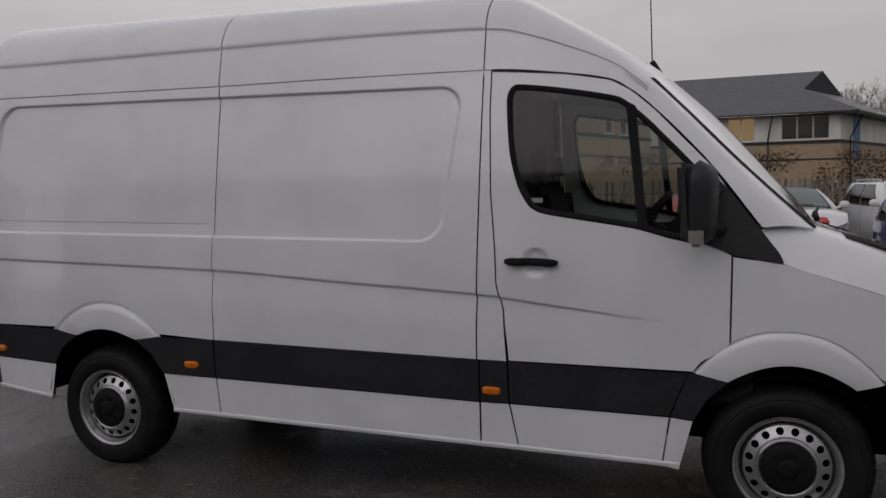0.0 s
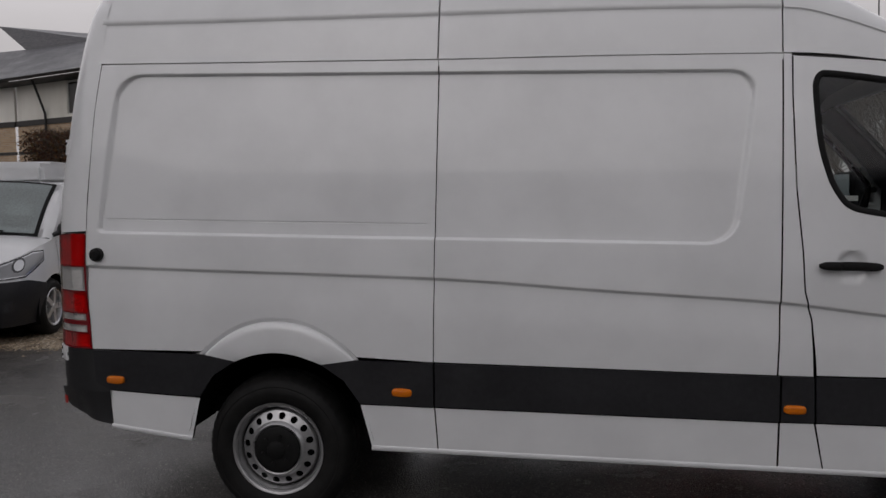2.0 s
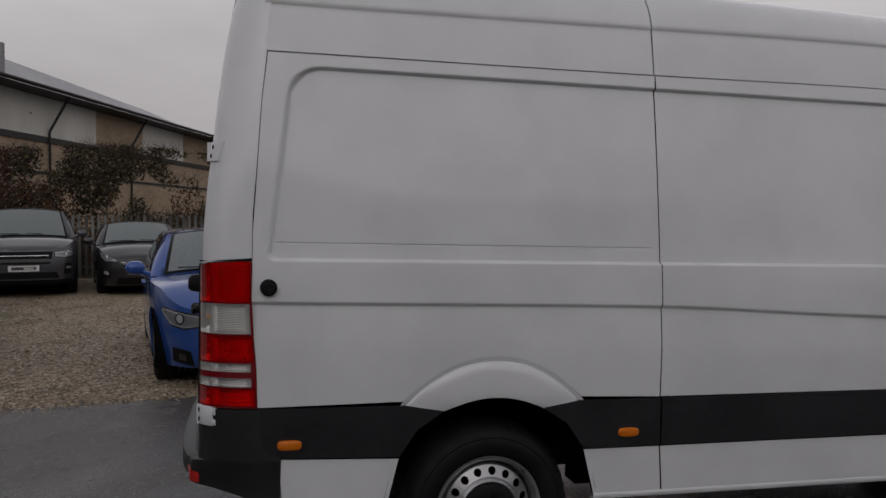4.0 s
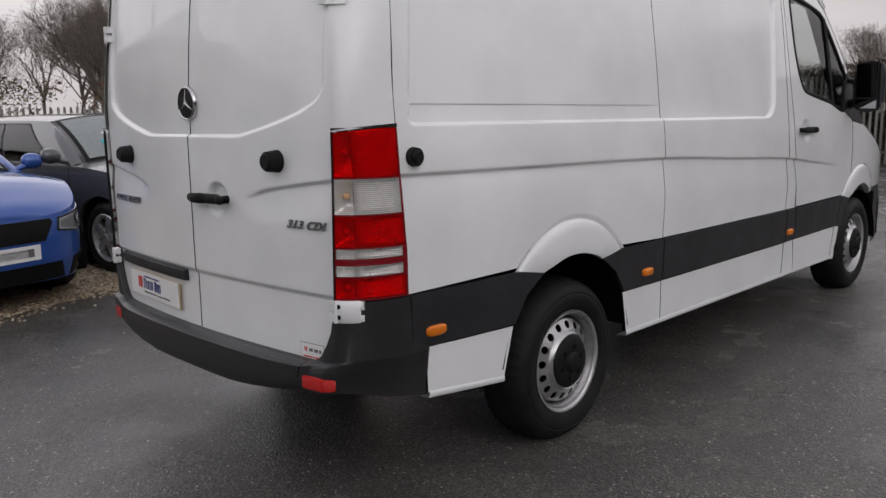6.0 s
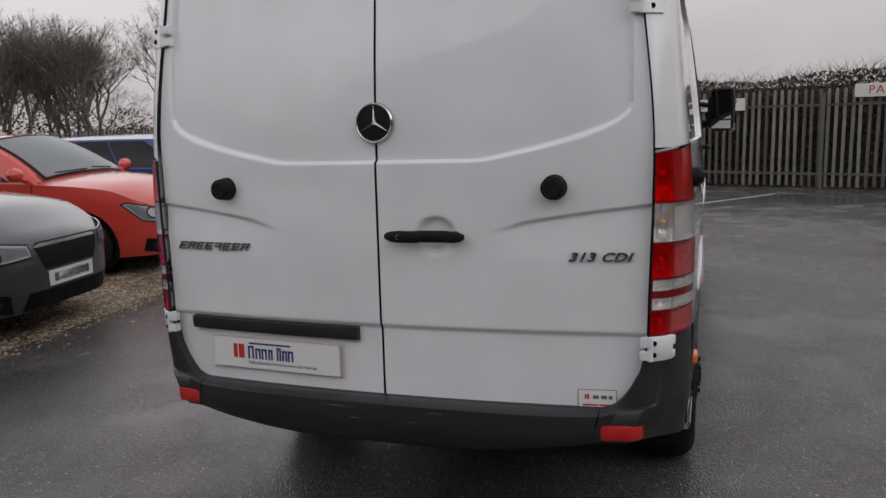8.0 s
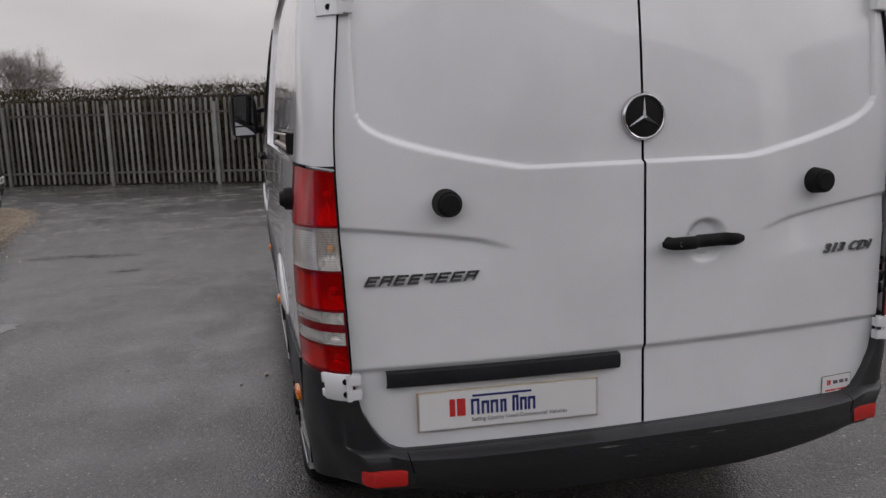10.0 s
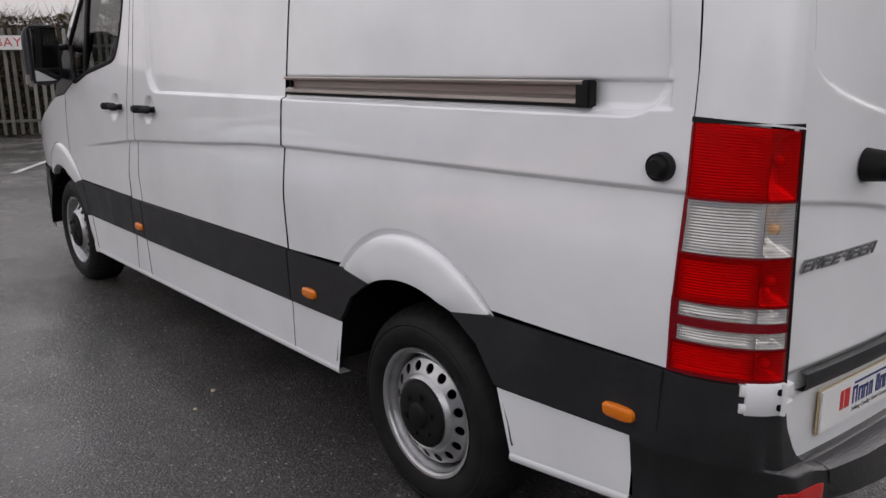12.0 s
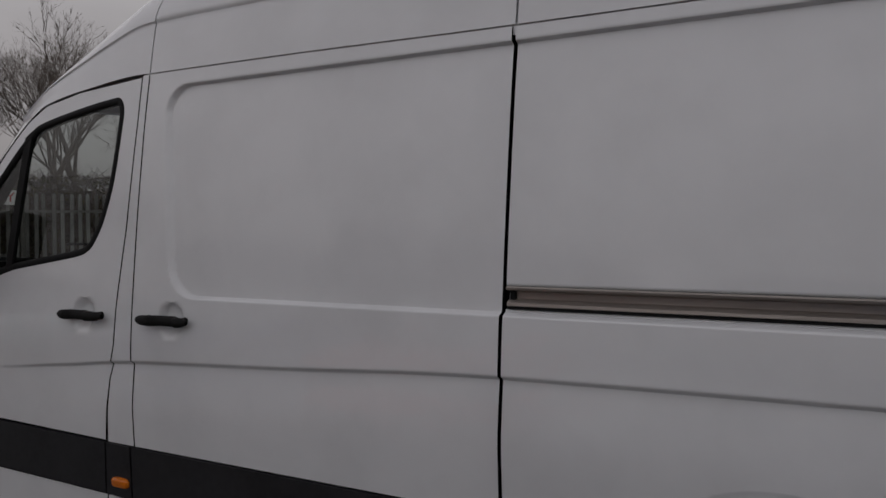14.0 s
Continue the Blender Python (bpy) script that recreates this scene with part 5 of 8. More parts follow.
CARGLASS = glass("car_glass", (0.2, 0.22, 0.22))
WHITECAR = paint("white_car_paint", (0.72, 0.73, 0.74), 0.0, 0.04)
GREYCAR = paint("grey_metallic", (0.055, 0.056, 0.062), 0.2)
DARKCAR = paint("charcoal_metallic", (0.011, 0.011, 0.013), 0.08)
BROWNCAR = paint("dark_bronze_metallic", (0.055, 0.05, 0.05), 0.3)
BLUECAR = paint("blue_metallic", (0.02, 0.08, 0.33), 0.25)
NAVYCAR = paint("deep_blue_metallic", (0.012, 0.03, 0.17), 0.25)
REDCAR = paint("red_paint", (0.55, 0.045, 0.03), 0.0)
MINTCAR = paint("pale_blue_green_paint", (0.3, 0.45, 0.44), 0.0)
CHROMECAR = material("dull_chrome", (0.6, 0.6, 0.62), 0.15, 1.0)
GRILLE = tuned(grained("grille_black", (0.003, 0.003, 0.003), (0.009, 0.009, 0.009), 60, (0.45, 0.65)), 0.2)
LAMPCAR = material("lamp_unit", (0.03, 0.031, 0.034), 0.12, 0.2, 0.8)
LAMPGREY = material("lamp_inside", (0.2, 0.205, 0.215), 0.3, 0.5, 1.0)
BOWLCAR = material("lamp_bowl", (0.55, 0.56, 0.58), 0.2, 0.5, 1.0)


class Skin:
    """The plan outline of a car, from nose centre to tail centre along one side, laid over its height."""

    def __init__(self, c):
        self.c = c
        L, W = c["L"] / 2, c["W"] / 2
        pts = []
        for k in range(401):
            t = math.pi * k / 400
            n = c.get("n", 4.2)
            pts.append((math.copysign(L * abs(math.cos(t)) ** (2 / n), math.cos(t)), W * abs(math.sin(t)) ** (2 / n)))
        self.pts, s = pts, [0.0]
        for a, b in zip(pts, pts[1:]):
            s.append(s[-1] + math.dist(a, b))
        self.s, self.S = np.array(s), s[-1]
        self.px, self.py = np.array([p[0] for p in pts]), np.array([p[1] for p in pts])
        self.tuck = curve([(0.15, 0.94), (0.3, 0.975), (0.55, 1.0), (0.75, 1.0), (1.0, 0.975), (1.3, 0.95)])
        self.shoulder = curve(c["top"])

    def x_of(self, s):
        return float(np.interp(s, self.s, self.px))

    def s_of(self, x):
        return float(np.interp(-x, -self.px, self.s))

    def at(self, s, z, side, out=0.0):
        c = self.c
        x, y = float(np.interp(s, self.s, self.px)), float(np.interp(s, self.s, self.py))
        e = 0.01
        x1, y1 = float(np.interp(s + e, self.s, self.px)), float(np.interp(s + e, self.s, self.py))
        x0, y0 = float(np.interp(s - e, self.s, self.px)), float(np.interp(s - e, self.s, self.py))
        t = Vector((x1 - x0, y1 - y0))
        n = Vector((t.y, -t.x)).normalized() if t.length > 0 else Vector((1, 0))
        if n.y < 0:
            n = -n
        if s < 0.02:
            n = Vector((1, 0))
        f = self.tuck(z)
        if abs(x) < c["wb"] / 2 - 0.1:
            f -= 0.012 * math.exp(-((z - 0.42) / 0.12) ** 2)
        nose = 0.0
        if x > 0:
            nose = -c.get("rake", 0.14) * max(0.0, (z - 0.52) / 0.45) ** 2 - 0.06 * max(0.0, (0.36 - z) / 0.2)
        else:
            nose = 0.05 * max(0.0, (z - 0.6) / 0.4) ** 2
        w = smooth01(0.45, 0.9, abs(x) / (c["L"] / 2))
        return (x + nose * w + n.x * out, side * (y * f + n.y * out), z)


def alloy_wheel(parent, m, r, spokes, label, mat):
    b = Build()
    rim = r * 0.68
    b.lathe([(rim, -0.18), (rim, -0.005), (rim - 0.008, 0.003), (rim - 0.022, -0.004), (rim - 0.03, -0.05), (rim - 0.034, -0.14)], 40)
    for k in range(spokes):
        a = 2 * math.pi * k / spokes
        mm = Matrix.Rotation(-a, 4, "Y")
        w = 0.5 * 2 * math.pi * 0.06 / spokes * (2.0 if spokes > 6 else 0.95)
        b.add([mm @ Vector(p) for p in ((0.03, -0.005, -w * 0.8), (0.03, -0.005, w * 0.8), (rim - 0.018, -0.012, w * 0.75), (rim - 0.018, -0.012, -w * 0.75), (0.03, -0.05, -w * 0.8), (0.03, -0.05, w * 0.8), (rim - 0.018, -0.05, w * 0.75), (rim - 0.018, -0.05, -w * 0.75))], [[3, 2, 1, 0], [0, 1, 5, 4], [2, 3, 7, 6], [1, 2, 6, 5], [3, 0, 4, 7]])
    b.lathe([(0.0, 0.0), (0.028, 0.0), (0.04, -0.01), (0.05, -0.05)], 20)
    w = part("wheel", b.mesh("wheel", mat, False), parent, label, m)
    t = Build().lathe([(rim, -0.19), (rim + 0.04, -0.205), (r - 0.02, -0.195), (r, -0.175), (r, -0.035), (r - 0.012, -0.012), (r - 0.05, 0.008), (rim + 0.03, 0.01), (rim, 0.0)], 48)
    part("tyre", t.mesh("tyre", TYRE), w)
    part("brake_disc", Build().lathe([(0.0, -0.09), (rim * 0.72, -0.09), (rim * 0.72, -0.11), (rim - 0.04, -0.15), (rim - 0.02, -0.16)], 24).mesh("brake_disc", GAP), w)
    return w


def lerp_screen(rws, t, j):
    """A point of the windscreen's surface."""
    i, q = min(13, int(j)), min(6, int(t * 7))
    f, h = j - i, t * 7 - q
    return (rws[q][i].lerp(rws[q][i + 1], f)).lerp(rws[q + 1][i].lerp(rws[q + 1][i + 1], f), h)


SCREENS = {}


def make_car(name, label, m, mat, c, category="car", group="parked cars"):
    """c: L, W, H, wb, fo (front overhang), top: shoulder heights by x, glasshouse xs, face shapes."""
    car = empty(name, m, label, category, group)
    sk = Skin(c)
    L, W, H, wb = c["L"], c["W"], c["H"], c["wb"]
    xf = L / 2 - c["fo"]
    axles = (xf, xf - wb)
    r = c.get("r", 0.32)
    us, vs = spaced(0, sk.S, 0.055), spaced(0.1, 1.7, 0.045)

    def lay(outline, side, mat_, nm, out=0.005, parent=car, lab="", edge=0.012, both=None):
        b = both or Build()
        patch(outline, us, vs, lambda s, z, o: sk.at(s, z, side, out + o), b, edge=edge, flip=side < 0)
        return None if both else part(nm, b.mesh(nm, mat_), parent, lab)

    # body sides with the wheel arches cut out
    body = Build()
    low = c.get("sill", 0.2)
    bottom = [(0.0, low + 0.02)]
    for ax in axles:
        s0, rr = sk.s_of(ax), r + 0.055
        a0 = math.asin(min(1, max(-1, (low - r) / rr)))
        for k in range(17):
            a = math.pi - a0 + (2 * a0 - math.pi) * k / 16
            bottom.append((s0 + rr * math.cos(a), r + rr * math.sin(a)))
    bottom.append((sk.S, low + 0.06))
    topline = [(s, sk.shoulder(sk.x_of(s))) for s in np.linspace(sk.S, 0, 60)]
    for side in (-1, 1):
        lay(bottom + topline, side, mat, "body", 0.0, both=body, edge=0.03)
    # bonnet
    xw, belt = c["screen"][0], sk.shoulder(c["screen"][0])
    rows = []
    sw = sk.s_of(xw)
    for k in range(15):
        s = sw * k / 14
        z = sk.shoulder(sk.x_of(s))
        p = sk.at(s, z, 1)
        crown = c.get("crown", 0.07) * min(1, k / 4)
        rows.append([(p[0] + 0.1 * smooth01(0.5, 1, k / 14) * (1 - (j / 8) ** 2), p[1] * j / 8, p[2] + crown * (1 - abs(j / 8) ** 2.5)) for j in range(-8, 9)])
    body.grid(rows)
    part("body", body.mesh("body", mat), car)
    base_row = rows[-1]
    # glasshouse
    xroof, xend, xtail = c["screen"][1], c["back"][1], c["back"][0]
    wr = W / 2 * c.get("roofw", 0.72)
    zr = H - 0.06

    def belt_point(x, side):
        s = sk.s_of(x)
        p = sk.at(s, sk.shoulder(x), side)
        return Vector((p[0], p[1] * 0.985, p[2]))

    def roof_point(x, side):
        k = 0.06 * abs((x - (xroof + xend) / 2) / (xroof - xend) * 2) ** 3
        return Vector((x, side * wr * (1 - 0.3 * k), zr - 0.25 * k))

    def side_glass(a, b_, side, out=0.0):
        """a runs from the screen's pillar to the back, b_ from belt to roof."""
        lo_, hi_ = belt_point(xw + (xtail - xw) * a, side), roof_point(xroof + (xend - xroof) * a, side)
        p = lo_.lerp(hi_, b_)
        return p + Vector((0, side, 0.25)) * (0.03 * math.sin(math.pi * b_) + out)

    roofb = Build()
    grid_rows = []
    for a in np.linspace(0, 1, 14):
        p = side_glass(a, 1.0, 1)
        bow = 0.09 * (1 - a / 0.25) if a < 0.25 else 0.0
        tail = -0.06 * (a - 0.8) / 0.2 if a > 0.8 else 0
        grid_rows.append([(p.x + (bow + tail) * (1 - (j / 7) ** 2), p.y * j / 7, p.z + 0.06 * (1 - abs(j / 7) ** 2.4)) for j in range(-7, 8)])
    roofb.grid(grid_rows)
    panel = c.get("blank", 2.0)
    frames = Build()
    for side in (-1, 1):
        rws = [[side_glass(a, t, side) for a in np.linspace(0, 1, 16)] for t in np.linspace(0, 1, 7)]
        frames.grid(rws, flip=side < 0)
    part("roof", roofb.mesh("roof", mat), car)
    part("window_frame", frames.mesh("window_frame", mat), car)
    for side in (-1, 1):
        for (a0, a1, a2, a3) in c["windows"]:
            g = Build()
            seal = Build().grid([[side_glass((a0 - 0.008 + (a3 - a0) * q) * (1 - k / 6) + (a1 + 0.008 + (a2 - a1) * q) * k / 6, 0.04 + 0.89 * q, side, 0.003) for k in range(7)] for q in np.linspace(0, 1, 6)], flip=side < 0)
            part("window_seal", seal.mesh("window_seal", GRILLE), car)
            rws = []
            for t in np.linspace(0.07, 0.9, 6):
                q = (t - 0.07) / 0.83
                rws.append([side_glass((a0 + (a3 - a0) * q) * (1 - k / 6) + (a1 + (a2 - a1) * q) * k / 6, t, side, 0.006) for k in range(7)])
            g.grid(rws, flip=side < 0)
            part("side_window", g.mesh("side_window", CARGLASS), car, "dark side window")
    # windscreen, set between bonnet's end and roof
    front = grid_rows[0]
    g, fr = Build(), Build()
    rws = []
    for t in np.linspace(0, 1, 8):
        row = []
        for j in range(15):
            lo_, hi_ = Vector(base_row[1 + j]) if len(base_row) == 17 else Vector(base_row[j]), Vector(front[j])
            row.append(lo_.lerp(hi_, t) + Vector((0.5, 0, 0.5)) * 0.05 * math.sin(math.pi * t))
        rws.append(row)
    for side_rows in (rws[:2], rws[-2:]):
        fr.grid(side_rows)
    for cols in ((0, 2), (13, 15)):
        fr.grid([r_[cols[0]:cols[1]] for r_ in rws])
    for side, col in ((-1, 0), (1, 14)):
        fr.grid([[rws[k][col], rws[k][col].lerp(side_glass(0.0, k / 7, side), 0.5) + Vector((0.012, side * 0.008, 0.01)), side_glass(0.0, k / 7, side)] for k in range(8)], flip=side < 0)
    part("screen_frame", fr.mesh("screen_frame", mat), car)
    band = Build()
    for t0, t1 in ((0.01, 0.06), (0.93, 0.985)):
        band.grid([[lerp_screen(rws, t, j) + Vector((0.004, 0, 0.004)) for j in np.linspace(0.35, 13.65, 15)] for t in (t0, t1)])
    for j0, j1 in ((0.35, 0.75), (13.25, 13.65)):
        band.grid([[lerp_screen(rws, t, j) + Vector((0.004, 0, 0.004)) for j in (j0, j1)] for t in np.linspace(0.01, 0.985, 8)])
    part("screen_seal", band.mesh("screen_seal", GRILLE), car)
    inner = []
    for t in np.linspace(0.05, 0.94, 8):
        inner.append([lerp_screen(rws, t, j) + Vector((0.008, 0, 0.008)) for j in np.linspace(0.7, 13.3, 15)])
    g.grid(inner)
    SCREENS[name] = inner if name not in SCREENS else SCREENS[name]
    part("windscreen", g.mesh("windscreen", CARGLASSDARK), car, "windscreen reflecting grey sky")
    wp = Build()
    for y0, y1 in ((-0.1, -0.6), (0.5, 0.02)):
        p, q = inner[0][int(7 + y0 / W * 15)], inner[0][int(7 + y1 / W * 15)]
        wp.rod(p + Vector((0.02, 0, 0.015)), q + Vector((0.02, 0, 0.03)), 0.008, 0.006, 6)
    part("wipers", wp.mesh("wipers", BLACK), car)
    # back window and tail
    tail = []
    backrow = grid_rows[-1]
    for t in np.linspace(0, 1, 5):
        tail.append([Vector(backrow[j]).lerp(Vector((xtail - 0.04 + 0.04 * (abs(j - 7) / 7), belt_point(xtail, 1).y * (j - 7) / 7, belt_point(xtail, 1).z)), t) for j in range(15)])
    bk = Build().grid(tail)
    zt = belt_point(xtail, 1).z
    rows = []
    for k in range(9):
        x = xtail + (-L / 2 - xtail) * k / 8
        s = sk.s_of(x)
        p = sk.at(s, sk.shoulder(x), 1)
        rows.append([(p[0], p[1] * j / 7, p[2] + 0.02 * (1 - (j / 7) ** 2)) for j in range(-7, 8)])
    bk.grid(rows)
    part("tailgate", bk.mesh("tailgate", mat), car)
    # face
    for nm, mt, lab, outline in c["face"]:
        full = outline[0][0] <= 0.001
        if full:
            b = Build()
            for side in (-1, 1):
                lay(outline, side, mt, nm, 0.006, both=b)
            part(nm, b.mesh(nm, mt), car, lab)
        else:
            for side in (-1, 1):
                lay(outline, side, mt, nm, 0.006, lab=lab)
                if nm == "headlamp":
                    lay(shrunk(outline, 0.014), side, BOWLCAR, "lamp_rim", 0.0085, edge=0.0)
                    lay(shrunk(outline, 0.027), side, LAMPGREY, "lamp_recess", 0.0105, edge=0.0)
                    s0, s1 = min(p[0] for p in outline), max(p[0] for p in outline)
                    high = max(p[1] for p in outline) - min(p[1] for p in outline)
                    for q in (0.45,):
                        cs = s0 + (s1 - s0) * q
                        near = sorted(outline, key=lambda p: abs(p[0] - cs))[:3]
                        cz = 0.5 * (max(p[1] for p in near) + min(p[1] for p in near))
                        for size, mt_, nm_, o_ in ((0.27, LAMPCAR, "lamp_bowl", 0.0125), (0.2, BOWLCAR, "bulb", 0.0145)):
                            rr_ = min(size * high, size * 0.5 * (s1 - s0))
                            lay([(cs + rr_ * math.cos(a), cz + rr_ * math.sin(a)) for a in np.linspace(0, 2 * math.pi, 12, endpoint=False)], side, mt_, nm_, o_, edge=0.0)
    # door gaps and handles
    for side in (-1, 1):
        for x in c["seams"]:
            s = sk.s_of(x)
            lay([(s - 0.004, low + 0.1), (s + 0.004, low + 0.1), (s + 0.004, sk.shoulder(x) - 0.005), (s - 0.004, sk.shoulder(x) - 0.005)], side, GAP, "door_gap", 0.0015, edge=0.0)
        for x in c["handles"]:
            s = sk.s_of(x)
            z = sk.shoulder(x) - 0.1
            lay([(s - 0.1, z - 0.014), (s + 0.09, z - 0.014), (s + 0.1, z + 0.01), (s - 0.09, z + 0.014)], side, c.get("handle_mat", mat), "door_handle", 0.024, edge=0.03)
        s0, s1 = sk.s_of(axles[0] - r - 0.07), sk.s_of(axles[1] + r + 0.07)
        lay([(s0, low - 0.02), (s1, low - 0.02), (s1, low + 0.05), (s0, low + 0.05)], side, GRILLE, "sill_trim", 0.004)
        mx = xw - 0.12
        p = belt_point(mx, side)
        b = Build()
        rr = []
        for t in np.linspace(-1, 1, 9):
            q = max(0.08, (1 - abs(t) ** 3) ** 0.5)
            rr.append([(p.x + 0.02 + 0.06 * q * math.cos(a), p.y + side * (0.13 + 0.095 * t), p.z + 0.1 + 0.07 * q * math.sin(a)) for a in np.linspace(0, 2 * math.pi, 12, endpoint=False)])
        b.grid(rr, closed=True, flip=side < 0)
        b.rod((p.x + 0.02, p.y - side * 0.02, p.z + 0.03), (p.x + 0.02, p.y + side * 0.09, p.z + 0.07), 0.025, 0.03, 8)
        part("door_mirror", b.mesh("door_mirror", c.get("mirror_mat", mat)), car)
    # wheels and housings
    for ax in axles:
        for side in (-1, 1):
            y = sk.at(sk.s_of(ax), 0.45, 1)[1] - 0.02
            mm = Matrix.Translation((ax, side * y, r)) @ (Matrix() if side > 0 else pose(0, 0, 0, 0, 0, 180)) @ pose(0, 0, 0, 0, 31 * ax)
            alloy_wheel(car, mm, r, c.get("spokes", 5), "alloy wheel", ALLOY)
    dark = Build()
    for ax in axles:
        for side in (-1, 1):
            dark.grid([[(ax + (r + 0.06) * math.cos(a), side * y, r + (r + 0.06) * math.sin(a)) for a in np.linspace(-0.4, math.pi + 0.4, 16)] for y in (W / 2 - 0.04, W / 2 - 0.3)])
            dark.add([(ax + (r + 0.06) * math.cos(a), side * (W / 2 - 0.3), r + (r + 0.06) * math.sin(a)) for a in np.linspace(0, 2 * math.pi, 16, endpoint=False)], [list(range(16))])
    dark.box((axles[1] - 0.5, -W / 2 + 0.3, 0.2), (axles[0] + 0.5, W / 2 - 0.3, 0.3))
    part("underbody", dark.mesh("underbody", GAP), car)
    # inside
    cab = Build()
    for y in (-W * 0.2, W * 0.2):
        for x in (xw - 1.25, xw - 2.1) if panel > 1.5 else (xw - 1.25,):
            cab.box((x - 0.08, y - 0.24, 0.5), (x + 0.06, y + 0.24, belt + 0.06), bevel=0.04)
            cab.box((x - 0.11, y - 0.12, belt + 0.1), (x - 0.03, y + 0.12, belt + 0.3), bevel=0.03)
    cab.box((xtail, -W / 2 + 0.2, 0.45), (xw - 0.05, W / 2 - 0.2, 0.5))
    cab.box((xw - 0.5, -W / 2 + 0.15, 0.5), (xw - 0.05, W / 2 - 0.15, belt - 0.02), bevel=0.05)
    part("seats_and_dash", cab.mesh("seats_and_dash", SEAT), car)
    if c.get("rails"):
        for side in (-1, 1):
            rb = Build()
            pts = [side_glass(a, 1.0, side) + Vector((0, -side * 0.06, 0.065)) for a in np.linspace(0.12, 0.9, 9)]
            for p, q in zip(pts, pts[1:]):
                rb.rod(p, q, 0.014, n=8)
            for p in (pts[0], pts[-1]):
                rb.rod(p, p - Vector((0, 0, 0.06)), 0.016, n=8)
            part("roof_rail", rb.mesh("roof_rail", c["rails"]), car)
    return car


def hazed(name, tint, film):
    """Windscreen glass under a pale diffuse film: reflected sky painted in, with rain mist."""
    m = glass(name, tint)
    out = m.node_tree.nodes["Material Output"].inputs["Surface"]
    clean = out.links[0].from_socket
    pale_film = node(m, "ShaderNodeBsdfDiffuse")
    pale_film.inputs["Color"].default_value = (0.5, 0.56, 0.56, 1)
    mix = node(m, "ShaderNodeMixShader")
    grain = node(m, "ShaderNodeMapRange")
    grain.inputs["From Min"].default_value, grain.inputs["From Max"].default_value = 0.3, 0.7
    grain.inputs["To Min"].default_value, grain.inputs["To Max"].default_value = film * 0.85, film * 1.15
    link(m, noisy(m, 60, 4.0), grain.inputs["Value"])
    link(m, grain.outputs["Result"], mix.inputs[0])
    link(m, clean, mix.inputs[1])
    link(m, pale_film.outputs[0], mix.inputs[2])
    link(m, mix.outputs[0], out)
    return m


CARGLASSDARK = hazed("rain_misted_car_glass", (0.5, 0.55, 0.55), 0.4)


def sized(L, W, H, wb, fo, **more):
    c = dict(L=L, W=W, H=H, wb=wb, fo=fo)
    c.update(more)
    return c


def face(w, z0, zg, zl, slant=0.05, grille=None, lampmat=None, chrome=False, fog=True, low=0.22):
    """Grille, lamps, intake and plate for a nose of half width w."""
    g = grille or (0.0, 0.42)
    out = [
        ("grille", GRILLE, "black grille", [(0.0, z0), (g[1] * 0.8, z0), (g[1], zg - 0.03), (g[1] * 0.95, zg), (0.0, zg)]),
        ("headlamp", lampmat or LAMPCAR, "clear headlamp", [(g[1] + 0.03, zg - 0.1), (g[1] + 0.05, zg), (w + 0.12, zl), (w + 0.2, zl - 0.02), (w + 0.02, zg - 0.12 + slant * 0.5), (w - 0.15, zg - 0.13)]),
        ("intake", GRILLE, "black lower intake", [(0.0, low), (w * 0.62, low), (w * 0.56, low + 0.13), (0.0, low + 0.13)]),
        ("plate", PLATE, "plain white plate", [(0.0, z0 - 0.13), (0.26, z0 - 0.13), (0.26, z0 - 0.02), (0.0, z0 - 0.02)]),
        ("plate_bars", INKGREY, "", [(0.0, z0 - 0.105), (0.21, z0 - 0.105), (0.21, z0 - 0.045), (0.0, z0 - 0.045)]),
    ]
    if fog:
        out.append(("fog_surround", GRILLE, "", [(w * 0.7, low + 0.0), (w * 1.02, low + 0.04), (w * 1.0, low + 0.17), (w * 0.74, low + 0.14)]))
        out.append(("fog_lamp", LAMPCAR, "", [(w * 0.8, low + 0.05), (w * 0.9, low + 0.06), (w * 0.9, low + 0.115), (w * 0.8, low + 0.11)]))
    if chrome:
        out.append(("chrome_bar", CHROMECAR, "", [(0.0, zg - 0.035), (g[1], zg - 0.035), (g[1], zg - 0.01), (0.0, zg - 0.01)]))
    return out


FOUR = [(0.1, 0.42, 0.44, 0.2), (0.445, 0.72, 0.7, 0.465), (0.745, 0.9, 0.82, 0.725)]


def hatch(L, W, H, wb=2.63, fo=0.86, noseh=0.7, hood=0.95, belt=0.98, **more):
    c = sized(L, W, H, wb, fo, top=[(-L / 2, belt + 0.02), (-L / 2 + 0.4, belt + 0.03), (0.0, belt), (L / 2 - 1.25, hood), (L / 2 - 0.5, (hood + noseh) / 2 + 0.06), (L / 2 - 0.12, noseh), (L / 2, noseh - 0.05)],
              screen=(L / 2 - 1.3, L / 2 - 2.0), back=(-L / 2 + 0.25, -L / 2 + 0.6), windows=FOUR, seams=[L / 2 - 1.32, L / 2 - 2.45, L / 2 - 3.35], handles=[L / 2 - 2.3, L / 2 - 3.2])
    c.update(more)
    return c


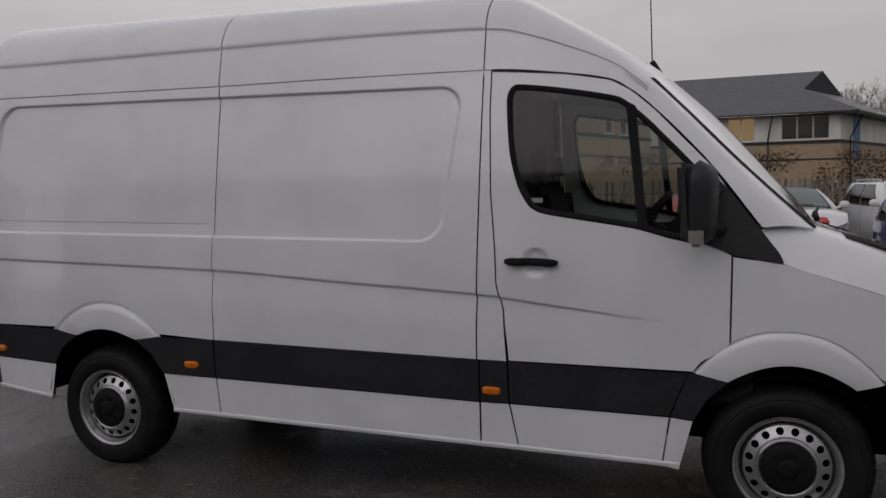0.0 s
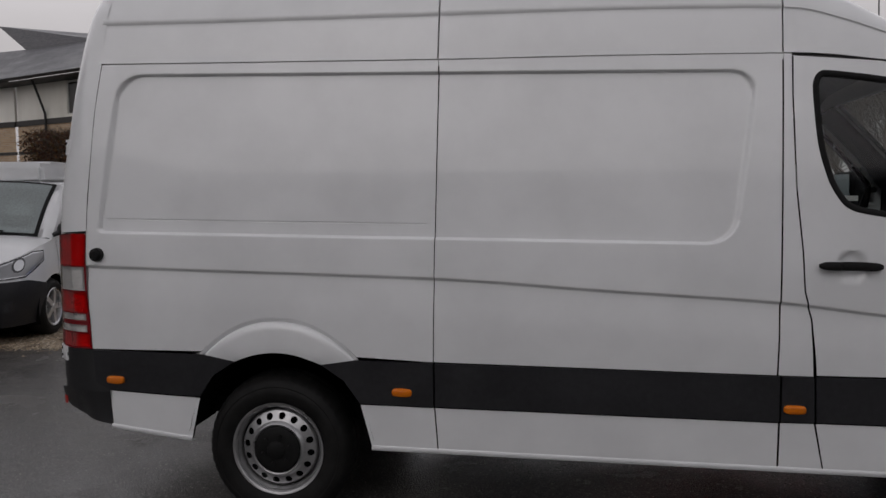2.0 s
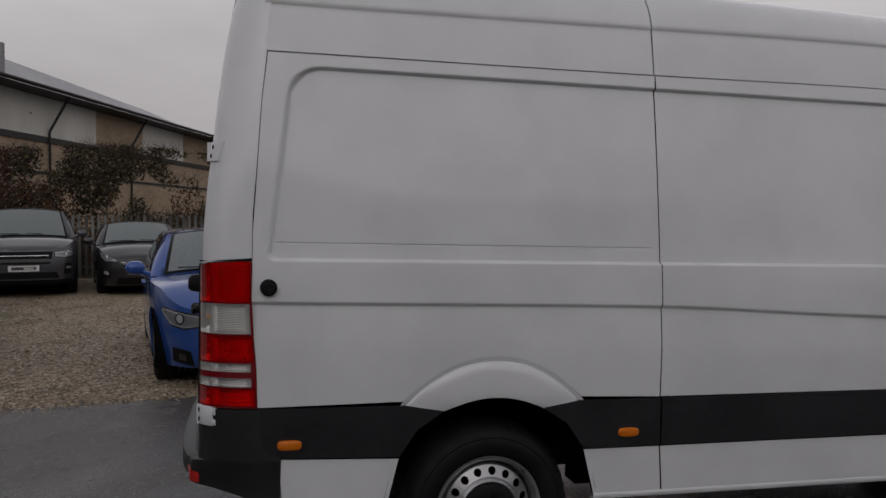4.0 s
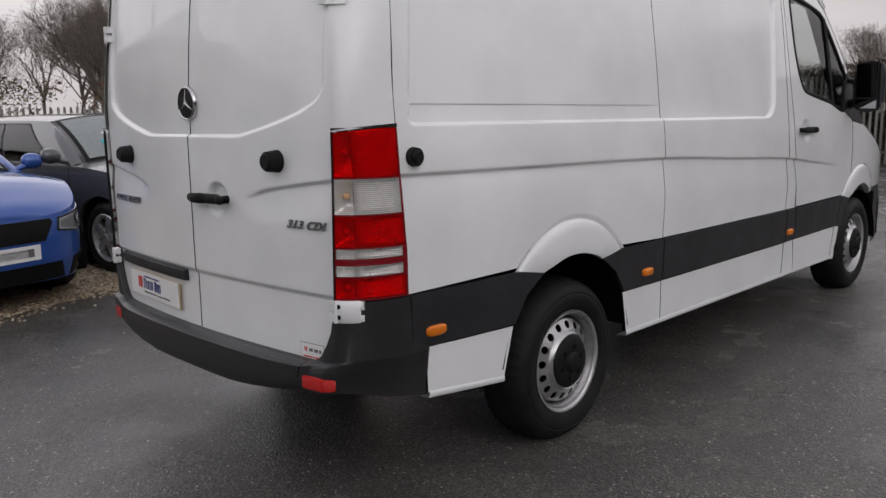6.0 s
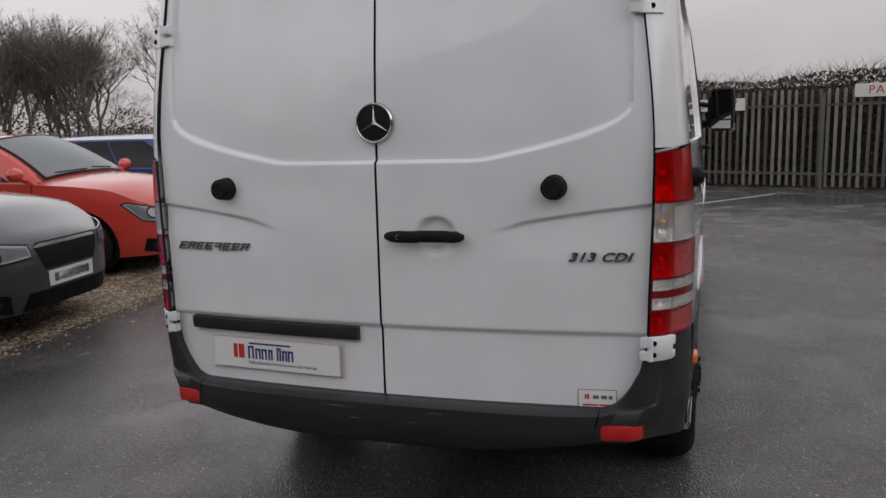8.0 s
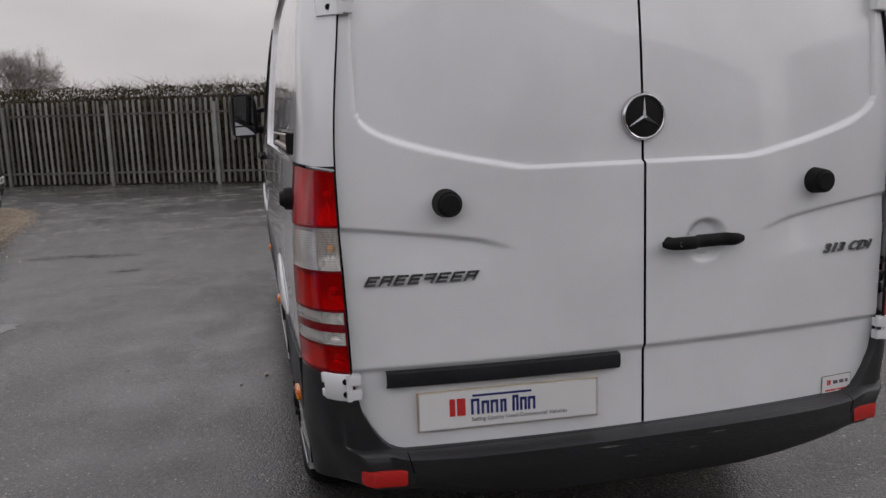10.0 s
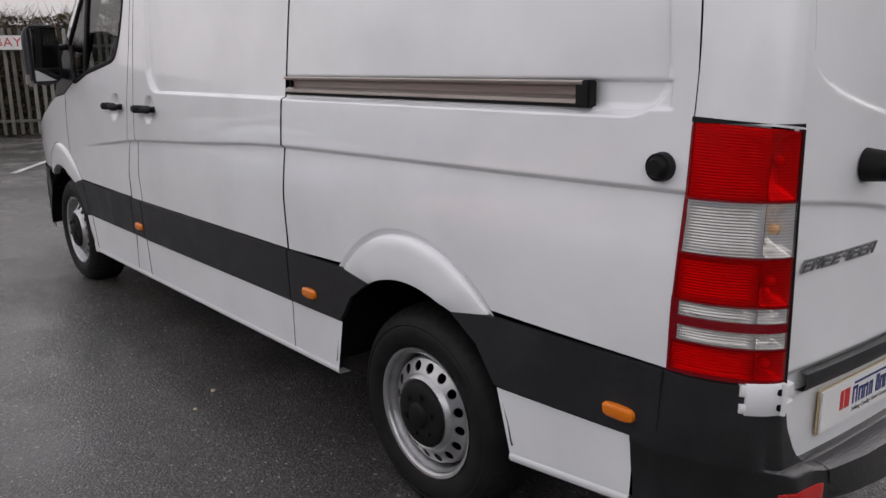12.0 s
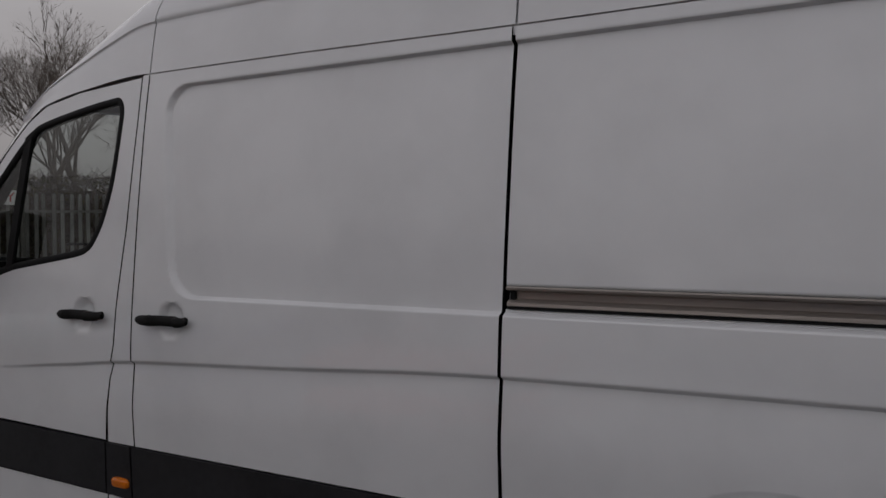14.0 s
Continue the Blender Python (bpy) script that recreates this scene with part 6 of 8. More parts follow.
def small_van(L, W, H, wb, **more):
    c = sized(L, W, H, wb, 0.86, top=[(-L / 2, 1.08), (0.0, 1.08), (L / 2 - 1.0, 1.06), (L / 2 - 0.4, 0.98), (L / 2 - 0.1, 0.86), (L / 2, 0.82)],
              screen=(L / 2 - 0.85, L / 2 - 1.5), back=(-L / 2 + 0.02, -L / 2 + 0.12), windows=[(0.03, 0.24, 0.24, 0.13)], seams=[L / 2 - 0.95, L / 2 - 1.95, L / 2 - 2.85], handles=[L / 2 - 1.8, L / 2 - 2.05],
              roofw=0.84, blank=1.0, crown=0.05, rake=0.22, mirror_mat=PLASTIC, handle_mat=PLASTIC, r=0.31, n=5.0)
    c["face"] = [
        ("front_bumper", PLASTIC, "dark grey plastic bumper", [(0.0, 0.19), (1.32, 0.2), (1.32, 0.6), (1.0, 0.66), (0.7, 0.66), (0.45, 0.58), (0.0, 0.58)]),
        ("headlamp", LAMPCAR, "large clear headlamp", [(0.52, 0.67), (0.95, 0.69), (1.24, 0.84), (1.22, 0.95), (1.0, 0.95), (0.65, 0.84)]),
        ("grille", GRILLE, "", [(0.0, 0.64), (0.42, 0.64), (0.46, 0.74), (0.0, 0.74)]),
        ("plate", PLATE, "plain white plate", [(0.0, 0.4), (0.26, 0.4), (0.26, 0.51), (0.0, 0.51)]),
        ("fog_lamp", LAMPCAR, "", [(0.72, 0.36), (0.82, 0.36), (0.83, 0.45), (0.72, 0.45)]),
        ("side_strip", PLASTIC, "dark plastic rubbing strip", [(2.0, 0.55), (3.7, 0.58), (3.7, 0.66), (2.02, 0.64)]),
    ]
    c.update(more)
    return c


def parked(x, y, turn):
    """A place for a car whose nose points down -y, turned in degrees."""
    return pose(x, y, 0, 0, 0, -90 + turn)


TURN = 9
make_car("blue_hatchback", "bright blue metallic hatchback parked on gravel", parked(-1.3, 5.36, TURN), BLUECAR,
    hatch(4.32, 1.77, 1.43, 2.69, 0.78, 0.75, 0.93, 0.93, spokes=10, rake=0.1, face=face(0.78, 0.52, 0.68, 0.74, grille=(0, 0.38))))
grey_hatch = make_car("grey_hatchback", "dark grey metallic hatchback parked on gravel", parked(0.82, 5.7, TURN), GREYCAR,
    hatch(4.37, 1.8, 1.44, 2.65, 0.88, 0.7, 0.96, 0.97, face=face(0.8, 0.5, 0.7, 0.78, grille=(0, 0.36), chrome=True), r=0.325))
make_car("red_hatchback", "red hatchback parked on gravel", parked(3.4, 6.3, TURN), REDCAR, hatch(4.2, 1.76, 1.46, face=face(0.78, 0.5, 0.66, 0.76)))
make_car("blue_saloon", "deep blue metallic saloon parked on gravel", parked(6.5, 6.6, TURN), NAVYCAR,
    hatch(4.6, 1.83, 1.4, 2.8, 0.88, 0.68, 0.89, 0.93, face=face(0.82, 0.36, 0.7, 0.77, grille=(0, 0.42)), spokes=10))
make_car("pale_green_small_car", "pale green-blue small car with round lamps", parked(8.8, 6.5, TURN), MINTCAR,
    hatch(3.85, 1.72, 1.4, 2.5, 0.76, 0.75, 0.94, 0.96, n=3.2, face=[
        ("grille", GRILLE, "black grille", [(0.0, 0.55), (0.36, 0.57), (0.34, 0.72), (0.0, 0.73)]),
        ("headlamp", LAMPCAR, "round clear headlamp", [(0.66 + 0.14 * math.cos(a), 0.77 + 0.1 * math.sin(a)) for a in np.linspace(0, 2 * math.pi, 14, endpoint=False)]),
        ("intake", GRILLE, "", [(0.0, 0.25), (0.5, 0.25), (0.5, 0.4), (0.0, 0.4)]),
        ("fog_lamp", LAMPCAR, "", [(0.74, 0.36), (0.86, 0.36), (0.86, 0.46), (0.74, 0.46)])]))
make_car("dark_compact_suv", "dark bronze-grey compact estate car on gravel", parked(11.65, 7.55, TURN), BROWNCAR,
    hatch(4.45, 1.85, 1.62, 2.67, 0.9, 0.8, 1.02, 1.06, r=0.35, sill=0.26, face=face(0.82, 0.56, 0.84, 0.92)))
make_car("grey_estate_suv", "grey metallic sport utility car facing the yard", parked(-5.75, 14.4, 13), GREYCAR,
    hatch(4.6, 1.92, 1.74, 2.74, 0.9, 0.97, 1.1, 1.16, r=0.365, sill=0.28, spokes=10, rake=0.06, n=5.0, crown=0.05, face=[
        ("grille", GRILLE, "black grille between the headlamps", [(0.0, 0.75), (0.47, 0.75), (0.5, 0.89), (0.0, 0.89)]),
        ("grille_bar", CHROMECAR, "", [(0.0, 0.808), (0.42, 0.808), (0.42, 0.82), (0.0, 0.82)]),
        ("headlamp", LAMPCAR, "clear headlamp", [(0.52, 0.78), (0.53, 0.89), (0.84, 0.92), (1.02, 0.9), (1.0, 0.81), (0.8, 0.77)]),
        ("bumper_slot", GRILLE, "", [(0.0, 0.655), (0.44, 0.655), (0.46, 0.69), (0.0, 0.69)]),
        ("plate", PLATE, "plain white plate", [(0.0, 0.52), (0.26, 0.52), (0.26, 0.63), (0.0, 0.63)]),
        ("plate_bars", INKGREY, "", [(0.0, 0.545), (0.21, 0.545), (0.21, 0.605), (0.0, 0.605)]),
        ("intake", GRILLE, "black lower intake", [(0.0, 0.38), (0.62, 0.38), (0.56, 0.5), (0.0, 0.5)]),
        ("bumper_skirt", GRILLE, "black plastic bumper skirt", [(0.0, 0.27), (0.98, 0.28), (0.94, 0.36), (0.0, 0.35)]),
        ("fog_surround", GRILLE, "", [(0.7, 0.45), (0.88, 0.46), (0.92, 0.66), (0.72, 0.66)]),
        ("fog_lamp", BOWLCAR, "", [(0.74, 0.56), (0.88, 0.56), (0.89, 0.6), (0.74, 0.6)])]))
make_car("black_hatchback", "black hatchback parked by the fence", parked(-3.55, 14.4, 12), DARKCAR, hatch(4.3, 1.78, 1.47, noseh=0.76, rake=0.1, face=[
    ("grille", GRILLE, "black grille under a chrome wing", [(0.0, 0.5), (0.34, 0.52), (0.42, 0.66), (0.0, 0.63)]),
    ("chrome_bar", CHROMECAR, "chrome grille bar", [(0.0, 0.6), (0.4, 0.635), (0.44, 0.675), (0.0, 0.635)]),
    ("headlamp", LAMPCAR, "swept-back clear headlamp", [(0.47, 0.68), (0.5, 0.73), (0.86, 0.86), (1.02, 0.88), (0.98, 0.79), (0.78, 0.69)]),
    ("plate", PLATE, "plain white plate", [(0.0, 0.44), (0.26, 0.44), (0.26, 0.54), (0.0, 0.54)]),
    ("plate_bars", INKGREY, "", [(0.0, 0.46), (0.21, 0.46), (0.21, 0.52), (0.0, 0.52)]),
    ("intake", GRILLE, "black lower intake", [(0.0, 0.24), (0.55, 0.24), (0.5, 0.38), (0.0, 0.38)]),
    ("fog_surround", GRILLE, "", [(0.64, 0.38), (0.9, 0.42), (0.88, 0.54), (0.66, 0.5)]),
    ("fog_lamp", BOWLCAR, "", [(0.68, 0.42), (0.86, 0.445), (0.82, 0.5), (0.7, 0.49)])]))
make_car("white_hatchback", "white hatchback parked in the back row", parked(4.5, 13.2, TURN), WHITECAR, hatch(4.3, 1.8, 1.43, face=face(0.8, 0.5, 0.7, 0.78)))
make_car("white_estate_car", "white estate car with roof rails", parked(6.85, 12.8, TURN), WHITECAR, hatch(4.55, 1.84, 1.52, 2.65, 0.9, 0.8, 1.0, 1.0, r=0.33, rails=CHROMECAR, face=face(0.82, 0.54, 0.8, 0.88)))
make_car("red_family_car", "red family car parked in the back row", parked(8.8, 13.0, TURN), REDCAR, hatch(4.3, 1.8, 1.55, face=face(0.8, 0.5, 0.7, 0.8)))

near_van = make_car("small_white_van", "small white van with dark bumper and price on windscreen", parked(-5.18, 4.4, 11), WHITECAR, small_van(3.9, 1.83, 1.72, 2.31), "van", "small vans")
for x, y in ((-6.3, 8.75), (-7.75, 13.5)):
    make_car("small_white_van", "small white van parked on gravel", parked(x, y, 14), WHITECAR, small_van(4.4, 1.83, 1.84, 2.66, handles=[0.45, 0.1]), "van", "small vans")

# price writing inside the screens
def on_screen(name, row, col):
    """A frame just inside a windscreen: x to the right as seen from the front, y up."""
    r = SCREENS[name]
    right, up = (r[row][col + 1] - r[row][col - 1]).normalized(), (r[row + 1][col] - r[row - 1][col]).normalized()
    n = right.cross(up).normalized()
    m = Matrix((right, n.cross(right), n)).transposed().to_4x4()
    m.translation = r[row][col] - n * 0.012
    return m


part("roof_unit", Build().box((-0.75, -0.55, 1.66), (0.45, 0.55, 1.9), bevel=0.05).box((-0.7, -0.5, 1.89), (0.1, 0.5, 1.93), bevel=0.015).mesh("roof_unit", WHITECAR), near_van, "white box unit on the roof")
lettering("£7450", 0.14, PLATE, on_screen("small_white_van", 4, 10), near_van, "price", 0.002, 1.2)
part("price_card", Build().box((-0.16, -0.09, 0), (0.1, 0.08, 0.003)).mesh("price_card", PLATE), near_van, at=on_screen("small_white_van", 3, 12))
TEAL = material("teal_card", (0.02, 0.3, 0.34), 0.6)
card = part("price_card", Build().box((-0.28, -0.07, 0), (0.28, 0.04, 0.003)).mesh("price_card", TEAL), grey_hatch, "teal price card inside the windscreen", at=on_screen("grey_hatchback", 2, 5))
for k in range(4):
    part("white_mark", Build().box((-0.2 + 0.11 * k, 0.06, 0.0), (-0.13 + 0.11 * k, 0.17, 0.003)).mesh("white_mark", PLATE), card)


# ---- yard: ground, gravel, markings ----
def ground_z(x, y):
    return -0.14 * smooth01(4.0, 15.0, x)


def wet_asphalt():
    """Dark rolled asphalt under a broken film of rain water."""
    m = material("wet_asphalt", (0.05, 0.05, 0.05), 0.6)
    v = coords(m)
    drift = coords(m, (1.0, 0.45, 1.0))

    def math_node(op, a, b=None):
        q = node(m, "ShaderNodeMath")
        q.operation = op
        for k, value in enumerate((a, b)):
            if isinstance(value, (int, float)):
                q.inputs[k].default_value = value
            elif value is not None:
                link(m, value, q.inputs[k])
        return q.outputs[0]

    broad, mid = noisy(m, 0.4, 2.0, drift), noisy(m, 1.9, 4.0, v, 0.55)
    grit = node(m, "ShaderNodeTexVoronoi", Scale=130.0)
    link(m, v, grit.inputs["Vector"])
    stones = ramp(m, grit.outputs["Color"], [(0.2, (0.036, 0.035, 0.033)), (0.6, (0.07, 0.066, 0.062)), (0.88, (0.12, 0.114, 0.107)), (0.97, (0.38, 0.36, 0.335))])
    both = math_node("MULTIPLY", math_node("ADD", broad, mid), 0.5)
    # wetter hollows are darker and slicker than the drying crowns
    damp = ramp(m, both, [(0.36, (0.7, 0.7, 0.7)), (0.46, (0.92, 0.92, 0.92)), (0.54, (1.15, 1.14, 1.13)), (0.64, (1.55, 1.53, 1.5))])
    mul = node(m, "ShaderNodeMix")
    mul.data_type, mul.blend_type = "RGBA", "MULTIPLY"
    mul.inputs["Factor"].default_value = 1.0
    link(m, stones, mul.inputs["A"])
    link(m, damp, mul.inputs["B"])
    link(m, mul.outputs["Result"], bsdf(m).inputs["Base Color"])
    lumps = node(m, "ShaderNodeTexVoronoi", Scale=120.0)
    lumps.feature = "SMOOTH_F1"
    link(m, v, lumps.inputs["Vector"])
    relief = math_node("SUBTRACT", math_node("MULTIPLY", noisy(m, 160, 2.0, v, 0.6), 0.5), lumps.outputs["Distance"])
    n = node(m, "ShaderNodeBump", Strength=0.7, Distance=0.01)
    link(m, relief, n.inputs["Height"])
    link(m, n.outputs["Normal"], bsdf(m).inputs["Normal"])
    # the water film
    link(m, ramp(m, both, [(0.38, (1.0,) * 3), (0.5, (0.85,) * 3), (0.62, (0.5,) * 3)]), bsdf(m).inputs["Coat Weight"])
    link(m, ramp(m, both, [(0.38, (0.08,) * 3), (0.48, (0.16,) * 3), (0.62, (0.32,) * 3)]), bsdf(m).inputs["Coat Roughness"])
    bsdf(m).inputs["Coat IOR"].default_value = 1.36
    film = node(m, "ShaderNodeBump", Distance=0.006)
    link(m, ramp(m, both, [(0.38, (0.22,) * 3), (0.62, (0.6,) * 3)]), film.inputs["Strength"])
    link(m, math_node("ADD", math_node("MULTIPLY", relief, 0.8), noisy(m, 38, 3.0, v, 0.6)), film.inputs["Height"])
    link(m, film.outputs["Normal"], bsdf(m).inputs["Coat Normal"])
    bsdf(m).inputs["Specular IOR Level"].default_value = 0.35
    return m


ASPHALT = wet_asphalt()
xs = sorted(set([-400, -150, -60] + list(range(-30, 42, 2)) + [60, 150, 400]))
ground = part("ground", Build().grid([[(x, y, ground_z(x, y)) for x in xs] for y in (-400, -150, -60, -30, -15, -8, -4, 0, 4, 8, 15, 30, 60, 150, 400)]).mesh("ground", ASPHALT), None)
tagged(ground, "wet dark grey asphalt yard with puddled patches", "ground", kind="structure")

EDGE_Y = curve([(-14, 2.0), (-4.2, 2.67), (-2.0, 2.95), (-1.25, 3.1), (-0.4, 3.45), (0.8, 3.5), (3.7, 3.8), (8.0, 4.3), (11.0, 4.72), (12.6, 5.2), (13.2, 5.7)])


def wet_gravel():
    """Small rounded stones in buff and grey, mossy and leaf-stained in patches."""
    m = material("wet_gravel", (0.2, 0.16, 0.11), 0.7)
    v = coords(m)
    cells = node(m, "ShaderNodeTexVoronoi", Scale=42.0)
    link(m, v, cells.inputs["Vector"])
    stones = ramp(m, cells.outputs["Color"], [(0.15, (0.06, 0.047, 0.034)), (0.4, (0.18, 0.135, 0.088)), (0.65, (0.3, 0.235, 0.16)), (0.85, (0.5, 0.43, 0.34))])
    moss = ramp(m, noisy(m, 0.9, 5.0, v, 0.6), [(0.34, (0.78, 0.72, 0.66)), (0.46, (1.2, 1.17, 1.12)), (0.56, (1.3, 1.3, 1.3)), (0.66, (0.82, 0.92, 0.66))])
    mul = node(m, "ShaderNodeMix")
    mul.data_type, mul.blend_type = "RGBA", "MULTIPLY"
    mul.inputs["Factor"].default_value = 1.0
    link(m, stones, mul.inputs["A"])
    link(m, moss, mul.inputs["B"])
    link(m, mul.outputs["Result"], bsdf(m).inputs["Base Color"])
    link(m, ramp(m, noisy(m, 12, 3.0, v), [(0.35, (0.4,) * 3), (0.65, (0.85,) * 3)]), bsdf(m).inputs["Roughness"])
    n = node(m, "ShaderNodeBump", Strength=1.0, Distance=0.02)
    n.invert = True
    link(m, cells.outputs["Distance"], n.inputs["Height"])
    link(m, n.outputs["Normal"], bsdf(m).inputs["Normal"])
    return m


GRAVEL = wet_gravel()
STONE = material("gravel_stone", (0.25, 0.22, 0.18), 0.6)
isl = node(STONE, "ShaderNodeNewGeometry")
link(STONE, ramp(STONE, isl.outputs["Random Per Island"], [(0.0, (0.08, 0.062, 0.045)), (0.35, (0.2, 0.15, 0.1)), (0.7, (0.33, 0.26, 0.18)), (1.0, (0.52, 0.45, 0.36))]), bsdf(STONE).inputs["Base Color"])
rows = []
for x in np.linspace(-14, 13.2, 69):
    y0 = EDGE_Y(x) + 0.06 * noise.noise((x * 1.7, 0, 0)) + 0.03 * noise.noise((x * 7, 3, 0))
    far = 17.0 if x < 12.4 else 17.0 - (x - 12.4) * 9
    rows.append([(x, y0 + (far - y0) * q, ground_z(x, 0) + (0.012 if q > 0 else -0.01) + 0.02 * q + 0.015 * noise.noise((x * 0.8, y0 + q * 14, 1))) for q in (0, 0.006, 0.02, 0.06, 0.12, 0.2, 0.35, 0.6, 1.0)])
gravel = part("gravel_bed", Build().grid(rows).mesh("gravel_bed", GRAVEL), None)
tagged(gravel, "pale brown wet gravel parking strip", "gravel", kind="structure")
rng = random.Random(5)
v, f = [], []
for k in range(34000):
    x = rng.uniform(-9, 13.0)
    q = rng.random() ** 1.8
    y = EDGE_Y(x) - 0.05 + q * 9.5 + (rng.gauss(0, 0.05) if q < 0.02 else 0)
    if rng.random() < 0.006:
        y = EDGE_Y(x) - abs(rng.gauss(0, 0.25))
    r = rng.uniform(0.006, 0.016) * (1 + 0.5 * q)
    z = ground_z(x, y) + 0.012 + 0.02 * q
    if y < EDGE_Y(x):
        z = ground_z(x, y)
    n = len(v)
    a = rng.uniform(0, 6.28)
    for i in range(4):
        rr = r * rng.uniform(0.7, 1.25)
        v.append((x + rr * math.cos(a + i * 1.57), y + rr * math.sin(a + i * 1.57), z + r * rng.uniform(-0.1, 0.25)))
    v.append((x + rng.uniform(-0.3, 0.3) * r, y + rng.uniform(-0.3, 0.3) * r, z + r * rng.uniform(0.6, 1.0)))
    f += [[n, n + 1, n + 4], [n + 1, n + 2, n + 4], [n + 2, n + 3, n + 4], [n + 3, n, n + 4]]
tagged(part("gravel_stones", mesh_of("gravel_stones", v, f, STONE, False), None), "loose pale gravel stones", "gravel", kind="stuff")
DEADLEAF = material("dead_leaf", (0.09, 0.045, 0.025), 0.6)
isl = node(DEADLEAF, "ShaderNodeNewGeometry")
link(DEADLEAF, ramp(DEADLEAF, isl.outputs["Random Per Island"], [(0.0, (0.03, 0.018, 0.012)), (0.6, (0.1, 0.05, 0.025)), (1.0, (0.22, 0.12, 0.06))]), bsdf(DEADLEAF).inputs["Base Color"])
v, f = [], []
for k in range(1500):
    x, q = rng.uniform(-9, 3.5), rng.random()
    y = EDGE_Y(x) + 0.15 + 9 * q
    if noise.noise((x * 0.9, y * 0.9, 4)) < rng.uniform(-0.15, 0.35):
        continue
    a, r, z, n = rng.uniform(0, 6.28), rng.uniform(0.02, 0.045), ground_z(x, y) + 0.03 + 0.02 * q, len(v)
    for d, w, h in ((1.0, 0.0, 0.004), (0.1, 0.55, 0.012), (-1.0, 0.0, 0.0), (0.1, -0.55, 0.016)):
        v.append((x + r * (d * math.cos(a) - w * math.sin(a)), y + r * (d * math.sin(a) + w * math.cos(a)), z + h * rng.uniform(0.3, 1.3)))
    f.append([n, n + 1, n + 2, n + 3])
tagged(part("fallen_leaves", mesh_of("fallen_leaves", v, f, DEADLEAF, False), None), "dark fallen leaves scattered on the gravel", "leaves", kind="stuff")

# standing water and tarred cracks
PUDDLE = material("puddle_water", (0.012, 0.012, 0.014), 0.12)
TAR = grained("tar_crack", (0.008, 0.008, 0.008), (0.02, 0.02, 0.02), 60, (0.2, 0.5), 0.4, 200)
for cx, cy, rx, ry, seed, mat, name, label in ((2.75, 3.05, 0.22, 0.13, 1, PUDDLE, "puddle", "shallow puddle on the asphalt"), (3.05, 2.95, 0.12, 0.1, 2, PUDDLE, "puddle", "shallow puddle on the asphalt"), (6.22, 3.2, 0.09, 0.3, 3, TAR, "asphalt_crack", "dark tarred crack in the asphalt"), (6.1, 2.72, 0.09, 0.26, 4, TAR, "asphalt_crack", "dark tarred crack in the asphalt"), (5.08, 2.4, 0.05, 0.12, 5, TAR, "asphalt_crack", "dark tarred crack in the asphalt")):
    ring = []
    for k in range(40):
        a = 2 * math.pi * k / 40
        q = 1 + 0.75 * noise.noise((seed * 9 + 1.6 * math.cos(a), 1.6 * math.sin(a), 0)) + 0.3 * noise.noise((seed * 5 + 5 * math.cos(a), 5 * math.sin(a), 2))
        ring.append((cx + rx * q * math.cos(a), cy + ry * q * math.sin(a), ground_z(cx, cy) + 0.003))
    tagged(part(name, Build().add(ring + [(cx, cy, ground_z(cx, cy) + 0.004)], [[k, (k + 1) % 40, 40] for k in range(40)]).mesh(name, mat), None), label, "puddle" if mat is PUDDLE else "crack", kind="structure")

LINE = grained("worn_white_line", (0.3, 0.3, 0.29), (0.62, 0.62, 0.6), 30, (0.4, 0.6), 0.1, 200)


def painted_line(a, b, w, label):
    a, b = Vector((*a, 0)), Vector((*b, 0))
    d = (b - a).normalized()
    nrm = Vector((-d.y, d.x, 0)) * w / 2
    rws = []
    for k in range(13):
        p = a.lerp(b, k / 12)
        z = ground_z(p.x, p.y) + 0.005
        rws.append([(p.x + nrm.x, p.y + nrm.y, z), (p.x - nrm.x, p.y - nrm.y, z)])
    tagged(part("road_marking", Build().grid(rws, flip=True).mesh("road_marking", LINE), None), label, "road marking", "bay lines", "structure")


painted_line((9.7, 0.0), (13.3, -2.3), 0.09, "worn white parking bay line")
painted_line((3.36, -4.2), (3.1, -7.5), 0.09, "worn white parking bay line")

# ---- palisade fences ----
ZINC = grained("weathered_galvanised_steel", (0.16, 0.165, 0.16), (0.3, 0.3, 0.285), 9, (0.5, 0.75), 0.15, 60, 0.35, stretch=(1, 1, 0.3))
oi = node(ZINC, "ShaderNodeObjectInfo")
worn = node(ZINC, "ShaderNodeMix")
worn.data_type, worn.blend_type = "RGBA", "MULTIPLY"
worn.inputs["Factor"].default_value = 1.0
link(ZINC, bsdf(ZINC).inputs["Base Color"].links[0].from_socket, worn.inputs["A"])
link(ZINC, ramp(ZINC, oi.outputs["Random"], [(0.0, (0.5, 0.48, 0.44)), (0.5, (0.85, 0.83, 0.8)), (1.0, (1.25, 1.25, 1.22))]), worn.inputs["B"])
link(ZINC, worn.outputs["Result"], bsdf(ZINC).inputs["Base Color"])


def pale_mesh(h):
    """A W-section pale with a pointed, splayed head."""
    b = Build()
    prof = [(-0.034, 0.0), (-0.02, 0.014), (0.0, 0.004), (0.02, 0.014), (0.034, 0.0)]
    rws = [[(x, y + 0.003, z) for x, y in prof] for z in (0.04, h - 0.12, h - 0.06)]
    rws.append([(x * 0.75, y + 0.003, h - 0.02) for x, y in prof])
    rws.append([(x * 0.15, y + 0.003, h) for x, y in prof])
    b.grid(rws, flip=True)
    b.grid([[(x, y - 0.0005, z) for x, y, z in r] for r in rws])
    return b.mesh("pale", ZINC, False)


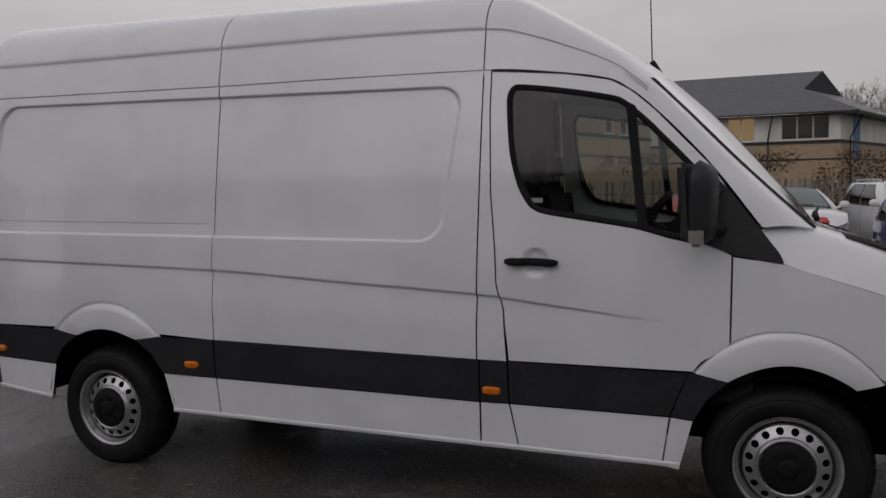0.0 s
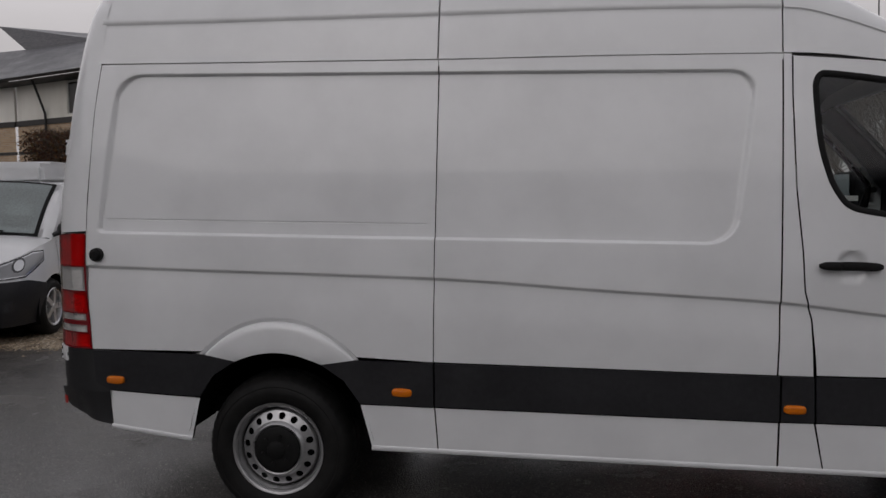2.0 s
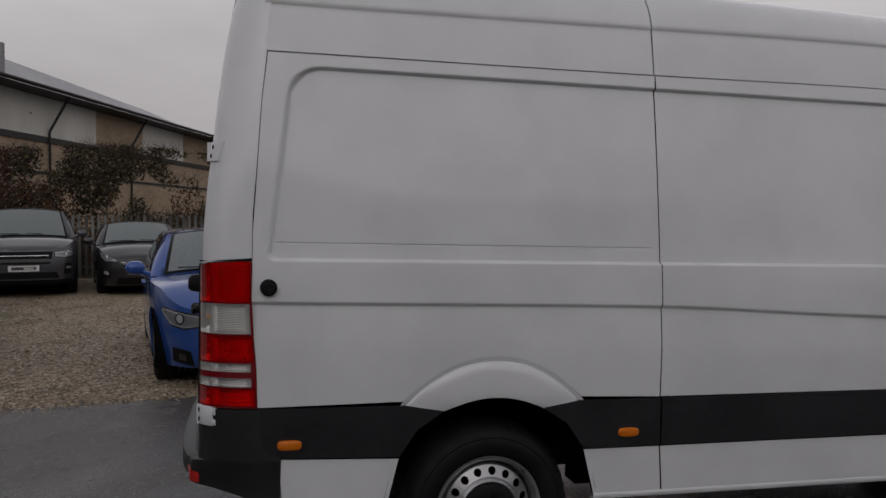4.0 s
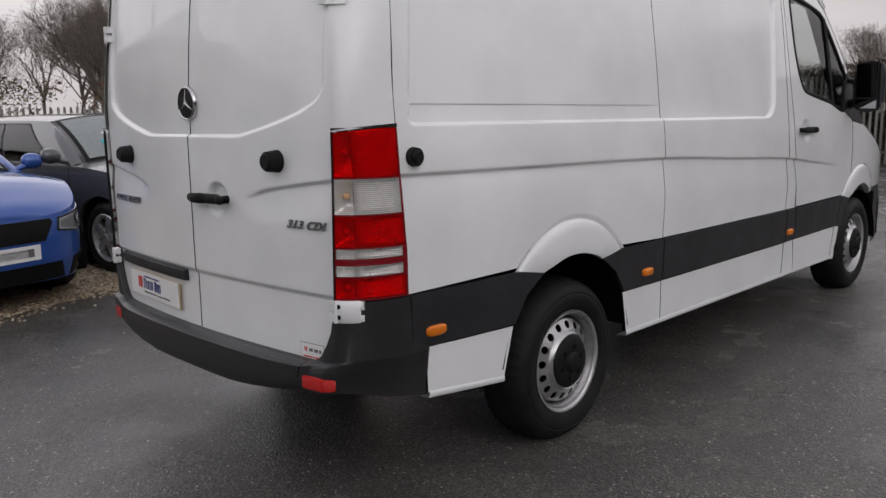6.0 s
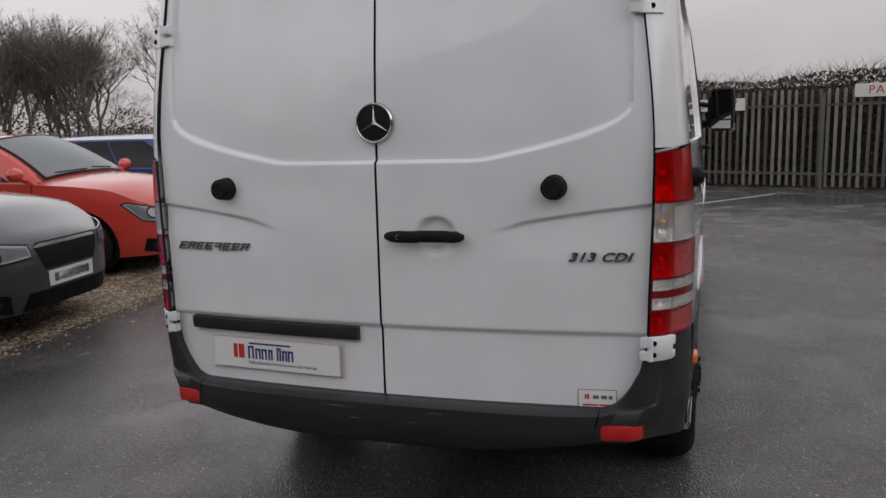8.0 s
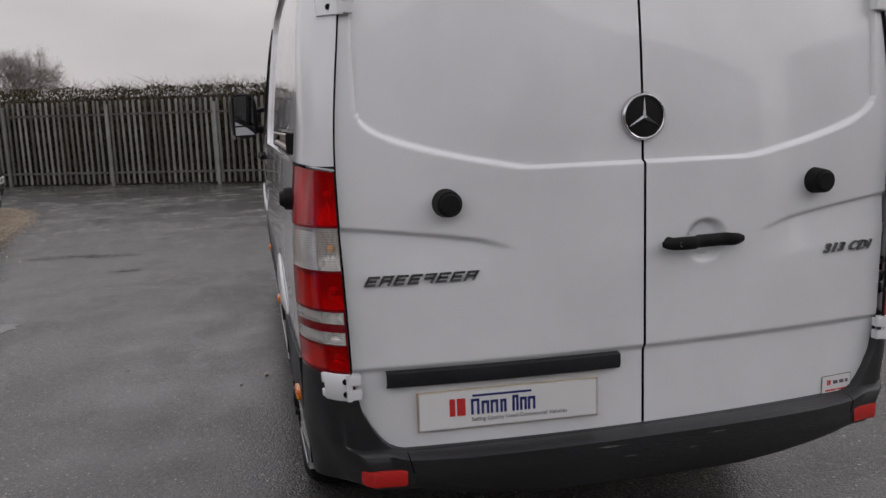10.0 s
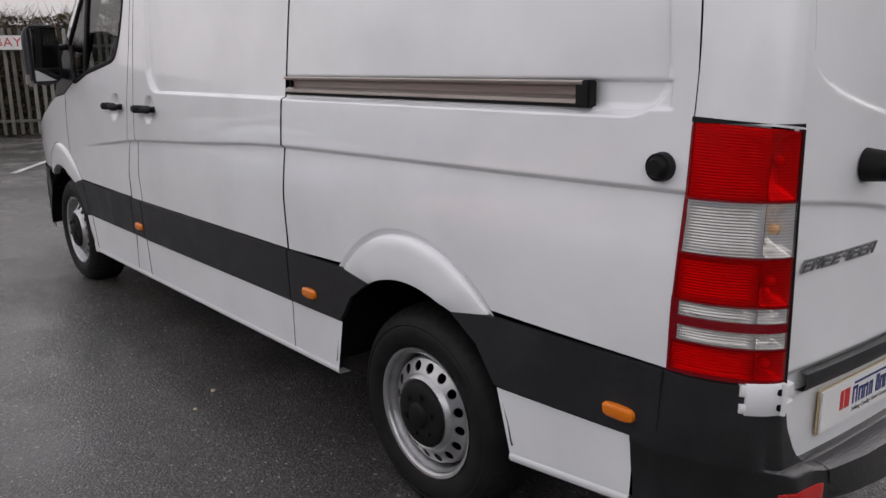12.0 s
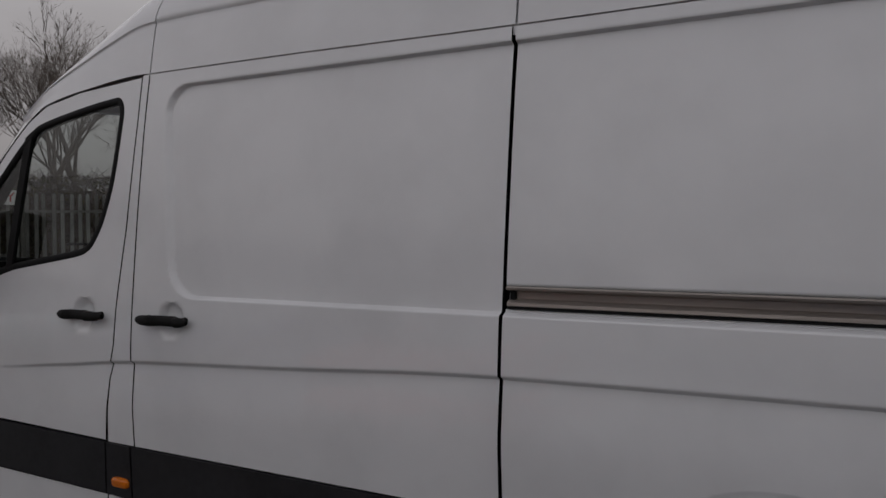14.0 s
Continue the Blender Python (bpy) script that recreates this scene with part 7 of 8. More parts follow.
def palisade(name, a, b, h, label, bay=2.75, base=None):
    """A steel palisade fence along a line, with posts, rails and pales."""
    a, b = Vector(a), Vector(b)
    d = b - a
    ang = math.degrees(math.atan2(d.y, d.x))
    f_ = empty(name, pose(a.x, a.y, 0, 0, 0, ang), label, "fence", kind="structure")
    L = d.length
    z_of = lambda s: ground_z(a.x + d.x * s / L, a.y + d.y * s / L)
    n = int(L / 0.153)
    me = pale_mesh(h)
    post = Build().box((-0.035, -0.05, -0.05), (0.035, -0.042, h - 0.1)).box((-0.035, 0.0, -0.05), (0.035, 0.006, h - 0.1)).box((-0.004, -0.045, -0.05), (0.004, 0.002, h - 0.1)).mesh("post", ZINC, False)
    rnd = random.Random(int(L * 10))
    extra = Build()
    for k in range(n):
        s = 0.06 + k * 0.153
        m = pose(s, -0.055, z_of(s) + rnd.uniform(-0.008, 0.008), rnd.uniform(-0.5, 0.5), rnd.uniform(-0.6, 0.6), 0)
        if k < 290:
            part("pale", me, f_, at=m)
        else:
            extra.add([m @ v_.co for v_ in me.vertices], [list(p.vertices) for p in me.polygons])
    if extra.v:
        tagged(part("far_pales", extra.mesh("far_pales", ZINC, False), f_), kind="stuff")
    for k in range(int(L / bay) + 1):
        s = min(L, k * bay)
        part("post", post, f_, at=pose(s, 0.045, z_of(s)))
    for zr in (0.28, h - 0.36):
        rb = Build()
        for k in range(int(L / bay)):
            s0, s1 = k * bay, (k + 1) * bay
            z0 = (z_of(s0) + z_of(s1)) / 2 + zr
            rb.box((s0, -0.03, z0), (s1, -0.024, z0 + 0.05)).box((s0, -0.03, z0 + 0.044), (s1, 0.01, z0 + 0.05))
        part("fence_rail", rb.mesh("fence_rail", ZINC, False), f_)
    return f_


palisade("fence_east", (9.4, -16.0), (22.6, 17.0), 2.05, "weathered grey steel palisade fence")
palisade("fence_north", (-22.0, 17.1), (22.6, 17.1), 1.6, "weathered grey steel palisade fence")

# ---- hedges ----
HEDGE = material("hedge_leaf", (0.06, 0.06, 0.03), 0.7)
hi = node(HEDGE, "ShaderNodeNewGeometry")
link(HEDGE, ramp(HEDGE, hi.outputs["Random Per Island"], [(0.0, (0.022, 0.018, 0.013)), (0.45, (0.045, 0.036, 0.024)), (0.8, (0.07, 0.065, 0.03)), (1.0, (0.1, 0.09, 0.04))]), bsdf(HEDGE).inputs["Base Color"])
RUSSET = material("russet_leaf", (0.1, 0.05, 0.03), 0.75)
ri = node(RUSSET, "ShaderNodeNewGeometry")
link(RUSSET, ramp(RUSSET, ri.outputs["Random Per Island"], [(0.0, (0.03, 0.02, 0.015)), (0.5, (0.09, 0.045, 0.028)), (0.8, (0.14, 0.07, 0.035)), (1.0, (0.06, 0.065, 0.03))]), bsdf(RUSSET).inputs["Base Color"])
for dull in (HEDGE, RUSSET):
    bsdf(dull).inputs["Specular IOR Level"].default_value = 0.05
BARK = grained("bark", (0.09, 0.075, 0.062), (0.2, 0.17, 0.145), 18, (0.8, 0.95), 0.4, 40, stretch=(1, 1, 0.2))
WOODTWIG = grained("birch_twig", (0.09, 0.076, 0.066), (0.17, 0.145, 0.125), 6, (0.8, 0.95))
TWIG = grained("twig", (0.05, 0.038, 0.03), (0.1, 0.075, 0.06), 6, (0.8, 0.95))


def hedge(name, a, b, width, low, high, count, mats, label, seed, leaf=0.035, patchy=False):
    """A ragged hedge of small leaves and twigs along a line."""
    rnd = random.Random(seed)
    a, b = Vector((*a, 0)), Vector((*b, 0))
    d = (b - a)
    nrm = Vector((-d.y, d.x, 0)).normalized()
    L = d.length
    v, f, s = [], [], []
    for k in range(count):
        q = rnd.random()
        p = a + d * q
        top = high + 0.16 * noise.noise((q * L * 0.35, seed, 0)) + 0.1 * noise.noise((q * L * 1.6, seed, 2))
        h = low + (top - low) * rnd.random() ** 0.8
        dark = noise.noise((q * L * 0.22, seed + 5, h * 0.2))
        if patchy:
            clump = noise.noise((q * L * 0.45, seed, h * 0.35)) + 0.5 * noise.noise((q * L * 1.7, seed, h * 1.1))
            if clump < -0.28 + 0.3 * h / high + rnd.uniform(-0.12, 0.12):
                continue
        off = rnd.uniform(-0.5, 0.5) * width * (1.0 if h < top - 0.3 else 0.75)
        c = p + nrm * off + Vector((0, 0, h + ground_z(p.x, p.y)))
        n = len(v)
        if rnd.random() < (0.34 if patchy else 0.22):
            t = Vector((rnd.gauss(0, 0.25), rnd.gauss(0, 0.25), rnd.uniform(0.12, 0.4)))
            o = t.orthogonal().normalized() * 0.006
            v += [c - o, c + o, c + t]
            f.append([n, n + 1, n + 2])
            s.append(1)
        else:
            u = Vector((rnd.gauss(0, 1), rnd.gauss(0, 1), rnd.gauss(0, 1))).normalized() * leaf * rnd.uniform(0.6, 1.5)
            w = u.orthogonal().normalized() * leaf * rnd.uniform(0.4, 0.9)
            v += [c - u, c + w, c + u, c - w]
            f.append([n, n + 1, n + 2, n + 3])
            s.append(2 if patchy and dark > 0.02 else 0)
    return tagged(part(name, mesh_of(name, v, f, mats, False, s), None), label, "hedge", kind="stuff")


hedge("shrubs", (-15, 18.9), (-1.5, 18.9), 1.4, 0.3, 3.4, 78000, [RUSSET, TWIG, HEDGE], "tall russet shrubs before the offices", 14, 0.045, True)
dirv = Vector((13.2, 33.0)).normalized()
back = Vector((dirv.y, -dirv.x)) * 0.75
hedge("hedge", (9.4 + back.x, -16 + back.y), (22.6 + back.x, 17 + back.y), 0.9, 0.05, 2.36, 120000, [HEDGE, TWIG], "ragged green and brown hedge behind the fence", 3, 0.036)
hedge("hedge", (-22, 18.2), (22, 18.2), 1.2, 0.1, 2.3, 46000, [RUSSET, TWIG, HEDGE], "patchy russet shrubs behind the fence", 4, 0.045, True)
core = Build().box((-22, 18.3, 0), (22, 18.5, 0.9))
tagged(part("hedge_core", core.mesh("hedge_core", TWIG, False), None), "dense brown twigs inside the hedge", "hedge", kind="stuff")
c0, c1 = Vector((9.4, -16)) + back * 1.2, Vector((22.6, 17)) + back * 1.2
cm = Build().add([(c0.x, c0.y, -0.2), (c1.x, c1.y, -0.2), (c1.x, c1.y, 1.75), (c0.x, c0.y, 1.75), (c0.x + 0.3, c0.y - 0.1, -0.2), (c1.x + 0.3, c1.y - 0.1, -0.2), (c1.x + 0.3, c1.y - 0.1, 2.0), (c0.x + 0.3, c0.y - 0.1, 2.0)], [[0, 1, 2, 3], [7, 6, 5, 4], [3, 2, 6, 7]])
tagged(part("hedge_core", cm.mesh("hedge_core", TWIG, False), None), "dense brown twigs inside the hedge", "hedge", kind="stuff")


# ---- trees ----
def bare_tree(name, x, y, height, seed, label, spread=0.55, levels=5, twigs=True, upright=0.6, z0=-0.2, group="bare trees", trunk_r=None, mat=BARK):
    """A leafless tree: a tapering trunk and limbs that fork into fine twigs."""
    rnd = random.Random(seed)
    tree = empty(name, pose(x, y, z0), label, "tree", group)
    limbs, fine = Build(), Build()

    def grow(p, d, length, r, level):
        steps = 3
        q = p
        for k in range(steps):
            d = (d + Vector((rnd.gauss(0, 0.12), rnd.gauss(0, 0.12), rnd.gauss(0, 0.08) + 0.05 * upright))).normalized()
            nq = q + d * length / steps
            ra, rb = r * (1 - 0.28 * k / steps), r * (1 - 0.28 * (k + 1) / steps)
            if level <= 2:
                limbs.rod(q, nq, ra, rb, 7 if level < 2 else 5, caps=False)
            else:
                o = d.orthogonal().normalized()
                o2 = d.cross(o)
                o = (o * math.cos(k + length) + o2 * math.sin(k + length)) * 1.15
                fine.add([q + o * ra, q - o * ra, nq - o * rb, nq + o * rb], [[0, 1, 2, 3]])
            q = nq
            if level < levels and k > (0 if level else 0):
                side = d.orthogonal().normalized()
                side.rotate(Matrix.Rotation(rnd.uniform(0, 6.28), 3, d))
                grow(q, (d * (1 - spread) + side * spread + Vector((0, 0, 0.18 * upright))).normalized(), length * rnd.uniform(0.5, 0.75), rb * rnd.uniform(0.45, 0.62), level + 1)
        if level < levels:
            for _ in range(2 if level else 3):
                side = d.orthogonal().normalized()
                side.rotate(Matrix.Rotation(rnd.uniform(0, 6.28), 3, d))
                grow(q, (d + side * spread * rnd.uniform(0.5, 1.1)).normalized(), length * rnd.uniform(0.6, 0.82), r * rnd.uniform(0.5, 0.68), level + 1)

    grow(Vector((0, 0, 0)), Vector((0, 0, 1)), height * 0.34, trunk_r or height * 0.018, 0)
    part("trunk", limbs.mesh("trunk", mat), tree)
    tagged(part("crown", fine.mesh("crown", WOODTWIG, False), tree), kind="stuff")
    return tree


shapes = [bare_tree("bare_tree", 24.0, 36.0, 11.0, 11, "tall leafless broad tree behind the fence", 0.5, 6, upright=0.6), bare_tree("bare_tree", 24, 44, 10, 12, "slender leafless birch in the wood", 0.42, 6, upright=0.9), bare_tree("bare_tree", 30, 40, 9.5, 13, "slender leafless tree in the wood", 0.5, 6, upright=0.8)]
rnd = random.Random(21)
for k in range(56):
    y = rnd.uniform(34, 58)
    x = 13.6 + (y - 34) * 0.2 + rnd.uniform(0, 29)
    copy_thing(shapes[1 + k % 2], pose(x, y, -0.4, 0, 0, rnd.uniform(0, 360)) @ Matrix.Diagonal((0.9, 0.9, rnd.uniform(0.74, 0.88), 1)))
for x, y in ((38, 27), (44, 36)):
    copy_thing(shapes[int(x) % 3], pose(x, y, -0.3, 0, 0, x * 37))
for x, y in ((31, -18), (35, -17), (33, -22)):
    copy_thing(shapes[1], pose(x, y, -0.4, 0, 0, x * 51))
for k in range(7):
    copy_thing(shapes[1 + k % 2], pose(14.5 + 1.7 * k, 76 + 3 * ((k * 7) % 3), -0.4, 0, 0, k * 77))
for x, y in ((90, 25.0), (91, 26.4), (89, 23.9), (92, 25.6)):
    copy_thing(shapes[0], pose(x, y, -1.0, 0, 0, x * 17) @ Matrix.Diagonal((0.75, 0.75, 0.93, 1)))

NEEDLE = material("pine_needles", (0.03, 0.045, 0.025), 0.8)
ni = node(NEEDLE, "ShaderNodeNewGeometry")
link(NEEDLE, ramp(NEEDLE, ni.outputs["Random Per Island"], [(0.0, (0.008, 0.012, 0.008)), (0.6, (0.02, 0.03, 0.016)), (1.0, (0.04, 0.05, 0.025))]), bsdf(NEEDLE).inputs["Base Color"])


bare_tree("bare_tree", 23.5, -16.6, 6.6, 29, "leafless bushy tree beyond the parking bay fence", 0.6, 5, upright=0.5)


def pine(x, y, height, seed, label, clumps=16, spread=2.6, z0=-0.3, needles=2600):
    rnd = random.Random(seed)
    tree = empty("pine_tree", pose(x, y, z0), label, "tree", "pines")
    t, v, f = Build(), [], []
    t.rod((0, 0, 0), (0.15, 0.1, height * 0.9), 0.2, 0.06, 9)
    for k in range(clumps):
        h = height * (0.38 + 0.62 * k / clumps)
        a = rnd.uniform(0, 6.28)
        r = spread * (1.1 - 0.75 * (h / height - 0.38) / 0.62) * rnd.uniform(0.35, 1.0)
        c = Vector((r * math.cos(a), r * math.sin(a), h))
        t.rod((0.1, 0.05, h - 0.5), c, 0.05, 0.02, 6, caps=False)
        R = rnd.uniform(0.5, 1.0) * height / 8
        for _ in range(needles):
            u = Vector((rnd.gauss(0, 1), rnd.gauss(0, 1), rnd.gauss(0, 0.3))) * R * 0.62
            p = c + u
            w = Vector((rnd.gauss(0, 1), rnd.gauss(0, 1), rnd.gauss(0.4, 1))).normalized() * 0.2
            o = w.orthogonal().normalized() * 0.03
            n = len(v)
            v += [p - o, p + o, p + w]
            f.append([n, n + 1, n + 2])
    part("trunk", t.mesh("trunk", BARK), tree)
    tagged(part("crown", mesh_of("crown", v, f, NEEDLE, False), tree), kind="stuff")
    return tree


pine(56.0, -25.0, 12.8, 31, "dark green pine with a broken crown", 22, 5.0)
pine(58.0, -20.5, 8.6, 32, "low dark green pine", 16, 3.6)
for x, y, h in ((84, 31.2, 5.8), (86, 34.5, 4.6), (80, 38, 4.6)):
    pine(x, y, h, int(x), "distant dark evergreen tree", 12, 2.2, -0.6, 900)
rnd = random.Random(9)
v, f = [], []
for k in range(9000):
    x = 95 + rnd.uniform(-4, 4)
    y = rnd.uniform(-70, 90)
    h = rnd.random() * (2.2 + 1.3 * noise.noise((y * 0.07, 0, 0)))
    n = len(v)
    u = Vector((0, rnd.gauss(0, 0.4), rnd.gauss(0, 0.3)))
    v += [(x, y, h - 1), (x, y + u.y, h - 1 + u.z), (x + 0.2, y + 0.3, h - 0.6 + u.z)]
    f.append([n, n + 1, n + 2])
tagged(part("far_hedgerow", mesh_of("far_hedgerow", v, f, TWIG, False), None), "distant brown hedgerow", "hedge", kind="stuff")

# ---- pole, signs ----
POLE = grained("creosoted_pole", (0.05, 0.046, 0.03), (0.11, 0.1, 0.065), 12, (0.75, 0.9), 0.3, 60, stretch=(1, 1, 0.1))
pole = empty("utility_pole", pose(15.3, 0.0, -0.14), "tall greenish wooden utility pole by the fence", "pole")
part("shaft", Build().rod((0, 0, 0), (0.05, -0.4, 7.5), 0.13, 0.085, 14).mesh("shaft", POLE), pole)
part("yellow_tag", Build().box((-0.14, -0.18, 1.98), (-0.1, -0.01, 2.02)).mesh("yellow_tag", AMBER), pole, "small orange pole tag")
part("pole_notice", Build().box((-0.14, -0.02, 1.74), (-0.1, 0.06, 1.88)).mesh("pole_notice", PLATE), pole)
SIGNWHITE = grained("sign_white", (0.6, 0.6, 0.58), (0.7, 0.7, 0.68), 6, (0.35, 0.5))
SIGNRED = material("sign_red", (0.45, 0.02, 0.03), 0.45)
ang = math.degrees(math.atan2(dirv.y, dirv.x))
for y0 in (0.29, -3.75, -8.1, -12.2):
    yc = y0 - 1.02
    xc = 15.85 + 0.4 * yc - 0.11
    sg = empty("parking_sign", pose(xc, yc, ground_z(xc, yc) + (1.78 if y0 > 0 else 1.97), 90, 0, ang + 180), "long white sign with red capitals on the fence", "sign", "bay signs")
    part("board", Build().box((-1.1, -0.13, 0.0), (1.1, 0.13, 0.01), bevel=0.003).mesh("board", SIGNWHITE, False), sg)
    lettering("PARKING", 0.235, SIGNRED, pose(-0.32, 0, 0.0115), sg, "word", 0.001, 1.12)
    lettering("BAY", 0.235, SIGNRED, pose(0.72, 0, 0.0115), sg, "word", 0.001, 1.12)

# ---- the brick offices ----
def brick_wall():
    m = material("buff_brick", (0.3, 0.2, 0.12), 0.85)
    t = node(m, "ShaderNodeTexBrick", Scale=1.0, Mortar_Size=0.012, Brick_Width=0.225, Row_Height=0.075)
    t.inputs["Color1"].default_value, t.inputs["Color2"].default_value, t.inputs["Mortar"].default_value = (0.4, 0.25, 0.135, 1), (0.55, 0.385, 0.225, 1), (0.45, 0.4, 0.33, 1)
    link(m, coords(m), t.inputs["Vector"])
    mix = node(m, "ShaderNodeMix")
    mix.data_type, mix.blend_type = "RGBA", "MULTIPLY"
    mix.inputs["Factor"].default_value = 0.5
    link(m, t.outputs["Color"], mix.inputs["A"])
    link(m, ramp(m, noisy(m, 0.5, 5.0), [(0.3, (0.6, 0.6, 0.62)), (0.7, (1, 1, 1))]), mix.inputs["B"])
    link(m, mix.outputs["Result"], bsdf(m).inputs["Base Color"])
    return m


BRICK = brick_wall()
RENDERW = grained("stained_white_render", (0.6, 0.58, 0.52), (0.8, 0.78, 0.73), 0.8, (0.8, 0.95), 0.1, 20, stretch=(1, 1, 0.3))
SLATE = grained("wet_slate_roof", (0.07, 0.072, 0.08), (0.15, 0.15, 0.16), 4, (0.35, 0.6), 0.5, 8, stretch=(1, 1, 5))
PALEROOF = grained("weathered_grey_sheet_roof", (0.24, 0.245, 0.26), (0.42, 0.42, 0.43), 2.5, (0.35, 0.6), 0.4, 6, stretch=(1, 1, 3))
FASCIA = material("dark_fascia", (0.03, 0.027, 0.025), 0.6)
PIPE = material("downpipe", (0.02, 0.02, 0.02), 0.6)
LOUVRE = material("louvre_dark", (0.03, 0.03, 0.032), 0.6)
FRAMEW = material("white_window_frame", (0.6, 0.6, 0.57), 0.5)
PANE = glass("office_pane", (0.6, 0.62, 0.62))
LIT = material("lit_room", (0.6, 0.48, 0.3), 0.8)
bsdf(LIT).inputs["Emission Color"].default_value = (1.0, 0.72, 0.36, 1)
bsdf(LIT).inputs["Emission Strength"].default_value = 0.13
ROOM = material("dim_room", (0.24, 0.21, 0.18), 0.9)
SKYBLUE = material("blue_cladding", (0.05, 0.16, 0.35), 0.5)


def wing(house, a, b, eave, brick_top, windows=(), pipes=(), reach=1.0, depth=8.0, ridge=3.2, blue=None, white=None):
    """One facade from a to b (left to right as seen from outside): brick below, a string course, white render with windows, eaves and a roof slope."""
    a, b = Vector(a), Vector(b)
    d = b - a
    L = d.length
    m = pose(a.x, a.y, 0, 0, 0, math.degrees(math.atan2(d.y, d.x)))
    add = lambda nm, bld, mt, lab="", sm=False: part(nm, bld.mesh(nm, mt, sm), house, lab, m)
    wallb = Build().add([(0, 0, -0.5), (L, 0, -0.5), (L, 0, brick_top), (0, 0, brick_top)], [[0, 1, 2, 3]])
    bw = add("brick_wall", wallb, BRICK)
    # object space of the brick pattern stands upright in the wall's plane
    bw.matrix_basis = m @ pose(0, 0, 0, 90)
    bw.data.transform(pose(0, 0, 0, -90))
    add("string_course", Build().box((-0.03, -0.06, brick_top - 0.12), (L + 0.03, 0.05, brick_top + 0.1)).box((0, -0.03, brick_top - 1.3), (L, 0.05, brick_top - 1.18)), FASCIA)
    x0 = 0.0
    cuts = sorted(windows)
    for w0, w1, lit in list(cuts) + [(L, L, 0)]:
        lo = x0
        while lo < w0 - 0.01:
            spans = white if white else [(0.0, L)]
            inside = [q for q in spans if q[0] <= lo + 0.001 < q[1]]
            hi_x = min([w0] + [q[1] for q in inside] + [q[0] for q in spans if q[0] > lo + 0.001])
            if inside:
                add("white_wall", Build().box((lo, 0.0, brick_top + 0.1), (hi_x, 0.12, eave - 0.1)), RENDERW, "stained white render")
            else:
                upper = add("brick_wall", Build().add([(lo, 0.03, brick_top + 0.1), (hi_x, 0.03, brick_top + 0.1), (hi_x, 0.03, eave - 0.1), (lo, 0.03, eave - 0.1)], [[0, 1, 2, 3]]), BRICK)
                upper.matrix_basis = m @ pose(0, 0, 0, 90)
                upper.data.transform(pose(0, 0, 0, -90))
            lo = hi_x
        if w1 > w0:
            add("window_sill", Build().box((w0, -0.02, brick_top + 0.1), (w1, 0.12, brick_top + 0.18)), RENDERW)
        x0 = w1
    for w0, w1, lit in cuts:
        n = max(1, round((w1 - w0) / 0.95))
        fr = Build()
        z0, z1 = brick_top + 0.18, eave - 0.12
        for k in range(n + 1):
            x = w0 + (w1 - w0) * k / n
            fr.box((x - 0.05, 0.03, z0), (x + 0.05, 0.09, z1))
        fr.box((w0, 0.03, z0), (w1, 0.09, z0 + 0.07)).box((w0, 0.03, z1 - 0.07), (w1, 0.09, z1))
        win = add("window", fr, FRAMEW, "white-framed office window")
        for k in range(n):
            p0, p1 = w0 + (w1 - w0) * k / n + 0.05, w0 + (w1 - w0) * (k + 1) / n - 0.05
            part("pane", Build().add([(p0, 0.06, z0 + 0.07), (p1, 0.06, z0 + 0.07), (p1, 0.06, z1 - 0.07), (p0, 0.06, z1 - 0.07)], [[0, 1, 2, 3]]).mesh("pane", PANE), win)
        part("room", Build().add([(w0 - 0.2, 1.2, z0 - 0.1), (w1 + 0.2, 1.2, z0 - 0.1), (w1 + 0.2, 1.2, z1 + 0.1), (w0 - 0.2, 1.2, z1 + 0.1), (w0 - 0.2, 0.13, z0 - 0.1), (w1 + 0.2, 0.13, z0 - 0.1), (w1 + 0.2, 0.13, z1 + 0.1), (w0 - 0.2, 0.13, z1 + 0.1)], [[0, 1, 2, 3], [0, 3, 7, 4], [1, 5, 6, 2], [3, 2, 6, 7], [0, 4, 5, 1]]).mesh("room", LIT if lit else ROOM), win)
    if blue:
        add("blue_panel", Build().box((blue[0], -0.05, brick_top - 1.2), (blue[1], 0.02, eave - 0.2)), SKYBLUE, "blue cladding panel")
    for x in pipes:
        add("downpipe", Build().rod((x, -0.09, -0.3), (x, -0.09, brick_top + 0.3), 0.05).rod((x, -0.09, brick_top + 0.3), (x + 0.25, -reach * 0.8, eave - 0.05), 0.05), PIPE)
    o = reach
    add("eave", Build().box((-o, -o - 0.04, eave - 0.04), (L + o, -o + 0.02, eave + 0.07)).add([(-o, -o, eave - 0.06), (L + o, -o, eave - 0.06), (L, 0.1, eave - 0.1), (0, 0.1, eave - 0.1)], [[3, 2, 1, 0]]).rod((-o, -o - 0.08, eave + 0.02), (L + o, -o - 0.08, eave + 0.02), 0.055), FASCIA)
    return m, L


offices = empty("office_building", pose(0, 0, 0), "two-storey buff brick and white rendered offices with slate roofs", "building")
E1 = 6.05
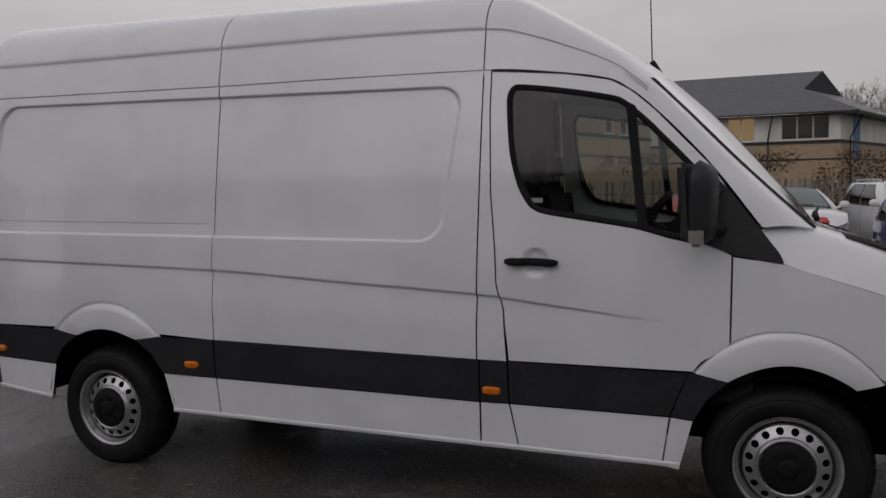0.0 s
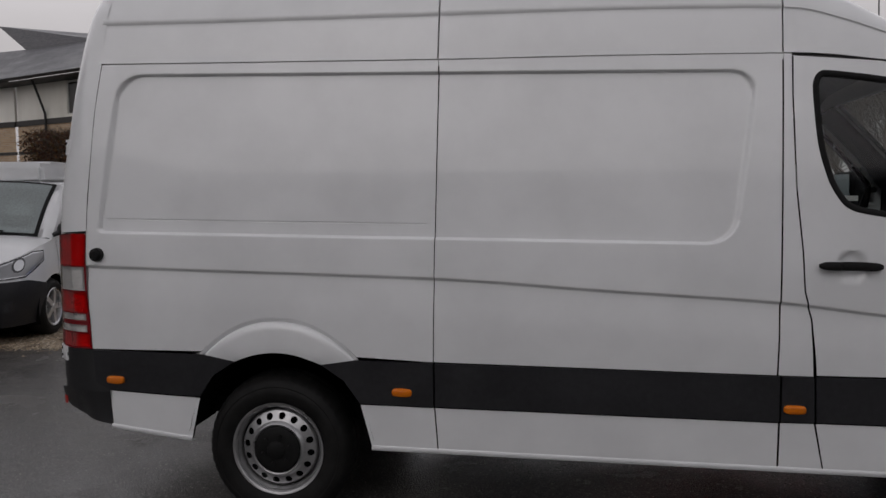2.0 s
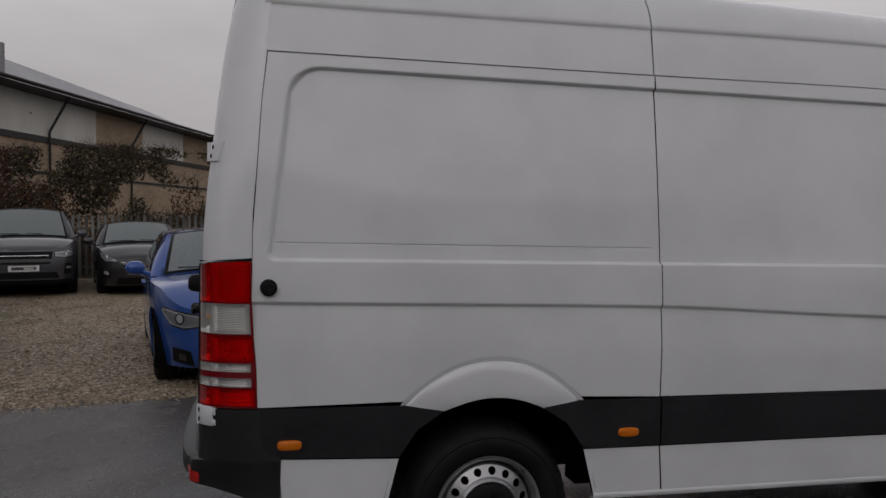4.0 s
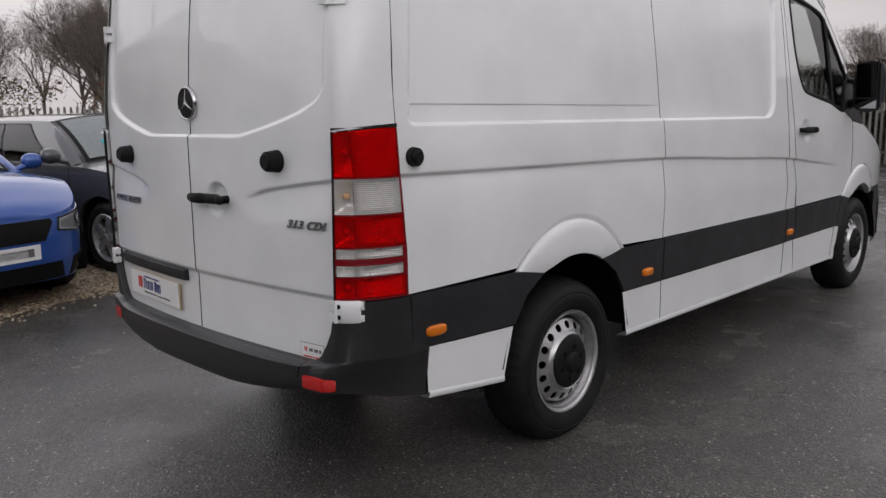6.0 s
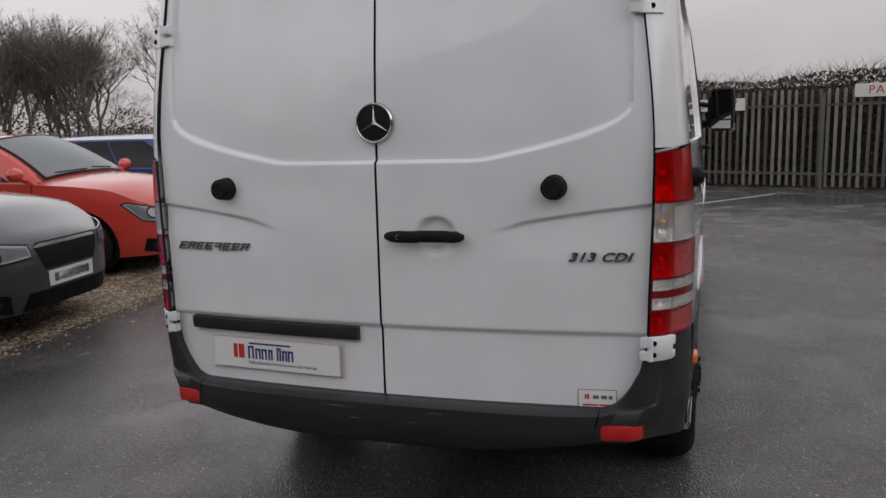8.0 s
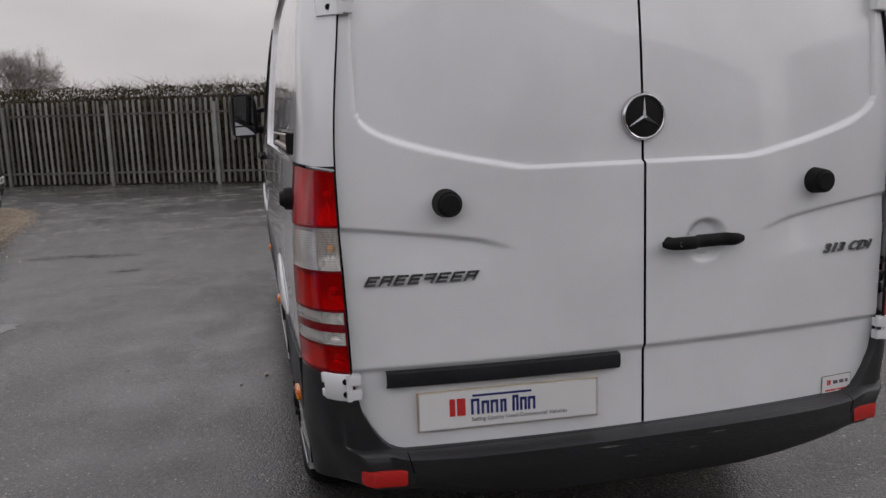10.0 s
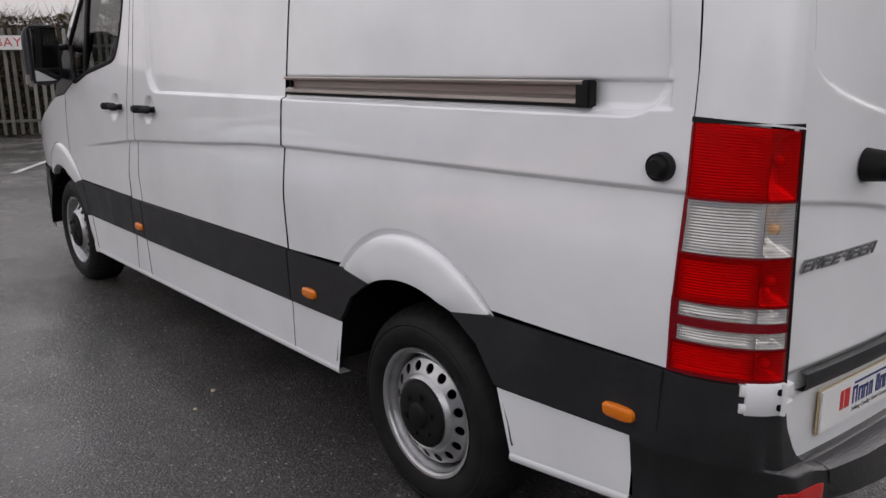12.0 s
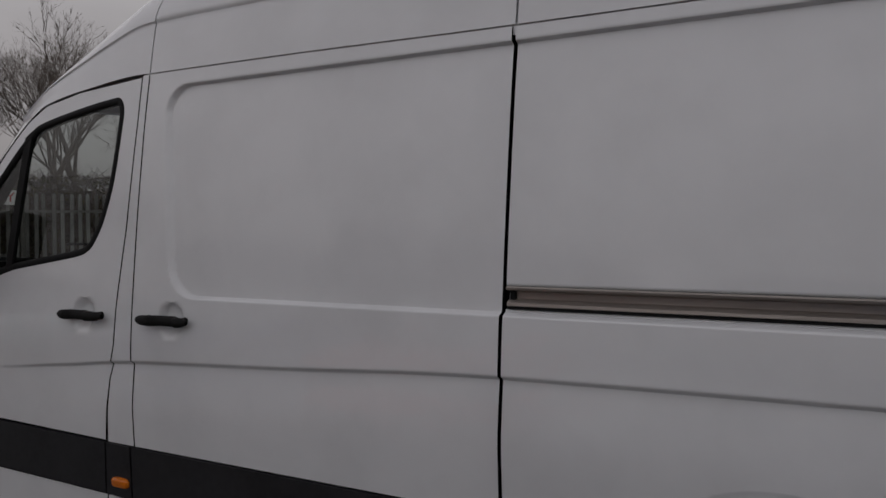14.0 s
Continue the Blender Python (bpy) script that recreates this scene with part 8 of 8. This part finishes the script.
# long side running away, the near front, and the far block
wing(offices, (-10.4, 21.8), (-1.4, 51.6), E1, 4.4, windows=[(24.0, 25.0, 0), (26.2, 27.2, 0)], pipes=(2.0, 6.4, 13.0), reach=0.9, white=[(0, 10.0), (14.4, 19.2)])
wing(offices, (-21.0, 26.8), (-10.4, 21.8), E1, 4.4, windows=[(3.6, 4.4, 0), (5.6, 6.4, 1), (8.6, 9.3, 0), (9.9, 10.7, 1)], pipes=(2.2,), reach=0.9)
wing(offices, (-36.0, 31.5), (-21.2, 26.9), E1, 4.4, windows=[(4.0, 5.0, 0), (9.0, 10.0, 0)], pipes=(7.0,), reach=0.9)
wing(offices, (-3.0, 57.0), (11.0, 57.0), E1, 4.1, windows=[(6.6, 8.4, 1), (10.18, 13.28, 0)], pipes=(5.0, 9.3), reach=1.0)
wing(offices, (11.0, 57.0), (16.5, 71.0), E1, 4.1, windows=[], pipes=(2.2,), reach=1.0, blue=(3.2, 5.0))


def roof_sheet(points, faces, name="roof", mat=SLATE, label="wet grey slate roof"):
    part(name, Build().add(points, faces).mesh(name, mat, False), offices, label)


roof_sheet([(-11.6, 21.2, 6.1), (-2.3, 52.0, 6.1), (-8.5, 54.0, 8.9), (-15.0, 25.4, 8.9)], [[0, 1, 2, 3]], mat=PALEROOF, label="weathered pale grey roof")
roof_sheet([(-21.6, 25.9, 6.1), (-11.0, 20.8, 6.1), (-15.0, 25.4, 7.7), (-17.0, 26.6, 7.75), (-22.0, 29.0, 7.9)], [[0, 1, 2, 3, 4]])
roof_sheet([(-17.0, 26.6, 7.75), (-14.4, 26.6, 9.0), (-17.5, 33.0, 9.0), (-20.0, 33.0, 9.2), (-24.0, 30.0, 9.2), (-22.0, 29.0, 7.9)], [[0, 1, 2, 3], [0, 3, 4, 5]])
roof_sheet([(-36.3, 30.6, 6.1), (-21.4, 26.0, 6.1), (-22.0, 29.0, 7.9), (-35.0, 34.5, 8.4)], [[0, 1, 2, 3]])
roof_sheet([(-4.2, 55.9, 6.1), (12.1, 55.9, 6.1), (8.8, 59.3, 8.05), (10.3, 61.9, 9.55), (-4.2, 62.0, 9.5)], [[0, 1, 2, 3, 4]])
roof_sheet([(12.1, 55.9, 6.1), (17.8, 71.0, 6.1), (12.0, 71.0, 8.6), (11.7, 62.0, 7.55), (8.8, 59.3, 8.05)], [[0, 1, 2, 3, 4]])
for a, c, top in (((8.8, 59.3, 8.05), (11.7, 62.0, 7.55), (10.3, 61.9, 9.55)), ((-16.4, 26.4, 7.5), (-13.9, 26.4, 7.45), (-14.45, 26.5, 9.05))):
    gable = part("gablet", Build().add([a, c, top], [[0, 1, 2]]).mesh("gablet", LOUVRE, False), offices, "dark louvred gablet")
    for k in range(9):
        t = (k + 0.5) / 9
        p, q = Vector(a).lerp(Vector(top), t), Vector(c).lerp(Vector(top), t)
        out = Vector((0, -0.04, 0.01))
        part("slat", Build().rod(p + out, q + out, 0.035, n=5).mesh("slat", FASCIA, False), gable)
part("vent_pipe", Build().rod((-9.7, 26.5, 6.2), (-9.7, 26.5, 7.6), 0.16, 0.16, 12).rod((-8.9, 27.0, 5.2), (-9.6, 26.6, 5.9), 0.12, 0.12, 10).rod((-9.6, 26.6, 5.9), (-9.9, 26.2, 5.8), 0.12, 0.12, 10).mesh("vent_pipe", material("zinc_vent", (0.3, 0.3, 0.31), 0.5, 0.5)), offices, "pale metal flue and vent")
bk = Build()
bk.add([(-21.0, 26.9, 0), (-3.0, 57.2, 0), (-3.0, 57.2, 6), (-21.0, 26.9, 6), (-10.4, 21.9, 0), (-1.4, 51.8, 0), (11, 57.1, 0), (11, 57.1, 6)], [[0, 1, 2, 3]])
part("inner_wall", bk.mesh("inner_wall", ROOM, False), offices)

# ---- behind the camera: unseen gabled block added to shade the rear doors ----
blocker = empty("gabled_shed", pose(-15, -13, 0, 0, 0, 4), "plain grey gabled shed across the yard", "building")
part("shed_wall", Build().add([(0, 0, 0), (0, 23, 0), (0, 23, 4.4), (0, 11.5, 8.0), (0, 0, 4.4), (-12, 0, 0), (-12, 0, 4.4), (-12, 23, 0), (-12, 23, 4.4)], [[0, 1, 2, 3, 4], [5, 0, 4, 6], [1, 7, 8, 2]]).mesh("shed_wall", grained("shed_wall", (0.12, 0.12, 0.12), (0.2, 0.2, 0.19), 1.5, (0.7, 0.9)), False), blocker)
part("shed_roof", Build().add([(0.3, -0.4, 4.2), (0.3, 11.5, 8.1), (0.3, 23.4, 4.2), (-12, -0.4, 4.2), (-12, 11.5, 8.1), (-12, 23.4, 4.2)], [[0, 1, 4, 3], [1, 2, 5, 4]]).mesh("shed_roof", SLATE, False), blocker)


# unseen dark wall added to close the yard and block low sky
DARKWALL = grained("workshop_wall", (0.035, 0.033, 0.03), (0.06, 0.056, 0.052), 1.2, (0.8, 0.95), 0.2, 12)
closure = empty("workshop", pose(0, 0, 0), "plain dark brick workshop across the yard", "building")
part("workshop_wall", Build().box((-22, -30, -0.3), (17, -22, 7.0)).mesh("workshop_wall", DARKWALL, False), closure)
part("workshop_roof", Build().add([(-22.5, -21.6, 6.9), (17.5, -21.6, 6.9), (17.5, -26, 8.6), (-22.5, -26, 8.6), (-22.5, -30.4, 6.9), (17.5, -30.4, 6.9)], [[0, 1, 2, 3], [3, 2, 5, 4]]).mesh("workshop_roof", SLATE, False), closure)

# ---- pebbles that lie loose on the asphalt ----
rng = random.Random(31)
for x, y, r in ((1.336, 1.092, 0.011), (1.211, 1.232, 0.008), (3.66, 1.34, 0.009), (-0.6, 2.2, 0.008), (1.7, 1.9, 0.007), (4.6, 1.9, 0.009), (-1.9, 0.9, 0.007), (3.1, -1.6, 0.008)):
    bm = bmesh.new()
    bmesh.ops.create_icosphere(bm, subdivisions=2, radius=r)
    for q in bm.verts:
        q.co *= rng.uniform(0.85, 1.15)
        q.co.z *= 0.65
    me = bpy.data.meshes.new("pebble")
    bm.to_mesh(me)
    bm.free()
    me.materials.append(STONE)
    stone = new("pebble", me)
    stone.matrix_basis = pose(x, y, ground_z(x, y) + r * 0.5, 0, 0, rng.uniform(0, 360))
    tagged(stone, "small pale pebble loose on the asphalt", "pebble", "pebbles")
